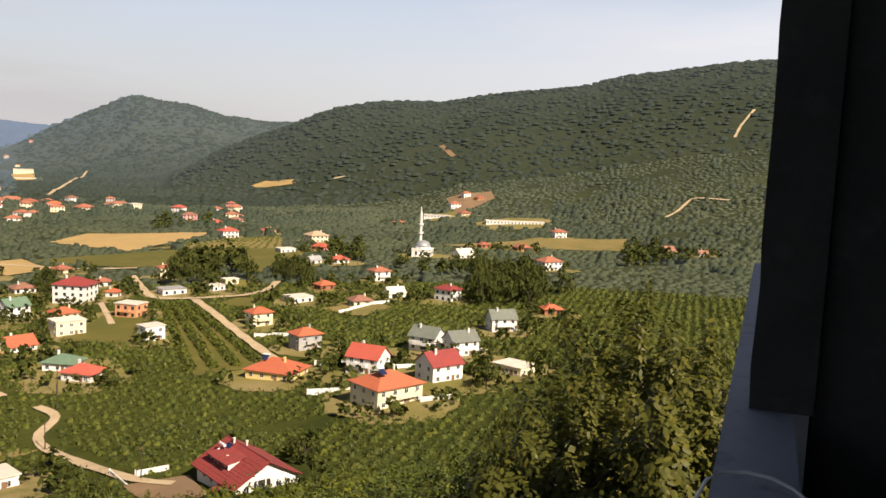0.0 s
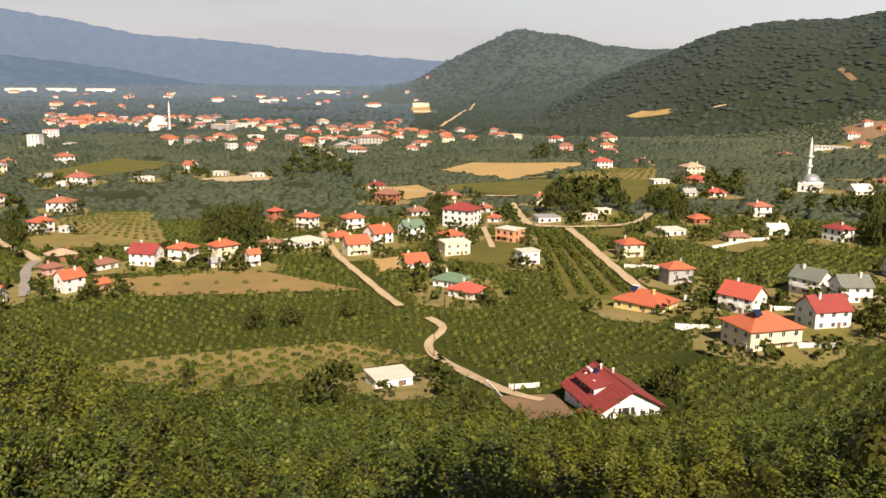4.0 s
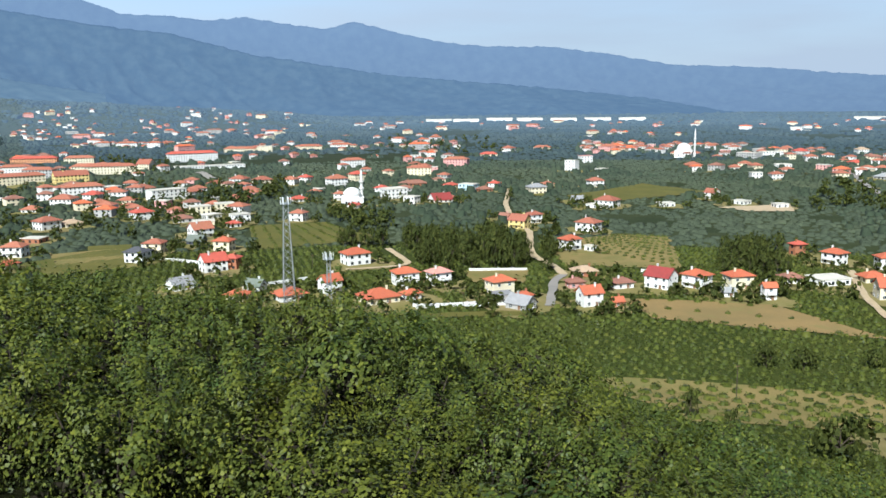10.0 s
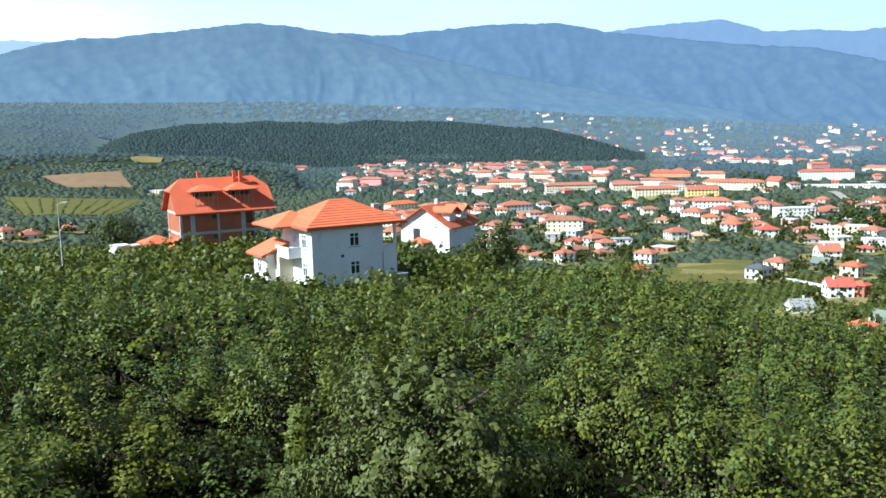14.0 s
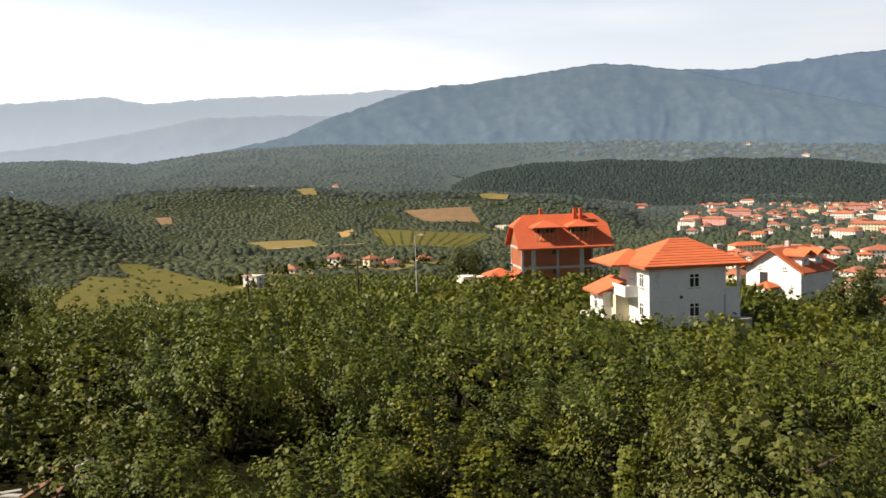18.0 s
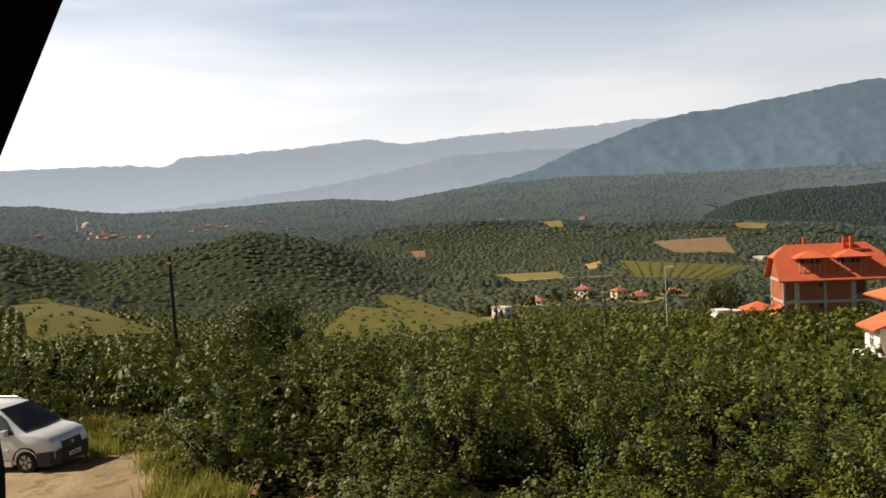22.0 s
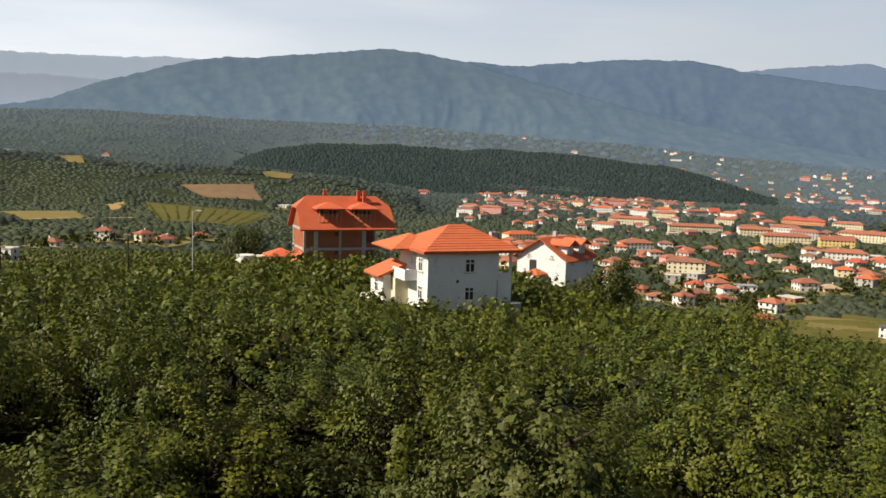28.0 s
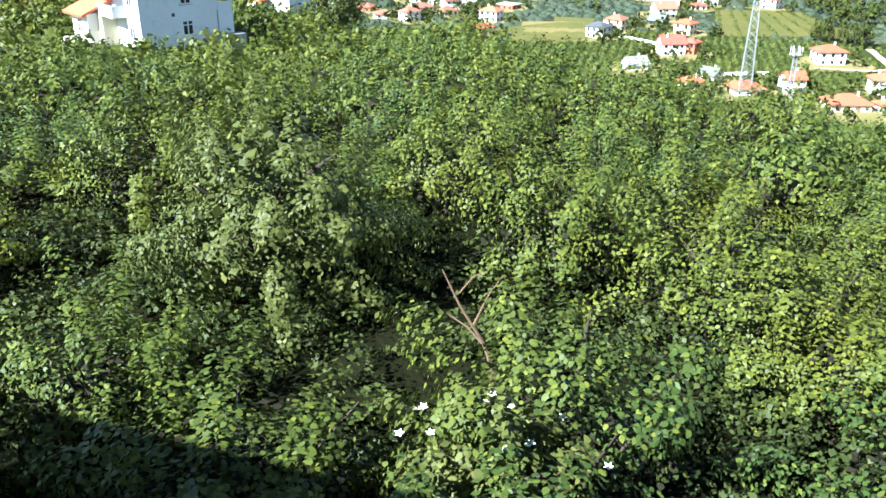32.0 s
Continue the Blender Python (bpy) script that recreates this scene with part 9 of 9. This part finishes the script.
col.add([p for r in lo for p in r], [(3, 2, 1, 0), tuple(levels * 4 + i for i in range(4))] + [(k * 4 + i, k * 4 + (i + 1) % 4, (k + 1) * 4 + (i + 1) % 4, (k + 1) * 4 + i) for k in range(levels) for i in range(4)])
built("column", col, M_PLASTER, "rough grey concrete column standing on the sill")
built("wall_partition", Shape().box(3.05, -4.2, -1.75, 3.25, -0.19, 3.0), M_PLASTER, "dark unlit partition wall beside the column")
# unseen wall, added to close the room off from light
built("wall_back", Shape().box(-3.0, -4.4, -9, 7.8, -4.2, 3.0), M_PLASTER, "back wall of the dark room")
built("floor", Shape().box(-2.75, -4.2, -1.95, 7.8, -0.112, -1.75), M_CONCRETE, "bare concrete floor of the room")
# unseen block, added and sized only for its shadow on the near bushes
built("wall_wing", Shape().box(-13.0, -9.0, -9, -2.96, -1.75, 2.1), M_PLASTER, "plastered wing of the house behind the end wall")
# unseen ceiling, added and extended to block the sun
built("ceiling", Shape().box(-2.95, -4.4, 2.4, 7.8, -0.2, 2.6), M_SOFFIT, "unseen boarded ceiling added to keep the sun off column and sill")
# end wall carried up to 3 m so that no sun passes over it
pier, lo = Shape(), []
for k in range(81):
    zz = -9 + k * 0.15
    j = [rngc.uniform(-0.008, 0.008) for _ in range(2)]
    lo.append([(-2.95, -4.2, zz), (-2.52, -4.2, zz), (-2.485 + j[0], -0.279 + j[1], zz), (-2.95, -0.36 + j[1], zz)])
pier.add([p for r in lo for p in r], [(3, 2, 1, 0), tuple(80 * 4 + i for i in range(4))] + [(k * 4 + i, k * 4 + (i + 1) % 4, (k + 1) * 4 + (i + 1) % 4, (k + 1) * 4 + i) for k in range(80) for i in range(4)])
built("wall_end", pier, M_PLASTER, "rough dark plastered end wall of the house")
# sloping roof edge over the end wall, with its boards and gutter hooks
A, B = Vector((*polar(-112.04, 2.5), 0.108)), Vector((*polar(-106.6, 1.2), 0.322))
D = (B - A).normalized()
IN = Vector((0.27, -0.963, 0.0))
p0, p1 = A - D * 0.02, B + D * 1.5
q0, q1 = p0 + IN * 3.8 + Vector((0, 0, 1.3)), p1 + IN * 4.6 + Vector((0, 0, 1.5))
up = Vector((0, 0, 0.14))
eave = thing("roof_edge", Matrix.Identity(4), "dark sloping roof edge with wooden boards and gutter hooks", "roof")
part("boarding", Shape().block([q0, q1, p1, p0], [q0 + up, q1 + up, p1 + up, p0 + up]), M_SOFFIT, eave)
for t in (0.008, 0.05, 0.10):
    c = p0 + (p1 - p0) * t
    part("gutter_hook", Shape().tube([c + Vector((0, 0, -0.01)), c + Vector((-0.001, 0.004, -0.006)), c + Vector((-0.002, 0.005, 0.03))], [0.004, 0.004, 0.003], 5), M_METAL_AND_SHADE, eave)
part("fascia", Shape().tube([p0 + up * 0.5, p1 + up * 0.5], [0.012, 0.012], 6), M_SOFFIT, eave)
# pale cable looped over the sill
cab = Shape()
pts = [HOUSE @ Vector(p) for p in ((2.18, 0.118, -1.3), (2.18, 0.122, -0.92), (2.2, 0.118, -0.84), (2.22, 0.095, -0.79), (2.25, 0.06, -0.775), (2.26, 0.0, -0.768), (2.25, -0.06, -0.77), (2.24, -0.11, -0.785), (2.22, -0.15, -0.805), (2.2, -0.18, -0.86), (2.18, -0.19, -0.95), (2.16, -0.19, -1.3))]
cab.tube(pts, [0.005] * 12, 8)
tagged(new("cable", cab.mesh("cable", M_TANK, True)), "pale round cable looped over the sill", "cable")
